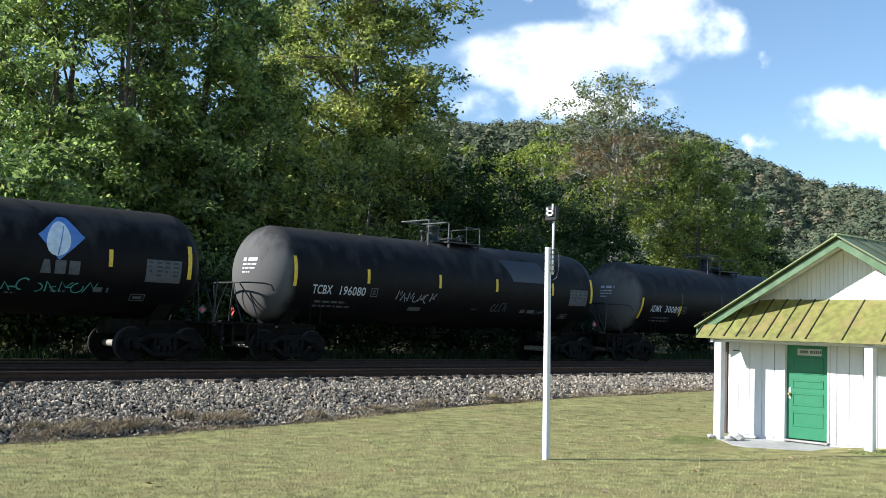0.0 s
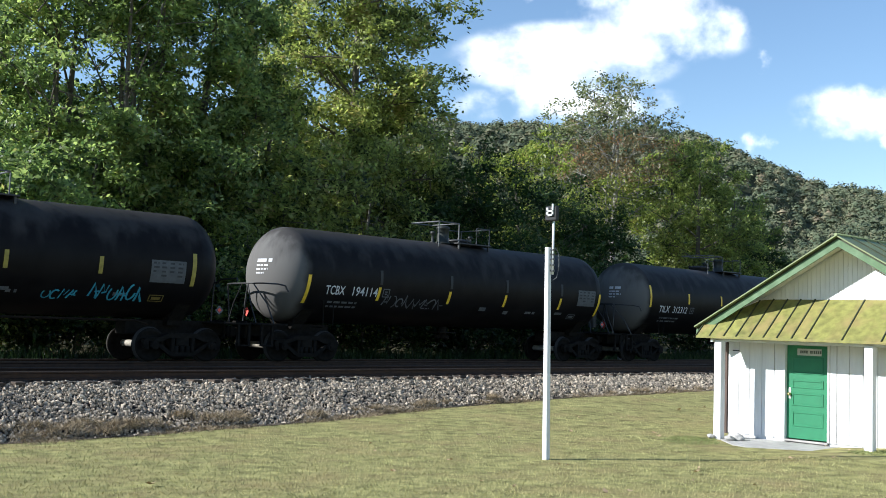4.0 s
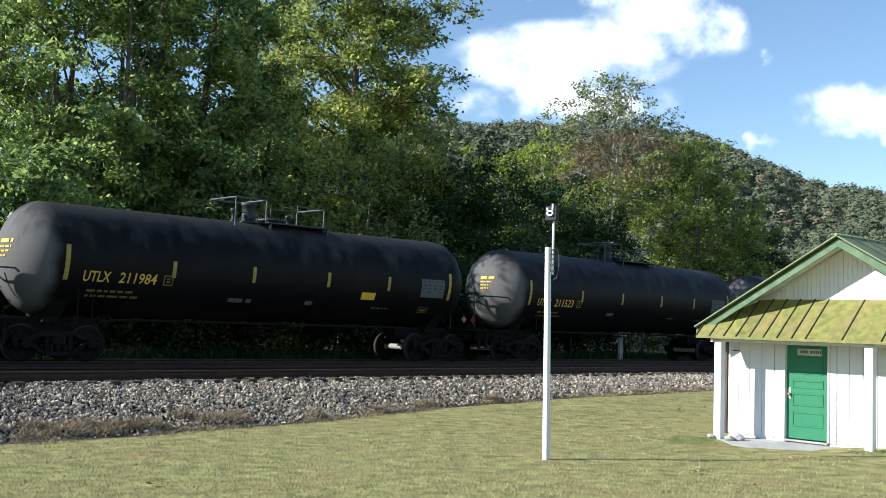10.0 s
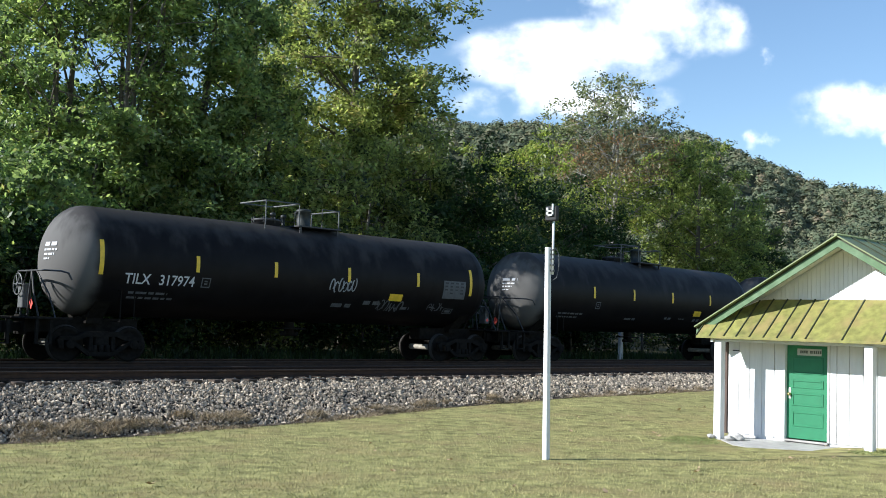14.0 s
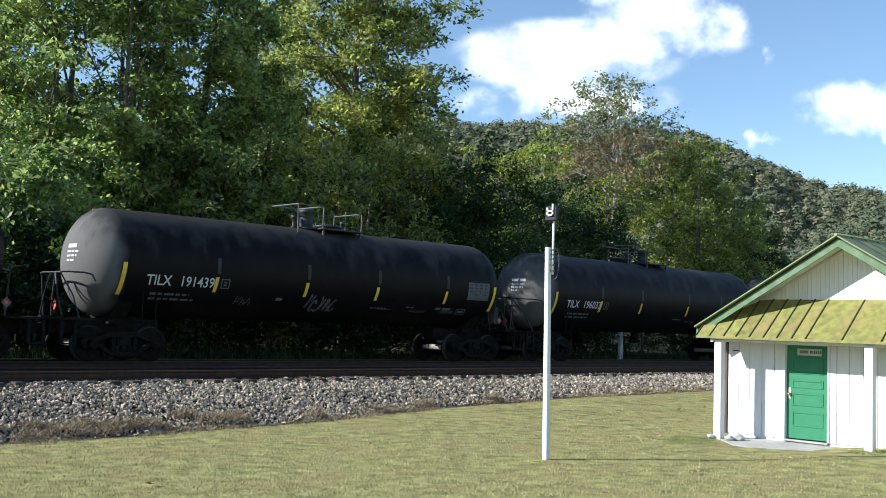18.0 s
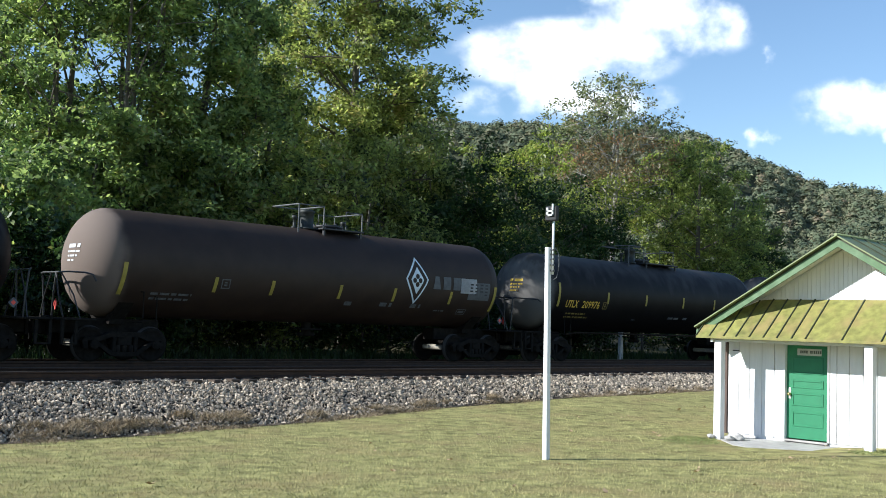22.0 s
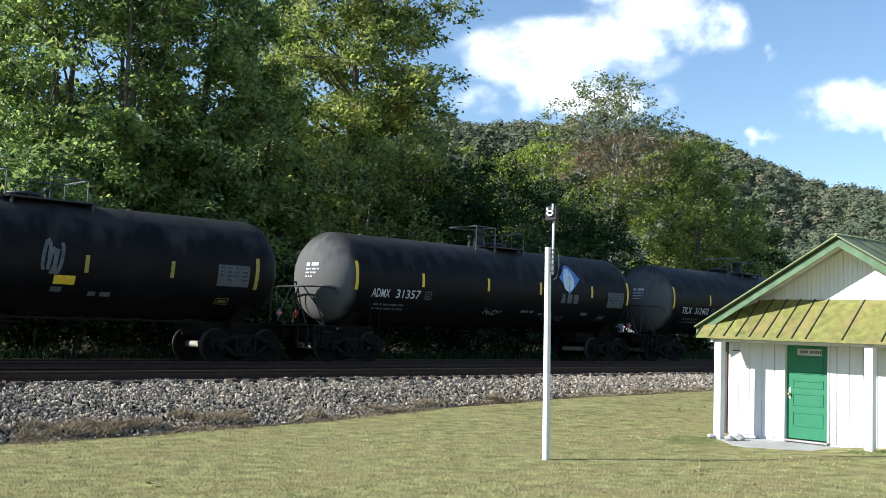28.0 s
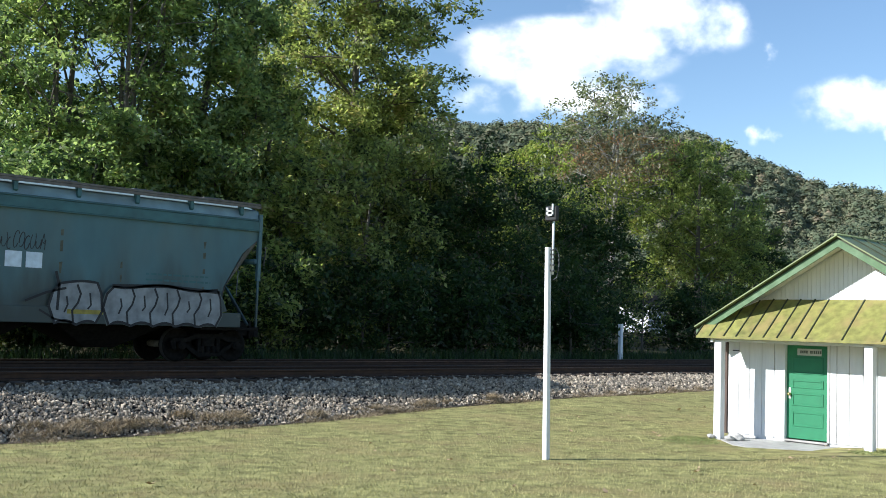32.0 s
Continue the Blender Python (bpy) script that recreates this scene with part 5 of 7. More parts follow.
        tube(bm, [(-0.12, 0.0, 2.2), (-0.12, 0.0, 2.42)], 0.03, 6)
        return as_mesh(bm, "handrail", PIPE)
    if kind == "brake_wheel":
        pts = [(0, 0.28 * math.cos(a), 0.28 * math.sin(a)) for a in np.linspace(0, 2 * math.pi, 17)]
        tube(bm, pts, 0.018, 5, caps=False)
        for a in np.linspace(0, math.pi, 3, endpoint=False):
            tube(bm, [(0, 0.28 * math.cos(a), 0.28 * math.sin(a)), (0, -0.28 * math.cos(a), -0.28 * math.sin(a))], 0.013, 5)
        tube(bm, [(-0.04, 0, 0), (0.2, 0, 0)], 0.04, 8)
        box(bm, 0.08, -0.16, -0.62, 0.3, 0.16, 0.02, 0.02)
        return as_mesh(bm, "brake_wheel", GREYPIPE)
    if kind == "bolster":
        box(bm, -0.2, -1.05, 0.42, 0.2, 1.05, 0.68, 0.03)
        tube(bm, [(0, 0, 0.68), (0, 0, 0.76)], 0.2, 12)
        return as_mesh(bm, "truck", IRON)
    if kind == "side_frame":
        # a cast frame with open windows: top chord, sagging bottom chord, columns and jaws over the bearings
        prism(bm, [(-1.18, 0.56), (-1.12, 0.64), (-0.7, 0.66), (-0.42, 0.78), (0.42, 0.78), (0.7, 0.66), (1.12, 0.64), (1.18, 0.56), (0.66, 0.55), (0.38, 0.65), (-0.38, 0.65), (-0.66, 0.55)], -0.08, 0.08, "y")
        for s in (-1, 1):
            prism(bm, [(s * 0.92, 0.545), (s * 0.76, 0.545), (s * 0.32, 0.27), (s * 0.36, 0.16)], -0.075, 0.075, "y")
            prism(bm, [(s * 1.18, 0.555), (s * 1.02, 0.555), (s * 1.0, 0.34), (s * 1.12, 0.36)], -0.075, 0.075, "y")
            box(bm, s * 0.3 - 0.055, -0.09, 0.262, s * 0.3 + 0.055, 0.09, 0.648, 0.015)
            tube(bm, [(s * 0.86, -0.17, 0.457), (s * 0.86, 0.1, 0.457)], 0.115, 12)
            tube(bm, [(s * 0.86, -0.19, 0.457), (s * 0.86, -0.172, 0.457)], 0.07, 10)
        prism(bm, [(-0.37, 0.26), (0.37, 0.26), (0.34, 0.155), (-0.34, 0.155)], -0.09, 0.09, "y")
        return as_mesh(bm, "side_frame", IRON)
    if kind == "springs":
        for a in (-0.18, 0.0, 0.18):
            tube(bm, [(a, 0, 0.2), (a, 0, 0.44)], 0.07, 8)
        return as_mesh(bm, "springs", IRON)
    if kind == "wheelset":
        for s in (-1, 1):
            prof = [(s * 0.86, 0.09), (s * 0.82, 0.1), (s * 0.8, 0.33), (s * 0.835, 0.36), (s * 0.835, 0.452), (s * 0.73, 0.457), (s * 0.725, 0.485), (s * 0.69, 0.485), (s * 0.69, 0.37), (s * 0.74, 0.33), (s * 0.75, 0.1), (s * 0.7, 0.09)]
            lathe(bm, prof, "y", 28)
            box(bm, -0.04, s * 0.8 - 0.01, 0.2, 0.04, s * 0.8 + 0.014, 0.3)
        n0 = len(bm.faces)
        tube(bm, [(0, -0.98, 0), (0, -0.7, 0), (0, 0.7, 0), (0, 0.98, 0)], 0.095, 12)
        bm.faces.ensure_lookup_table()
        for f in bm.faces[n0:]:
            f.material_index = 2
        for f in bm.faces:
            c = f.calc_center_median()
            if 0.43 < math.hypot(c.x, c.z) < 0.475 and abs(c.y) > 0.7:
                f.material_index = 1
        me = as_mesh(bm, "wheelset", IRON)
        me.materials.append(TREAD)
        me.materials.append(AXLE)
        return me
    if kind == "grab":
        tube(bm, [(-6.3, -1.3, 1.85), (-6.3, -1.46, 1.85), (-6.3, -1.46, 1.05), (-6.3, -0.9, 1.05)], 0.02, 6)
        tube(bm, [(-5.9, -1.3, 1.75), (-5.9, -1.42, 1.72), (-5.9, -1.42, 1.1)], 0.016, 6)
        return as_mesh(bm, "grab_iron", IRON)
    if kind == "side_rail":
        tube(bm, [(-5.4, -0.75, 1.02), (-4.8, -0.8, 1.1), (5.2, -0.8, 1.1), (5.6, -0.75, 1.0)], 0.035, 6)
        return as_mesh(bm, "side_rail", BROWNPIPE)
    if kind == "outlet":
        tube(bm, [(0, 0, 0.78), (0, 0, 1.25)], 0.16, 10)
        tube(bm, [(-0.3, 0, 0.82), (0.3, 0, 0.82)], 0.07, 8)
        box(bm, -0.4, -0.32, 0.95, 0.4, 0.32, 1.0, 0.01)
        return as_mesh(bm, "outlet_valve", IRON)
    if kind == "dome":
        lathe(bm, [(0, 0.27), (0.06, 0.27), (0.06, 0.21), (0.5, 0.21), (0.52, 0.24), (0.58, 0.24), (0.62, 0.18)], "z", 20)
        return as_mesh(bm, "valve_bonnet", VALVE)
    if kind == "valve":
        lathe(bm, [(0, 0.1), (0.05, 0.1), (0.07, 0.05), (0.3, 0.05), (0.32, 0.09), (0.4, 0.09), (0.42, 0.03)], "z", 12)
        return as_mesh(bm, "relief_valve", VALVE)
    if kind == "manway":
        lathe(bm, [(0, 0.42), (0.14, 0.42), (0.15, 0.47), (0.2, 0.47), (0.24, 0.3), (0.26, 0.05)], "z", 20)
        for k in range(8):
            a = k * math.pi / 4
            tube(bm, [(0.44 * math.cos(a), 0.44 * math.sin(a), 0.1), (0.44 * math.cos(a), 0.44 * math.sin(a), 0.27)], 0.025, 6)
        return as_mesh(bm, "manway", PIPE)
    if kind == "placard":
        prism(bm, [(0, -0.13), (0.13, 0), (0, 0.13), (-0.13, 0)], -0.012, 0.0, "y")
        return as_mesh(bm, "placard", SPRAY_GREY)
    if kind == "placard_end":
        prism(bm, [(0, -0.15), (0.12, 0), (0, 0.15), (-0.12, 0)], -0.012, 0.0, "x")
        return as_mesh(bm, "placard", RED)
    if kind == "marker":
        prism(bm, [(0, -0.065), (0.065, 0), (0, 0.065), (-0.065, 0)], -0.018, -0.013, "y")
        return as_mesh(bm, "placard_mark", RED)
    if kind == "strip_tall" or kind == "strip":
        h = 0.9 if kind == "strip_tall" else 0.44
        w = 0.06 if kind == "strip_tall" else 0.055
        n = 6
        for i in range(n):
            a, b = (-h / 2 + h * i / n), (-h / 2 + h * (i + 1) / n)
            bm.faces.new([bm.verts.new(p) for p in ((-w, a, 0), (w, a, 0), (w, b, 0), (-w, b, 0))])
        return as_mesh(bm, kind, YELLOW)


def on_side(me, x0, z0, off=0.012):
    """Lays a flat drawing on the tank's side that faces the lawn."""
    ys = [v.co.y for v in me.vertices]
    lo, hi = min(ys), max(ys)
    if hi - lo > 0.15:
        # cut into narrow courses so that the drawing follows the curve
        bm = bmesh.new()
        bm.from_mesh(me)
        for k in range(1, int((hi - lo) / 0.11) + 1):
            bmesh.ops.bisect_plane(bm, geom=bm.verts[:] + bm.edges[:] + bm.faces[:], plane_co=(0, lo + 0.11 * k, 0), plane_no=(0, 1, 0))
        bm.to_mesh(me)
        bm.free()
    r = TANK_R + off
    base = math.asin(max(-1, min(1, (z0 - TANK_Z) / TANK_R)))
    for v in me.vertices:
        a = base + v.co.y / TANK_R
        v.co = (x0 + v.co.x, -r * math.cos(a), TANK_Z + r * math.sin(a))
    return me


def flat_mesh(bm, name, m):
    return as_mesh(bm, name, m)


@functools.cache
def strip_at(tall, x, z, lean, dim=False):
    me = shared("strip_tall" if tall else "strip").copy()
    if dim:
        me.materials[0] = OLD_STRIP if dim == "old" else YELLOW_DIM
    for v in me.vertices:
        v.co.x += lean * v.co.y
    return on_side(me, x, z)


def head_drawing(bm, z0):
    """Lays a flat drawing on the leading head of the tank."""
    for v in bm.verts:
        y, z = -v.co.x, v.co.y + z0 - TANK_Z
        rr = min(0.98, math.hypot(y, z) / TANK_R)
        v.co = (-TANK_HALF + HEAD * (1 - math.sqrt(1 - rr * rr)) - 0.012, y, z + TANK_Z)
    return bm


def emblem(car, x, z, size, style):
    bm = bmesh.new()
    h = size / 2
    if style == "leaf":
        c = 0.1 * size
        out = [(-h, 0.02), (-h + c, c), (-c, h - c * 0.3), (0, h), (c, h - c * 0.3), (h - c, c), (h, 0.02), (h - c, -c), (c, -h + c), (0, -h), (-c, -h + c), (-h + c, -c)]
        bm.faces.new([bm.verts.new((a + 0.12 * b, b, 0)) for a, b in out])
        part("emblem", on_side(as_mesh(bm, "emblem", LOGO_BLUE), x, z, 0.012), None, car, "blue lozenge with a pale leaf")
        bm = bmesh.new()
        leaf = [(0.5 * h * math.sin(t) * (1 + 0.25 * math.cos(t)) - 0.12 * h, -0.78 * h * math.cos(t) - 0.05 * h) for t in np.linspace(0, 2 * math.pi, 18, endpoint=False)]
        bm.faces.new([bm.verts.new((a + 0.12 * b, b, 0)) for a, b in leaf])
        part("emblem_leaf", on_side(as_mesh(bm, "emblem_leaf", LOGO_PALE), x, z, 0.017), None, car)
        bm = bmesh.new()
        bm.faces.new([bm.verts.new(p) for p in ((-0.22 * h, -0.8 * h, 0), (-0.16 * h, -0.8 * h, 0), (0.14 * h, 0.5 * h, 0), (0.1 * h, 0.5 * h, 0))])
        part("emblem_vein", on_side(as_mesh(bm, "emblem_vein", LOGO_BLUE), x, z, 0.021), None, car)
    else:
        for q, m, off in ((1.0, LOGO_PALE, 0.012), (0.86, BROWN, 0.016), (0.56, LOGO_PALE, 0.02)):
            bm = bmesh.new()
            bm.faces.new([bm.verts.new((a * q, b * q, 0)) for a, b in ((-h * 0.62, 0.05), (-0.1, h * 0.8), (0, h), (0.1, h * 0.8), (h * 0.62, 0.05), (h * 0.5, -0.15), (0, -h), (-h * 0.5, -0.15))])
            part("emblem", on_side(as_mesh(bm, "emblem", m), x, z, off), None, car)
        bm = bmesh.new()
        for a, b in ((0.12, 0), (-0.12, 0), (0, 0.13), (0, -0.13)):
            bm.faces.new([bm.verts.new((a + 0.085 * math.cos(t), b + 0.085 * math.sin(t), 0)) for t in np.linspace(0, 6.283, 10, endpoint=False)])
        part("emblem_mark", on_side(as_mesh(bm, "emblem_mark", BROWN), x, z, 0.024), None, car)
    # the owner's letters stay plain blocks
    if style == "leaf":
        bx, bz, bw, bh, g = x - 0.52, z - 0.92, 0.28, 0.34, 0.08
    else:
        bx, bz, bw, bh, g = x + 0.72, z - 0.24, 0.34, 0.42, 0.12
    for k in range(3):
        bm = bmesh.new()
        u = k * (bw + g)
        bm.faces.new([bm.verts.new(p) for p in ((u, 0, 0), (u + bw, 0, 0), (u + bw * (0.75 if k == 0 else 1), bh, 0), (u + bw * (0.25 if k == 0 else 0), bh, 0))])
        part("owner_block", on_side(as_mesh(bm, "owner_block", PANEL), bx, bz), None, car)


def platform(car, variant):
    """Walkway and valves on top of the tank."""
    top = TANK_Z + TANK_R
    lay = {"A": dict(deck=(-0.1, 1.55), bar=(-0.95, 0.0), dome=-0.25, valve=-0.68, man=0.8, rails=((0.85, 1.5),), bar_z=0.68),
           "B": dict(deck=(-0.35, 1.25), bar=(-1.5, -0.3), dome=0.25, valve=-0.85, man=-0.9, rails=((0.55, 1.2),), bar_z=0.66),
           "U": dict(deck=(-0.3, 2.0), bar=(-1.4, -0.35), dome=-0.6, valve=-1.1, man=0.4, rails=((0.75, 1.75),), bar_z=0.66)}[variant]
    a, b = lay["deck"]
    bm = bmesh.new()
    box(bm, a, -0.8, top - 0.03, b, 0.8, top + 0.02, 0.01)
    for x in (a + 0.1, b - 0.1):
        for y in (-0.72, 0.72):
            box(bm, x - 0.03, y - 0.03, top - 0.42, x + 0.03, y + 0.03, top - 0.03)
    dk = part("walkway", bm, PIPE, car, "steel walkway on top of the tank")
    bm = bmesh.new()
    x0, x1 = lay["bar"]
    z = top + lay["bar_z"]
    tube(bm, [(x0, -0.7, top - 0.25), (x0, -0.7, z)], 0.02, 6)
    tube(bm, [(x0, -0.7, z), (x1, -0.7, z), (x1, -0.7, top)], 0.024, 6)
    tube(bm, [(x0, -0.7, z), (x0, 0.7, z), (x1, 0.7, z), (x1, -0.7, z)], 0.022, 6)
    part("guard_rail", bm, GREYPIPE, dk, "grey pipe guard rail")
    for p, q in lay["rails"]:
        bm = bmesh.new()
        z = top + 0.58
        for y in (-0.72, 0.72):
            tube(bm, [(p, y, top), (p, y, z), (q, y, z), (q, y, top)], 0.022, 6)
            if q - p > 1:
                tube(bm, [((p + q) / 2, y, top), ((p + q) / 2, y, z)], 0.018, 6)
        tube(bm, [(q, -0.72, z), (q, 0.72, z)], 0.022, 6)
        part("guard_rail", bm, GREYPIPE, dk, "grey pipe guard rail")
    for kind, x, y in (("dome", lay["dome"], -0.15), ("valve", lay["valve"], -0.1), ("valve", lay["man"] + 0.65, 0.2), ("manway", lay["man"], 0.15)):
        me = shared(kind)
        ob = part(me.name.split(".")[0], me, None, car)
        ob.location = (x, y, top - 0.03)


def tank_car(spec):
    x0, style, mark, lines, extras = spec
    brown = style == "brown"
    yellow_ink = style == "U"
    word = "dark brown" if brown else "black"
    tail = "with yellow lettering" if yellow_ink else ("with faded emblem" if brown else ("with a blue leaf emblem" if "leaf" in extras else "with white lettering"))
    car = thing("tank_car", f"{word} railway tank car {tail} and yellow strips", "tank car", "train of tank cars", at=(x0, FAR_Y, RAIL_Z))
    rng = random.Random(int(x0 * 7))
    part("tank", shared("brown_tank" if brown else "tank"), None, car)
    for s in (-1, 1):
        # only the head facing the sun carries the paler, sunlit-looking paint
        part("tank_head", shared(("brown_" if brown else "") + ("head" if s < 0 else "rear_head")), None, car, "domed end painted paler as if sunlit" if s < 0 else "black domed end")
        part("saddle", shared("saddle"), None, car).location.x = s * TRUCK_X
        for kind, x in (("sill", s * TRUCK_X), ("deck", s * 8.0), ("coupler", s * 7.9), ("handrail_u" if yellow_ink else "handrail", s * 7.95)):
            me = shared(kind)
            ob = part(me.name.split(".")[0], me, None, car)
            ob.location.x = x
            ob.rotation_euler.z = 0 if s < 0 else math.pi
        bol = part("truck", shared("bolster"), None, car)
        bol.location.x = s * TRUCK_X
        for y in (-0.98, 0.98):
            part("side_frame", shared("side_frame"), None, bol).location.y = y
            part("springs", shared("springs"), None, bol).location.y = y * 1.02
        for a in (-0.86, 0.86):
            w = part("wheelset", shared("wheelset"), None, bol)
            w.location = (a, 0, 0.457)
            WHEELS.append(w)
    part("outlet_valve", shared("outlet"), None, car)
    if "brakewheel" in extras:
        bw = part("brake_wheel", shared("brake_wheel"), None, car, "grey hand brake wheel and gear box")
        bw.location = (-8.1, 0.75, 1.95)
    platform(car, "U" if yellow_ink else extras.get("top", "A"))
    part("grab_iron", shared("grab"), None, car)
    if yellow_ink:
        part("side_rail", shared("side_rail"), None, car, "brown pipe under the tank")
    # yellow reflector strips
    level = extras.get("strips", "mid" if yellow_ink else "high")
    zs = {"high": 2.67, "low": 2.14, "mid": 2.48, "bottom": 1.85}[level]
    lean = {"high": 0.0, "mid": 0.02, "low": 0.06, "bottom": 0.06}[level]
    xs = (-4.1, -1.03, 1.7, 4.68)
    if yellow_ink:
        xs = (-3.67, -1.15, 1.5, 3.89)
    if level == "bottom":
        xs = (-3.94, -1.28, 1.27, 3.74)
    if extras.get("top") == "B":
        xs = {"mid": (-3.89, -1.3, 1.35, 4.0), "low": (-4.15, -1.54, 1.8, 4.32)}.get(level, (-4.11, -1.56, 1.13, 3.98))
    if brown:
        xs = (-4.13, -2.25, 0.22, 2.4, 4.88)
    for x in xs:
        part("reflector_strip", strip_at(False, x, zs, lean, yellow_ink or brown), None, car)
        if level == "low" and not brown:
            part("old_strip", strip_at(False, x + 0.04, zs + 0.52, 0.0, "old"), None, car, "dull trace of an old strip")
    ends = (-6.62 if yellow_ink else -6.87, extras.get("end", 6.55 if yellow_ink else 6.95))
    for x in ends:
        part("reflector_strip", strip_at(True, x, 2.5 if level == "bottom" else zs + 0.02, lean * 1.2, yellow_ink or brown), None, car)
    # reporting marks and small stencils
    ink, dim = (GOLD_INK, DIMGOLD_INK) if yellow_ink else (WHITE_INK, DIM_INK)
    if mark:
        for word, name, at, wide in zip(mark.split(), ("reporting_mark", "car_number"), (-6.2, -5.22), (0.74, 1.06)):
            me = text_mesh(word, 0.28)
            k = wide / max(v.co.x for v in me.vertices)
            for v in me.vertices:
                v.co.x = v.co.x * k + (0.1 * v.co.y if yellow_ink else 0)
            part(name, on_side(as_mesh(me, name, ink), at, 2.06), None, car, "painted " + name.replace("_", " "))
    bm = bars(bmesh.new(), 2, 0, 0, 1.45, 0.07, 0.09, rng)
    part("data_stencil", on_side(flat_mesh(bm, "data_stencil", dim), -6.0, 1.8), None, car)
    bm = bmesh.new()
    for q in ((0, 0, 0.28, 0.03), (0, 0.25, 0.28, 0.28), (0, 0.03, 0.03, 0.25), (0.25, 0.03, 0.28, 0.25), (0.09, 0.08, 0.19, 0.13), (0.09, 0.16, 0.19, 0.2)):
        bm.faces.new([bm.verts.new(p) for p in ((q[0], q[1], 0), (q[2], q[1], 0), (q[2], q[3], 0), (q[0], q[3], 0))])
    part("test_stencil", on_side(flat_mesh(bm, "test_stencil", dim), -3.95, 2.05), None, car)
    bm = bmesh.new()
    for i in range(4):
        bm.faces.new([bm.verts.new(p) for p in ((0, 0.15 * i, 0), (1.02, 0.15 * i, 0), (1.02, 0.15 * (i + 1), 0), (0, 0.15 * (i + 1), 0))])
    pn = part("stencil_panel", on_side(flat_mesh(bm, "stencil_panel", PANEL), ends[1] - 1.27, 2.12), None, car, "pale panel of small stencils")
    bm = bmesh.new()
    for k in range(4):
        bars(bm, 3 + k % 2, 0.06 + 0.24 * k, 0.5, 0.17, 0.05, 0.06, rng)
    part("panel_lettering", on_side(flat_mesh(bm, "panel_lettering", PANEL_INK), ends[1] - 1.27, 2.12, 0.017), None, pn)
    bm = bmesh.new()
    for q in ((0, 0, 0.42, 0.025), (0, 0.2, 0.42, 0.225), (0, 0.025, 0.025, 0.2), (0.395, 0.025, 0.42, 0.2), (0.08, 0.06, 0.34, 0.16)):
        bm.faces.new([bm.verts.new(p) for p in ((q[0], q[1], 0), (q[2], q[1], 0), (q[2], q[3], 0), (q[0], q[3], 0))])
    part("inspection_stencil", on_side(flat_mesh(bm, "inspection_stencil", dim), 5.4, 1.62), None, car)
    # end stencils and placards
    bm = bmesh.new()
    for r, (w, h) in enumerate(((0.66, 0.1), (0.6, 0.05), (0.56, 0.05), (0.4, 0.045))):
        bars(bm, 1, -0.02, -0.115 * r - (0.01 if r else 0), w, h, 0.04, rng)
    head_drawing(bm, 2.95)
    part("head_stencil", bm, ink, car)
    ph = part("placard", shared("placard_end"), None, car, "red diamond placard")
    ph.location = (-7.98, 0.1, 1.45)
    for x in (7.6,):
        p = part("placard", shared("placard"), None, car, "white diamond placard")
        p.location = (x, -1.1, 1.45)
        m = part("placard_mark", shared("marker"), None, p)
    # what sets single cars apart
    if "leaf" in extras:
        emblem(car, 3.4, 3.12, 1.2, "leaf")
    if brown:
        emblem(car, 3.3, 2.65, 1.6, "old")
        bm = box(bmesh.new(), 0, -0.2, 0, 0.75, 0.3, 0.001)
        part("notice_panel", on_side(flat_mesh(bm, "notice_panel", WHITE_INK), 5.3, 2.52, 0.014), None, car, "white notice panel")
    if "patch" in extras:
        bm = bmesh.new()
        for i in range(5):
            a, b = 0.17 * i, 0.17 * (i + 1)
            bm.faces.new([bm.verts.new(p) for p in ((-0.1 * i, a, 0), (2.0 - 0.08 * i, a, 0), (2.0 - 0.08 * (i + 1), b, 0), (-0.1 * (i + 1), b, 0))])
        part("paint_patch", on_side(flat_mesh(bm, "paint_patch", PATCH), 2.55, 2.85), None, car, "dull repainted patch")
    if "yellow" in extras:
        bm = bmesh.new()
        for i in range(2):
            bm.faces.new([bm.verts.new(p) for p in ((0, 0.12 * i, 0), (0.55, 0.12 * i, 0), (0.55, 0.12 * (i + 1), 0), (0, 0.12 * (i + 1), 0))])
        part("yellow_label", on_side(flat_mesh(bm, "yellow_label", YELLOW), extras["yellow"], 1.95), None, car, "plain yellow panel")
    for k, (gx, gz, gw, gh, m, n) in enumerate(extras.get("spray", ())):
        bm = scrawl(bmesh.new(), gw, gh, int(n * 1.2), gh * 0.12, rng)
        part("graffiti", on_side(flat_mesh(bm, "graffiti", m), gx, gz, 0.014 + 0.002 * k), None, car, "sprayed scrawl")
    # lettering painted out in dull grey
    for bx, bz, bw, bh in extras.get("blots", ()):
        bm = bmesh.new()
        n = max(3, int(bw / 0.15))
        up = [(bw * k / n, bh * rng.uniform(0.75, 1.1)) for k in range(n, -1, -1)]
        down = [(bw * k / n, bh * rng.uniform(-0.1, 0.25)) for k in range(n + 1)]
        bm.faces.new([bm.verts.new((p, q, 0)) for p, q in down + up])
        part("painted_out_patch", on_side(flat_mesh(bm, "painted_out_patch", BLOT), bx, bz, 0.011), None, car, "dull grey painted-out patch")
    # small scuffs and lighter stencils low on the side
    bm = bmesh.new()
    for x in (-2.0, 0.8, 1.9, 3.2, 4.4):
        if rng.random() < 0.75:
            bars(bm, 1, x + rng.uniform(-0.3, 0.3), rng.uniform(-0.06, 0.1), rng.uniform(0.25, 0.9), rng.choice((0.05, 0.1, 0.14)), 0.05, rng)
    part("scuffed_lettering", on_side(flat_mesh(bm, "scuffed_lettering", DIM_INK), 0, 1.72), None, car)
    return car


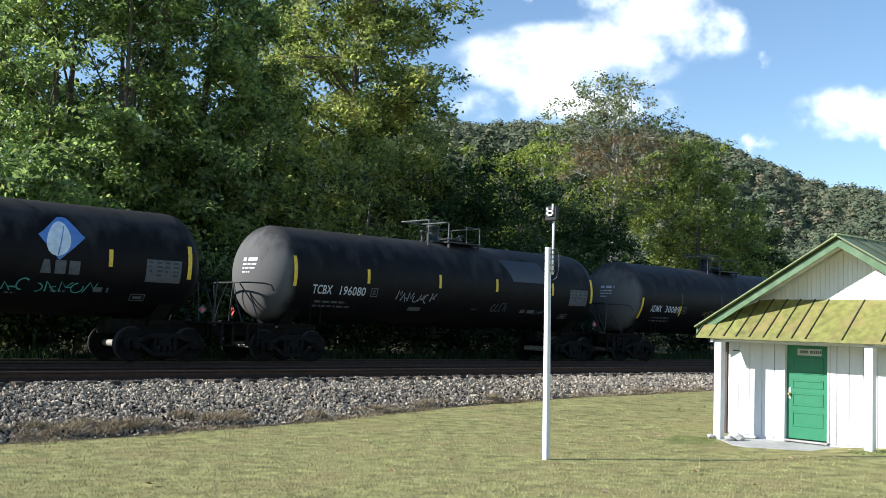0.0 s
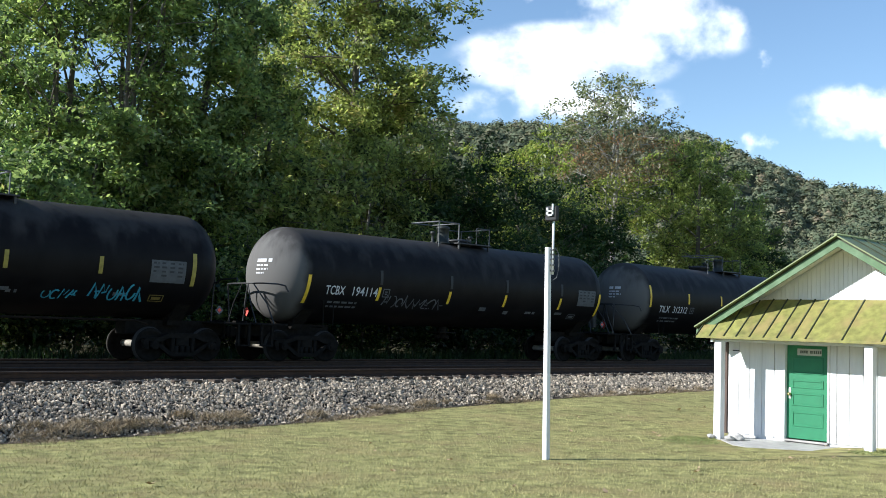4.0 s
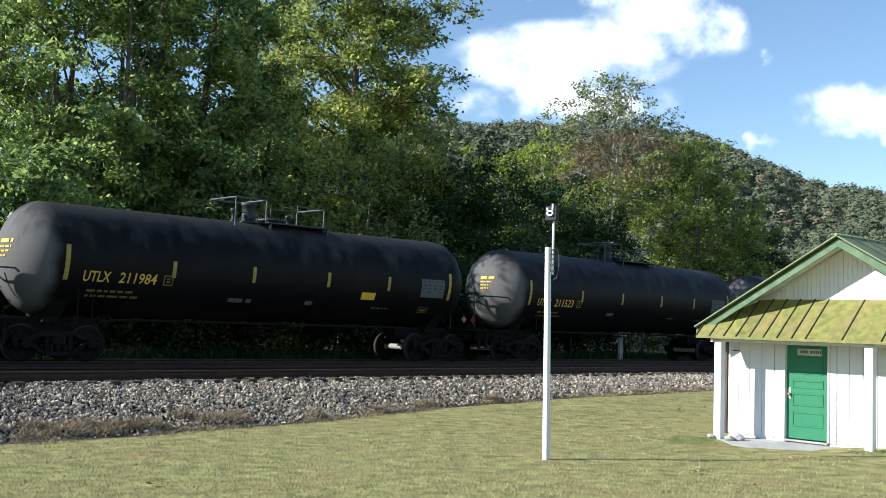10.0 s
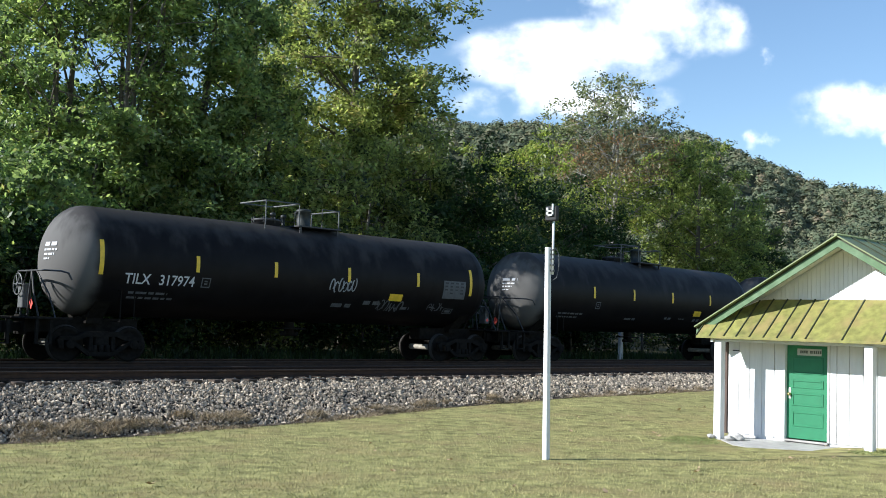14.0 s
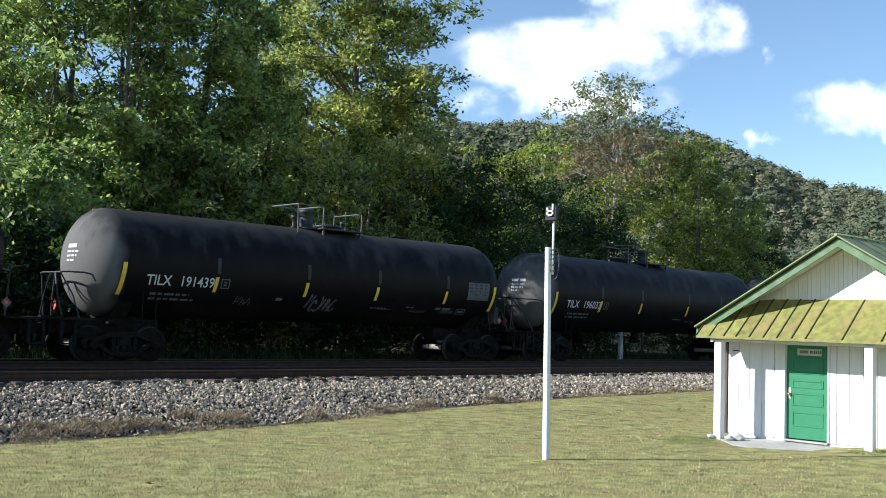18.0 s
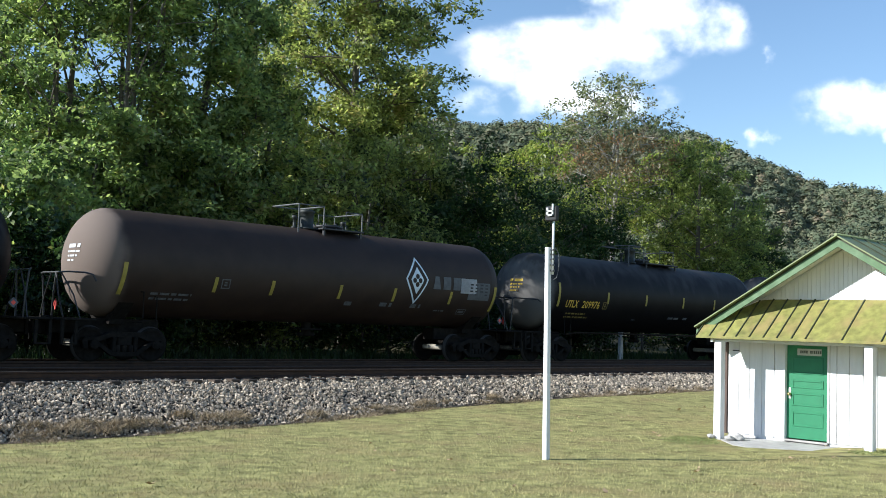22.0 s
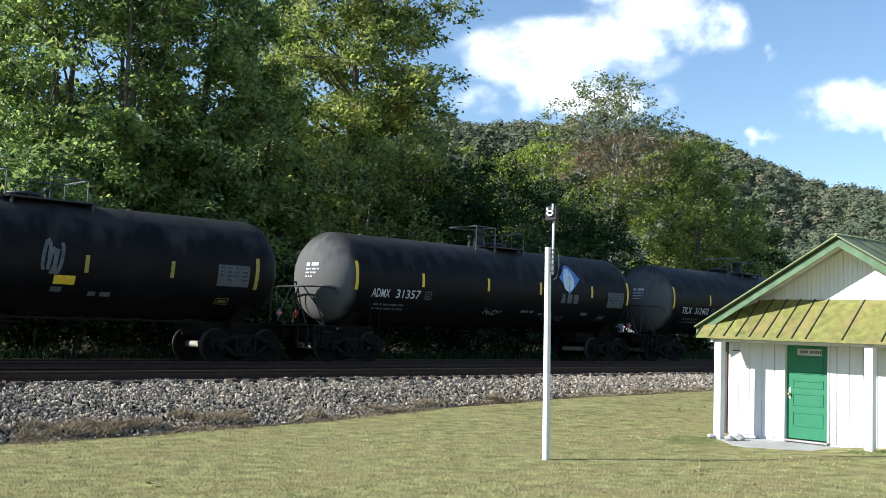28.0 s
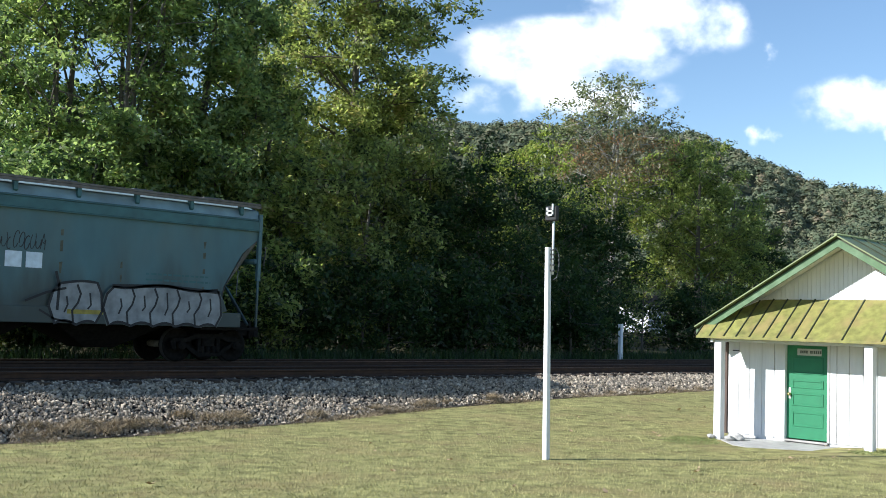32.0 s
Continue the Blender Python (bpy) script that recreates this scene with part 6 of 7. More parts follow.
def hopper_car(x0):
    car = thing("hopper_car", "weathered blue-green covered hopper car with silver graffiti", "hopper car", "train of tank cars", at=(x0, FAR_Y, RAIL_Z))
    hw, e, low = 1.52, 7.72, 3.5
    # body: upright sides whose ends slope in, funnel-shaped ends
    bm = bmesh.new()
    ring = [(-e, 4.05), (-e, low), (-7.2, 3.05), (-6.65, 2.1), (-6.45, 1.4), (-6.3, 0.98), (6.3, 0.98), (6.45, 1.4), (6.65, 2.1), (7.2, 3.05), (e, low), (e, 4.05)]
    prism(bm, ring, -hw, hw, "y")
    part("body", bm, HOPPER, car)
    bm = bmesh.new()
    prism(bm, [(-hw - 0.02, 4.055), (-hw + 0.13, 4.3), (-0.6, 4.5), (0.6, 4.5), (hw - 0.13, 4.3), (hw + 0.02, 4.055)], -e, e, "x")
    part("roof", bm, HOPPER_ROOF, car)
    for s in (-1, 1):
        part("top_chord", box(bmesh.new(), -e, s * (hw + 0.035) - 0.03, 3.74, e, s * (hw + 0.035) + 0.03, 4.0, 0.01), HOPPER_TRIM, car, "teal stiffening band")
        part("drip_edge", box(bmesh.new(), -e, s * (hw + 0.05) - 0.045, 3.71, e, s * (hw + 0.05) + 0.045, 3.736), HOPPER_TRIM, car)
        part("drip_edge", box(bmesh.new(), -e, s * (hw + 0.05) - 0.045, 4.004, e, s * (hw + 0.05) + 0.045, 4.03), HOPPER_TRIM, car)
        part("side_sill", box(bmesh.new(), -7.2, s * (hw + 0.03) - 0.04, 0.98, 7.2, s * (hw + 0.03) + 0.04, 1.38, 0.012), HOPPER, car)
    # running boards on brackets over both eaves
    for y in (-1.3, 1.3):
        wk = part("roof_walk", box(bmesh.new(), -e - 0.02, y - 0.26, 4.44, e + 0.02, y + 0.26, 4.5, 0.008), WALKWAY, car, "weathered steel running board")
        part("walk_edge", box(bmesh.new(), -e, y - 0.29, 4.36, e, y - 0.262, 4.43), WALKWAY, wk)
        for x in np.linspace(-e + 0.6, e - 0.6, 10):
            bm = bmesh.new()
            s = -1 if y < 0 else 1
            prism(bm, [(y + s * 0.05, 4.44), (y + s * 0.25, 4.44), (y + s * 0.25, 4.16), (y + s * 0.2, 4.12)], x - 0.05, x + 0.05, "x")
            part("bracket", bm, HOPPER_TRIM, wk)
        for x in np.linspace(-e + 1.5, e - 1.5, 7):
            part("grip", box(bmesh.new(), x - 0.3, y - 0.2, 4.503, x + 0.25, y + 0.1, 4.53, 0.005), GREYPIPE, wk)
    for x in np.linspace(-6.4, 6.4, 8):
        part("hatch", box(bmesh.new(), x - 0.75, -0.3, 4.503, x + 0.75, 0.3, 4.56, 0.015), HOPPER, car)
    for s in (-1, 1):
        # only the sunward end takes the pale paint, the rear keeps the blue-green
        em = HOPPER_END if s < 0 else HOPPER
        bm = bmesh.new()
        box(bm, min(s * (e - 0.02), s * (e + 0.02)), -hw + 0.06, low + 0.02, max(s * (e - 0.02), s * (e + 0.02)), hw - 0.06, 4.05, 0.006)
        part("end_sheet", bm, em, car, "rust-streaked end sheet, painted pale where it faces the sun")
        bm = bmesh.new()
        prism(bm, [(-hw - 0.02, 4.054), (-hw + 0.13, 4.31), (-0.6, 4.51), (0.6, 4.51), (hw - 0.13, 4.31), (hw + 0.02, 4.054)], s * (e + 0.002), s * (e + 0.03), "x")
        part("roof_end", bm, em, car)
        part("end_ledge", box(bmesh.new(), min(s * (e + 0.022), s * (e + 0.07)), -hw, low - 0.02, max(s * (e + 0.022), s * (e + 0.07)), hw, low + 0.05), HOPPER_SLOPE, car)
        # the steep funnel: a tapering slope between two corner sheets
        bm = bmesh.new()
        a = [(s * (e + 0.015), -hw, low), (s * (e + 0.015), hw, low), (s * 6.31, 0.7, 1.0), (s * 6.31, -0.7, 1.0)]
        bm.faces.new([bm.verts.new(p) for p in a])
        bmesh.ops.solidify(bm, geom=bm.faces[:], thickness=0.015)
        bmesh.ops.recalc_face_normals(bm, faces=bm.faces)
        part("slope_sheet", bm, HOPPER_SLOPE, car, "dusty grey-brown slope sheet")
        for q in (-1, 1):
            bm = bmesh.new()
            bm.faces.new([bm.verts.new(p) for p in ((s * (e + 0.012), q * hw, low), (s * 6.32, q * 0.7, 1.0), (s * 6.34, q * (hw + 0.005), 1.0), (s * 6.48, q * (hw + 0.005), 1.4), (s * 6.68, q * (hw + 0.005), 2.1), (s * 7.23, q * (hw + 0.005), 3.05))])
            bmesh.ops.triangulate(bm, faces=bm.faces[:])
            bmesh.ops.solidify(bm, geom=bm.faces[:], thickness=0.012)
            bmesh.ops.recalc_face_normals(bm, faces=bm.faces)
            part("corner_sheet", bm, HOPPER_SLOPE, car)
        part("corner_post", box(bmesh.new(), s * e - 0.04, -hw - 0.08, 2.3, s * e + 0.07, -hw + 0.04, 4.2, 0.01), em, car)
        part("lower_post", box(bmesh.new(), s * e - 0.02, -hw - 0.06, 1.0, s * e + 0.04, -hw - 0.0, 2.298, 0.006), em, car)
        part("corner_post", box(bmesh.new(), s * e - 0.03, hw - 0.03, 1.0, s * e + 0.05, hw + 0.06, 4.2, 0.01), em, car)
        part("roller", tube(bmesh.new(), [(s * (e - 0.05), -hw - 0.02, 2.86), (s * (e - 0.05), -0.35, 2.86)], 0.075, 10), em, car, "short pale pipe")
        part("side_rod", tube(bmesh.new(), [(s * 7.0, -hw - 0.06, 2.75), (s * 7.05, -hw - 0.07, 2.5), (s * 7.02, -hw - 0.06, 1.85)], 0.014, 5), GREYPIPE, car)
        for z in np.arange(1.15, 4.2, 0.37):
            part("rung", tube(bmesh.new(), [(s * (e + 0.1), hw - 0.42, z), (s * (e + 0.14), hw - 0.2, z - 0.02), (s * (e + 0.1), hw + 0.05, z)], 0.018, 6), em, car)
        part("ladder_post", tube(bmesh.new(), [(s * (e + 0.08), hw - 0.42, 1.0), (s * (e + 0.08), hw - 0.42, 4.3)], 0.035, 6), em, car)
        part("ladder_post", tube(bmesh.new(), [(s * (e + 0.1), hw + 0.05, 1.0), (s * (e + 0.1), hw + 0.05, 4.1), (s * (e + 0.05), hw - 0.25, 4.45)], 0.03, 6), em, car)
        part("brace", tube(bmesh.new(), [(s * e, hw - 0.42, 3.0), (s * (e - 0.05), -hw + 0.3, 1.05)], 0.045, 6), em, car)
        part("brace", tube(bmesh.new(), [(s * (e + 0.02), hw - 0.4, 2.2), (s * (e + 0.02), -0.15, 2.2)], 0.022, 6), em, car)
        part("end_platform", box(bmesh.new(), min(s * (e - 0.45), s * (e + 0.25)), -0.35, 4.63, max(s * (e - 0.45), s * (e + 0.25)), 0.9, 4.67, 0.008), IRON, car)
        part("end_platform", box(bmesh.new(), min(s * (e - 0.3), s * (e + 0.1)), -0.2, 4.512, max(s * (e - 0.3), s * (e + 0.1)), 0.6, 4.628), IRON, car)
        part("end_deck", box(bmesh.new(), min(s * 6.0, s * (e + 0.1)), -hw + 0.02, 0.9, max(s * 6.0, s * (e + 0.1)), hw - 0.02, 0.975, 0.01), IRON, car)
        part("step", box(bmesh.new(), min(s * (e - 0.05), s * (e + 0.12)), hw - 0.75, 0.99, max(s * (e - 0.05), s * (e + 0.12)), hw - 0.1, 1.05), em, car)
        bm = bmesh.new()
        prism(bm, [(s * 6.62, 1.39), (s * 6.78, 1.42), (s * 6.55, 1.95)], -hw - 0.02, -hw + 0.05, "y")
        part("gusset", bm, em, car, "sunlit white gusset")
        for kind, x in (("sill", s * 6.6), ("coupler", s * 7.9)):
            me = shared(kind)
            ob = part(me.name.split(".")[0], me, None, car)
            ob.location.x = x
            ob.rotation_euler.z = 0 if s < 0 else math.pi
        bol = part("truck", shared("bolster"), None, car)
        bol.location.x = s * TRUCK_X
        for y in (-0.98, 0.98):
            part("side_frame", shared("side_frame"), None, bol).location.y = y
            part("springs", shared("springs"), None, bol).location.y = y * 1.02
        for a in (-0.86, 0.86):
            w = part("wheelset", shared("wheelset"), None, bol)
            w.location = (a, 0, 0.457)
            WHEELS.append(w)
    part("brake_cylinder", tube(bmesh.new(), [(-7.6, 0.0, 0.72), (-7.2, 0.0, 0.72)], 0.13, 10), HOPPER_END, car)
    for x in (-3.6, 0.0, 3.6):
        bm = bmesh.new()
        u = [bm.verts.new(p) for p in ((x - 1.5, -1.2, 0.978), (x + 1.5, -1.2, 0.978), (x + 1.5, 1.2, 0.978), (x - 1.5, 1.2, 0.978))]
        w = [bm.verts.new(p) for p in ((x - 0.4, -0.5, 0.36), (x + 0.4, -0.5, 0.36), (x + 0.4, 0.5, 0.36), (x - 0.4, 0.5, 0.36))]
        bm.faces.new(u[::-1]), bm.faces.new(w)
        for i in range(4):
            bm.faces.new((u[i], u[(i + 1) % 4], w[(i + 1) % 4], w[i]))
        bmesh.ops.recalc_face_normals(bm, faces=bm.faces)
        part("hopper_chute", bm, IRON, car)

    # paint on the near side
    def lay(bm, name, m, x, z, off, label="", parent=car):
        me = as_mesh(bm, name, m)
        for v in me.vertices:
            v.co = (x + v.co.x, -hw - off, z + v.co.y)
        return part(name, me, None, parent, label)

    def patch(pts, name, m, x, z, off, label=""):
        bm = bmesh.new()
        bm.faces.new([bm.verts.new((*p, 0)) for p in pts])
        return lay(bm, name, m, x, z, off, label)

    patch(((-0.62, 0.08), (-0.5, 0.28), (0, 0.78), (0.5, 0.28), (0.62, 0.08), (0.5, -0.12), (0.06, -0.55), (0.06, -0.72), (-0.06, -0.72), (-0.06, -0.55), (-0.5, -0.12)), "emblem", LOGO_PALE, -0.6, 2.68, 0.006, "pale lozenge emblem")
    patch(((-0.03, -0.6), (0.02, -0.6), (0.02, 0.35), (-0.01, 0.35)), "emblem_vein", HOPPER_TRIM, -0.6, 2.68, 0.01)
    for k, u in enumerate((0, 0.5, 1.0)):
        t = 0.12 if k == 0 else 0
        patch(((u, 0), (u + 0.4, 0), (u + 0.4 - t, 0.38), (u + t, 0.38)), "owner_block", LOGO_PALE, 0.14, 2.3, 0.006)
    me = text_mesh("UELX", 0.25)
    wide = max(v.co.x for v in me.vertices)
    for v in me.vertices:
        v.co.x *= 0.95 / wide
    lay(me, "reporting_mark", SPRAY_BLACK, -6.3, 2.48, 0.006, "painted reporting mark")
    rng = random.Random(12)
    lay(bars(bmesh.new(), 1, 0, 0, 0.95, 0.2, 0.05, random.Random(2)), "road_number", HOPPER_TRIM, -6.3, 2.1, 0.006)
    # faded angular piece: grey-green fills behind broken black outlines
    for x0g, n, m in ((-4.75, 5, SPRAY_FADED), (-2.3, 5, SPRAY_FADED)):
        for k in range(n):
            u, w = x0g + 0.47 * k, 0.42
            j = [rng.uniform(-0.07, 0.07) for _ in range(8)]
            out = [(u + j[0], 1.02 + j[1]), (u + w + j[2], 1.05 + j[3]), (u + w + 0.1 + j[4], 1.95 + j[5]), (u + 0.12 + j[6], 1.98 + j[7])]
            patch(out, "graffiti", m, 0, 0, 0.075 if k % 2 else 0.078, "faded grey sprayed piece")
            ln = bmesh.new()
            if x0g < -3:
                stroke(ln, [(p + (w - 2 * (p - u) if k % 2 else 0), q + 2 * j[(k + i) % 8]) for i, (p, q) in enumerate((out[0], out[3], (u + w * 0.6, 1.7), (u + w * 0.3, 1.5), (u + w, 1.5), out[1])[k % 3:])], 0.04)
                stroke(ln, [(u - 0.1 + j[3], 1.6), (u + 0.15, 1.85 + j[4]), (u + 0.5, 1.8 + j[5])], 0.035)
                stroke(ln, [(u + 0.1, 1.3), (u + 0.25, 1.12 + j[4]), (u + 0.4, 1.3 + j[5])], 0.045)
            else:
                stroke(ln, [out[0], out[3], (u + w * 0.9, 1.93 + j[1])], 0.025)
                stroke(ln, [(u + 0.3, 1.1), (u + 0.36 + j[2], 1.7)], 0.02)
            lay(ln, "graffiti", SPRAY_BLACK, 0, 0, 0.083 + 0.001 * k)
    # silver piece: fat rounded shapes with one black outline and short inner strokes
    for x0g, w, n in ((1.85, 1.2, 2), (3.25, 3.25, 5)):
        cut = [x0g + w * k / n for k in range(n + 1)]
        top = [(u, 1.98 + 0.06 * math.sin(3 * u)) for u in np.linspace(x0g + 0.15, x0g + w - 0.1, 12)]
        bottom = [(u, 0.95 + 0.1 * abs(math.sin((u - x0g) / w * n * math.pi))) for u in np.linspace(x0g + w - 0.1, x0g + 0.05, 26)]
        out = [(x0g - 0.12, 1.4), (x0g - 0.03, 1.75)] + top + [(x0g + w + 0.02, 1.75), (x0g + w + 0.06, 1.3)] + bottom
        mid = x0g + w / 2
        for grow, m, off in ((1.06, SPRAY_FADED, 0.073), (1.0, SPRAY_SILVER, 0.076)):
            patch([(mid + (p - mid) * (1 + (grow - 1) * 0.5), 1.5 + (q - 1.5) * grow) for p, q in out], "graffiti", m, 0, 0, off, "silver rounded graffiti with black outline")
        ln = bmesh.new()
        stroke(ln, out + out[:1], 0.065)
        for k in range(1, n):
            u = cut[k]
            stroke(ln, [(u - 0.08, 1.0), (u - 0.12, 1.3), (u + 0.02, 1.5), (u + 0.08, 1.72), (u - 0.02, 1.95)], 0.055)
        for k in range(n):
            u = (cut[k] + cut[k + 1]) / 2
            stroke(ln, [(u - 0.02, 1.25 + 0.1 * (k % 2)), (u + 0.06, 1.45), (u + 0.02, 1.65 + 0.1 * (k % 3))], 0.045)
        if n == 2:
            stroke(ln, [(x0g - 0.7, 1.5), (x0g - 0.2, 1.72), (x0g + 0.3, 1.85)], 0.06)
            stroke(ln, [(x0g + 0.02, 2.25), (x0g + 0.12, 1.9), (x0g + 0.1, 1.3)], 0.07)
            stroke(ln, [(x0g - 0.35, 1.3), (x0g + 0.05, 1.08), (x0g + 0.5, 1.0)], 0.05)
        else:
            stroke(ln, [(x0g + 0.1, 1.96), (x0g + w * 0.5, 2.02), (x0g + w, 1.92)], 0.09)
        lay(ln, "graffiti", SPRAY_BLACK, 0, 0, 0.08)
    lay(scrawl(bmesh.new(), 1.5, 0.4, 11, 0.022, rng), "graffiti", SPRAY_BLACK, 0.1, 2.74, 0.006)
    lay(bars(bmesh.new(), 2, 0, 0, 2.2, 0.05, 0.1, rng), "scuff", HOPPER_TRIM, 4.3, 2.3, 0.006)
    for x, m in ((-6.9, YELLOW_DIM), (-3.8, YELLOW_DIM), (-1.2, YELLOW_DIM), (2.2, YELLOW_DIM)):
        patch(((0, 0), (0.95, 0), (0.95, 0.11), (0, 0.11)), "reflector_strip", m, x, 1.22, 0.0765)
    # rust runs and black scars
    for x, z1, m in ((-2.95, 3.6, RUSTY), (-2.85, 3.5, RUSTY), (-4.2, 2.3, SPRAY_BLACK), (-4.75, 2.3, SPRAY_BLACK), (-2.4, 2.25, SPRAY_BLACK), (2.0, 3.3, RUSTY), (-7.0, 2.9, RUSTY), (3.6, 2.6, RUSTY), (6.0, 3.3, RUSTY), (-3.4, 2.2, SPRAY_BLACK)):
        bm = bmesh.new()
        z = z1
        while z > z1 - 1.3:
            h = rng.uniform(0.06, 0.3)
            a, b = rng.uniform(0.015, 0.06), rng.uniform(0.01, 0.04)
            bm.faces.new([bm.verts.new(p) for p in ((-b, z - h, 0), (b, z - h, 0), (a, z, 0), (-a, z - 0.02, 0))])
            z -= h + rng.uniform(0.02, 0.35)
        lay(bm, "rust_run", m, x, 0, 0.006)
    patch(((-0.12, -0.35), (0.13, -0.38), (0.16, 0.3), (-0.1, 0.35)), "scuff", RUSTY, -2.92, 2.3, 0.005)
    for x in (-4.75, -3.55, -3.2):
        patch(((-0.16, 0), (0.18, -0.03), (0.12, 0.1), (-0.1, 0.09)), "scuff", SPRAY_BLACK, x, 2.4, 0.0065)
    return car


W, GR, CY, TE, OC = SPRAY_WHITE, SPRAY_GREY, SPRAY_CYAN, SPRAY_TEAL, SPRAY_GOLD
CARS = [  # place at 0 s, paint, mark, spare, what sets the car apart
    (7.5, "W", "", 0, {"leaf": 1, "spray": ((-1.5, 1.55, 3.2, 0.6, TE, 6), (2.0, 1.75, 2.4, 0.3, TE, 6))}),
    (24.81, "W", "TCBX  196080", 0, {"patch": 1, "spray": ((-2.9, 1.95, 1.7, 0.32, W, 6), (1.6, 1.75, 0.8, 0.35, GR, 4), (3.9, 1.7, 0.9, 0.25, GR, 3))}),
    (41.96, "W", "ADMX  30089", 0, {"leaf": 1, "strips": "low", "yellow": 5.0, "spray": ((-2.4, 1.95, 2.2, 0.3, OC, 8),)}),
    (59.17, "U", "UTLX  211138", 0, {"brakewheel": 1, "spray": ((2.5, 1.6, 0.9, 0.35, CY, 4), (3.7, 1.62, 1.5, 0.45, CY, 5))}),
    (76.43, "W", "TCBX  194114", 0, {"strips": "low", "spray": ((-3.9, 1.75, 2.6, 0.4, GR, 8),)}),
    (93.66, "W", "TILX  312312", 0, {"blots": ((0.0, 1.6, 1.2, 0.2), (2.1, 1.66, 1.0, 0.24), (3.1, 1.58, 0.75, 0.16)), "top": "B", "brakewheel": 1, "spray": ((-1.6, 1.7, 0.9, 0.3, W, 4), (1.2, 2.35, 0.4, 0.6, GR, 3), (4.2, 1.6, 0.9, 0.35, GR, 4))}),
    (110.95, "W", "TILX  199932", 0, {"strips": "low"}),
    (128.21, "W", "ADMX  31175", 0, {"leaf": 1, "spray": ((-3.3, 1.85, 0.8, 0.2, GR, 4), (-2.1, 1.7, 1.3, 0.45, W, 6), (4.0, 1.6, 2.2, 0.4, GR, 8))}),
    (145.4, "U", "UTLX  211984", 0, {"brakewheel": 1, "yellow": 2.85}),
    (162.64, "U", "UTLX  211523", 0, {}),
    (180.1, "W", "TILX  191426", 0, {"blots": ((3.5, 1.66, 0.9, 0.18), (4.2, 1.5, 1.7, 0.14), (1.8, 1.78, 0.8, 0.06), (-0.6, 1.6, 0.7, 0.2)), "end": 7.3, "top": "B", "strips": "mid", "brakewheel": 1, "spray": ((-2.2, 2.0, 1.0, 0.35, W, 4), (4.5, 2.0, 0.8, 0.3, GR, 4), (4.2, 1.6, 1.3, 0.15, GR, 4))}),
    (197.63, "W", "TILX  317974", 0, {"end": 6.4, "top": "B", "brakewheel": 1, "yellow": 2.85, "spray": ((0.4, 2.15, 1.0, 0.4, W, 5), (2.3, 1.62, 1.2, 0.4, GR, 5), (4.6, 1.7, 0.7, 0.3, GR, 4))}),
    (214.9, "W", "", 0, {"top": "B", "brakewheel": 1, "yellow": 2.85}),
    (232.17, "U", "UTLX  209990", 0, {"brakewheel": 1}),
    (249.46, "W", "TILX  191439", 0, {"blots": ((1.9, 1.66, 0.6, 0.06), (3.3, 1.62, 0.7, 0.1), (4.7, 1.62, 0.6, 0.16)), "strips": "low", "spray": ((-3.4, 1.62, 0.6, 0.3, GR, 3), (-0.9, 1.55, 1.1, 0.55, GR, 5))}),
    (266.62, "W", "TILX  196033", 0, {"top": "B", "strips": "low", "brakewheel": 1}),
    (283.75, "W", "TCBX  196222", 0, {"patch": 1, "spray": ((-4.3, 1.55, 1.2, 0.5, GR, 5), (-2.5, 1.7, 1.5, 0.35, W, 7), (1.4, 1.7, 1.5, 0.35, W, 6), (4.0, 1.65, 2.0, 0.35, GR, 7))}),
    (300.89, "brown", "", 0, {"strips": "low"}),
    (317.95, "U", "UTLX  209976", 0, {}),
    (335.01, "U", "UTLX  204289", 0, {"end": 6.95, "strips": "bottom", "brakewheel": 1}),
    (352.05, "U", "UTLX", 0, {"yellow": 4.6}),
    (369.1, "U", "UTLX  204704", 0, {"yellow": 0.7, "spray": ((-4.6, 1.75, 1.3, 0.45, GR, 5), (-2.5, 1.75, 1.0, 0.3, GR, 4), (0.3, 2.2, 0.5, 0.9, GR, 3))}),
    (386.16, "W", "ADMX  31357", 0, {"leaf": 1, "spray": ((-1.0, 1.65, 0.9, 0.25, W, 4), (2.2, 1.55, 1.1, 0.25, GR, 5))}),
    (403.23, "W", "TILX  312402", 0, {"end": 6.7, "top": "B", "spray": ((0.6, 1.85, 0.8, 0.3, GR, 3), (0.4, 1.55, 1.3, 0.2, GR, 4))}),
]
WHEELS, TRAIN = [], []
HOPPER_X = 419.95


def build_train():
    for spec in CARS:
        TRAIN.append(tank_car(spec))
    TRAIN.append(hopper_car(HOPPER_X))


SPEED = ((0, 12.79), (8, 12.76), (14, 12.78), (20, 12.85), (26, 12.95), (32, 13.05))


def run(t):
    """Metres run since the start; the train gathers a little speed."""
    s = 0.0
    for (a, u), (b, w) in zip(SPEED, SPEED[1:]):
        if t <= a:
            break
        e = min(t, b)
        ve = u + (w - u) * (e - a) / (b - a)
        s += (u + ve) / 2 * (e - a)
    return s


def motions():
    for ob, rows in CLOUDS:
        walk(ob, rows)
    times = [2.0 * i for i in range(17)]
    for car in TRAIN:
        x = car.location.x
        walk(car, [(t, pose(x - run(t), FAR_Y, RAIL_Z)) for t in times])
    # wheels roll; those at the same place in their trucks share one set of keys
    first = {}
    for w in WHEELS:
        side = w.location.x > 0
        if side not in first:
            at = w.location.x
            rows = [(k / 30, pose(at, 0, 0.457) @ Matrix.Rotation(-run(k / 30) / 0.457, 4, "Y")) for k in range(961)]
            walk(w, rows)
            first[side] = w
        else:
            w.rotation_mode = "QUATERNION"
            w.animation_data_create()
            src = first[side].animation_data
            w.animation_data.action = src.action
            w.animation_data.action_slot = src.action_slot


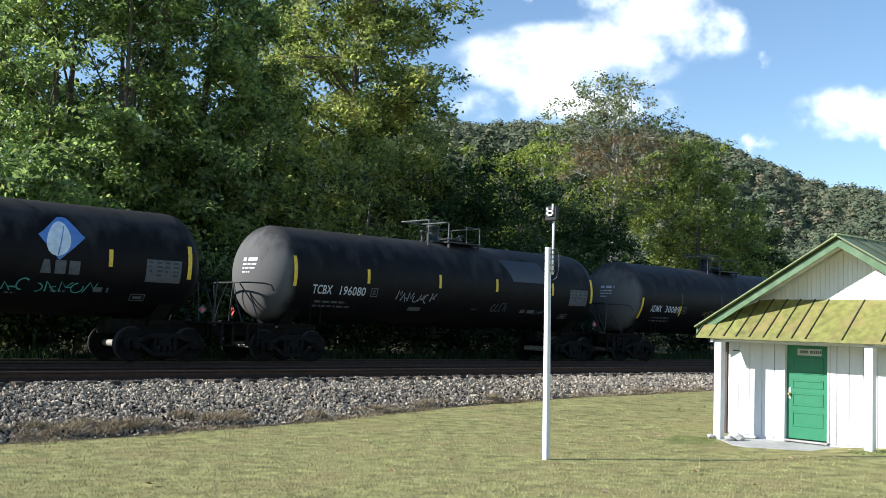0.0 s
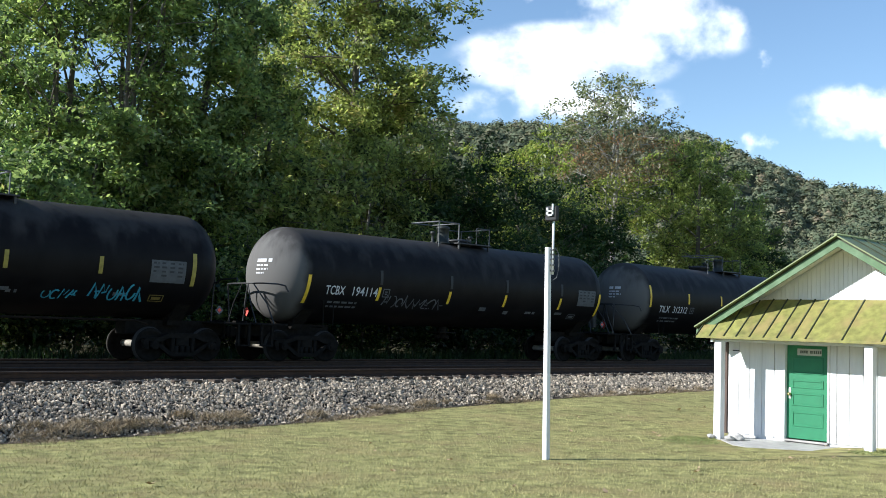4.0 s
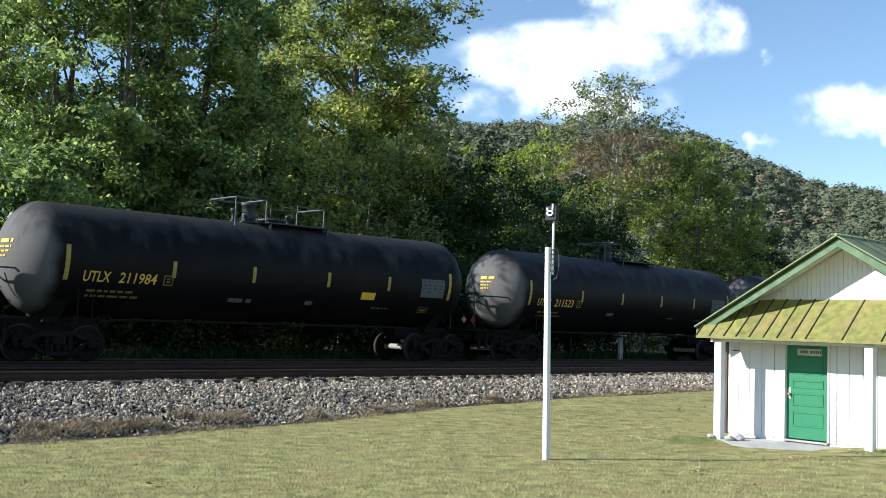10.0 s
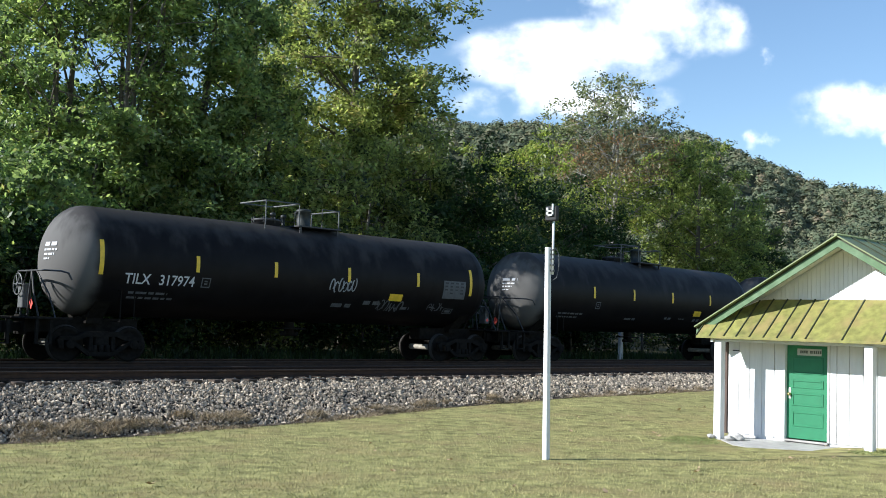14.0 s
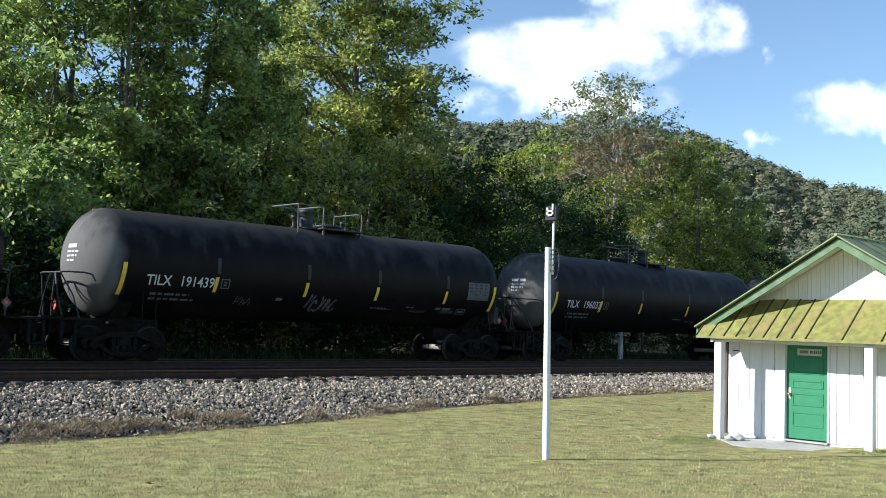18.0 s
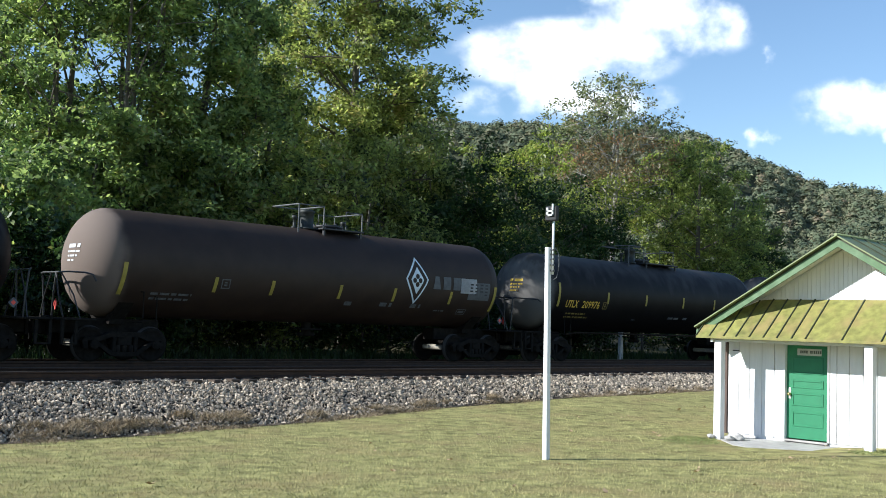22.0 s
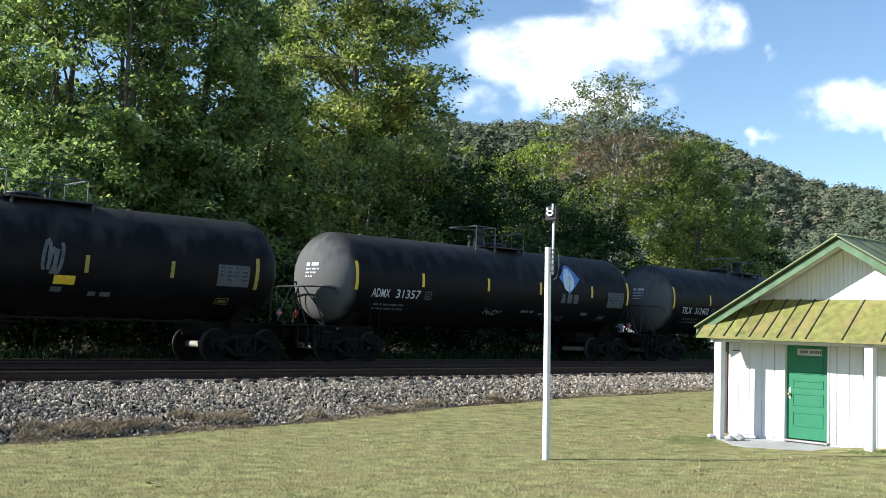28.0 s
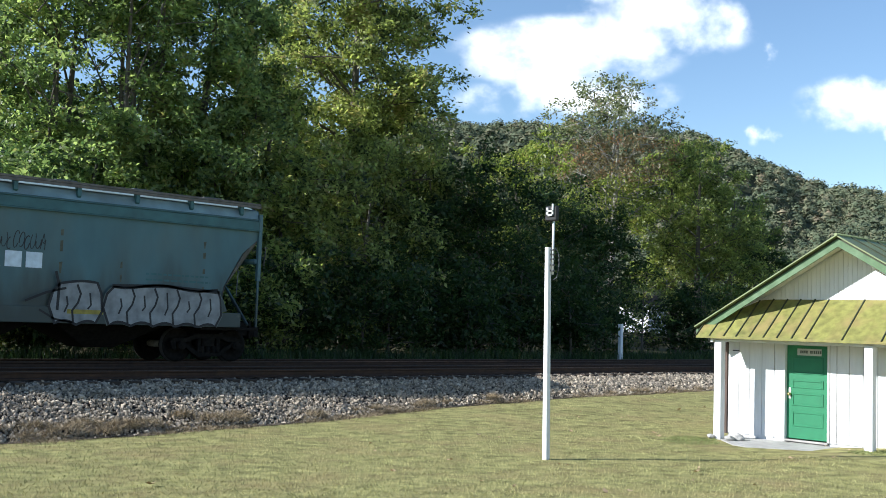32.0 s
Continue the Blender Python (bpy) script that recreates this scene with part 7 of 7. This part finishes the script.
build_ground()
build_hill()
build_clouds()
build_woods()
build_shed()
build_post()
build_far_side()
build_train()
build_grass()
build_ballast()
build_track(FAR_Y, "far_track", "railway track with dark ties that carries the train")
build_track(NEAR_Y, "near_track", "empty railway track with rusty rails and dark ties")
motions()
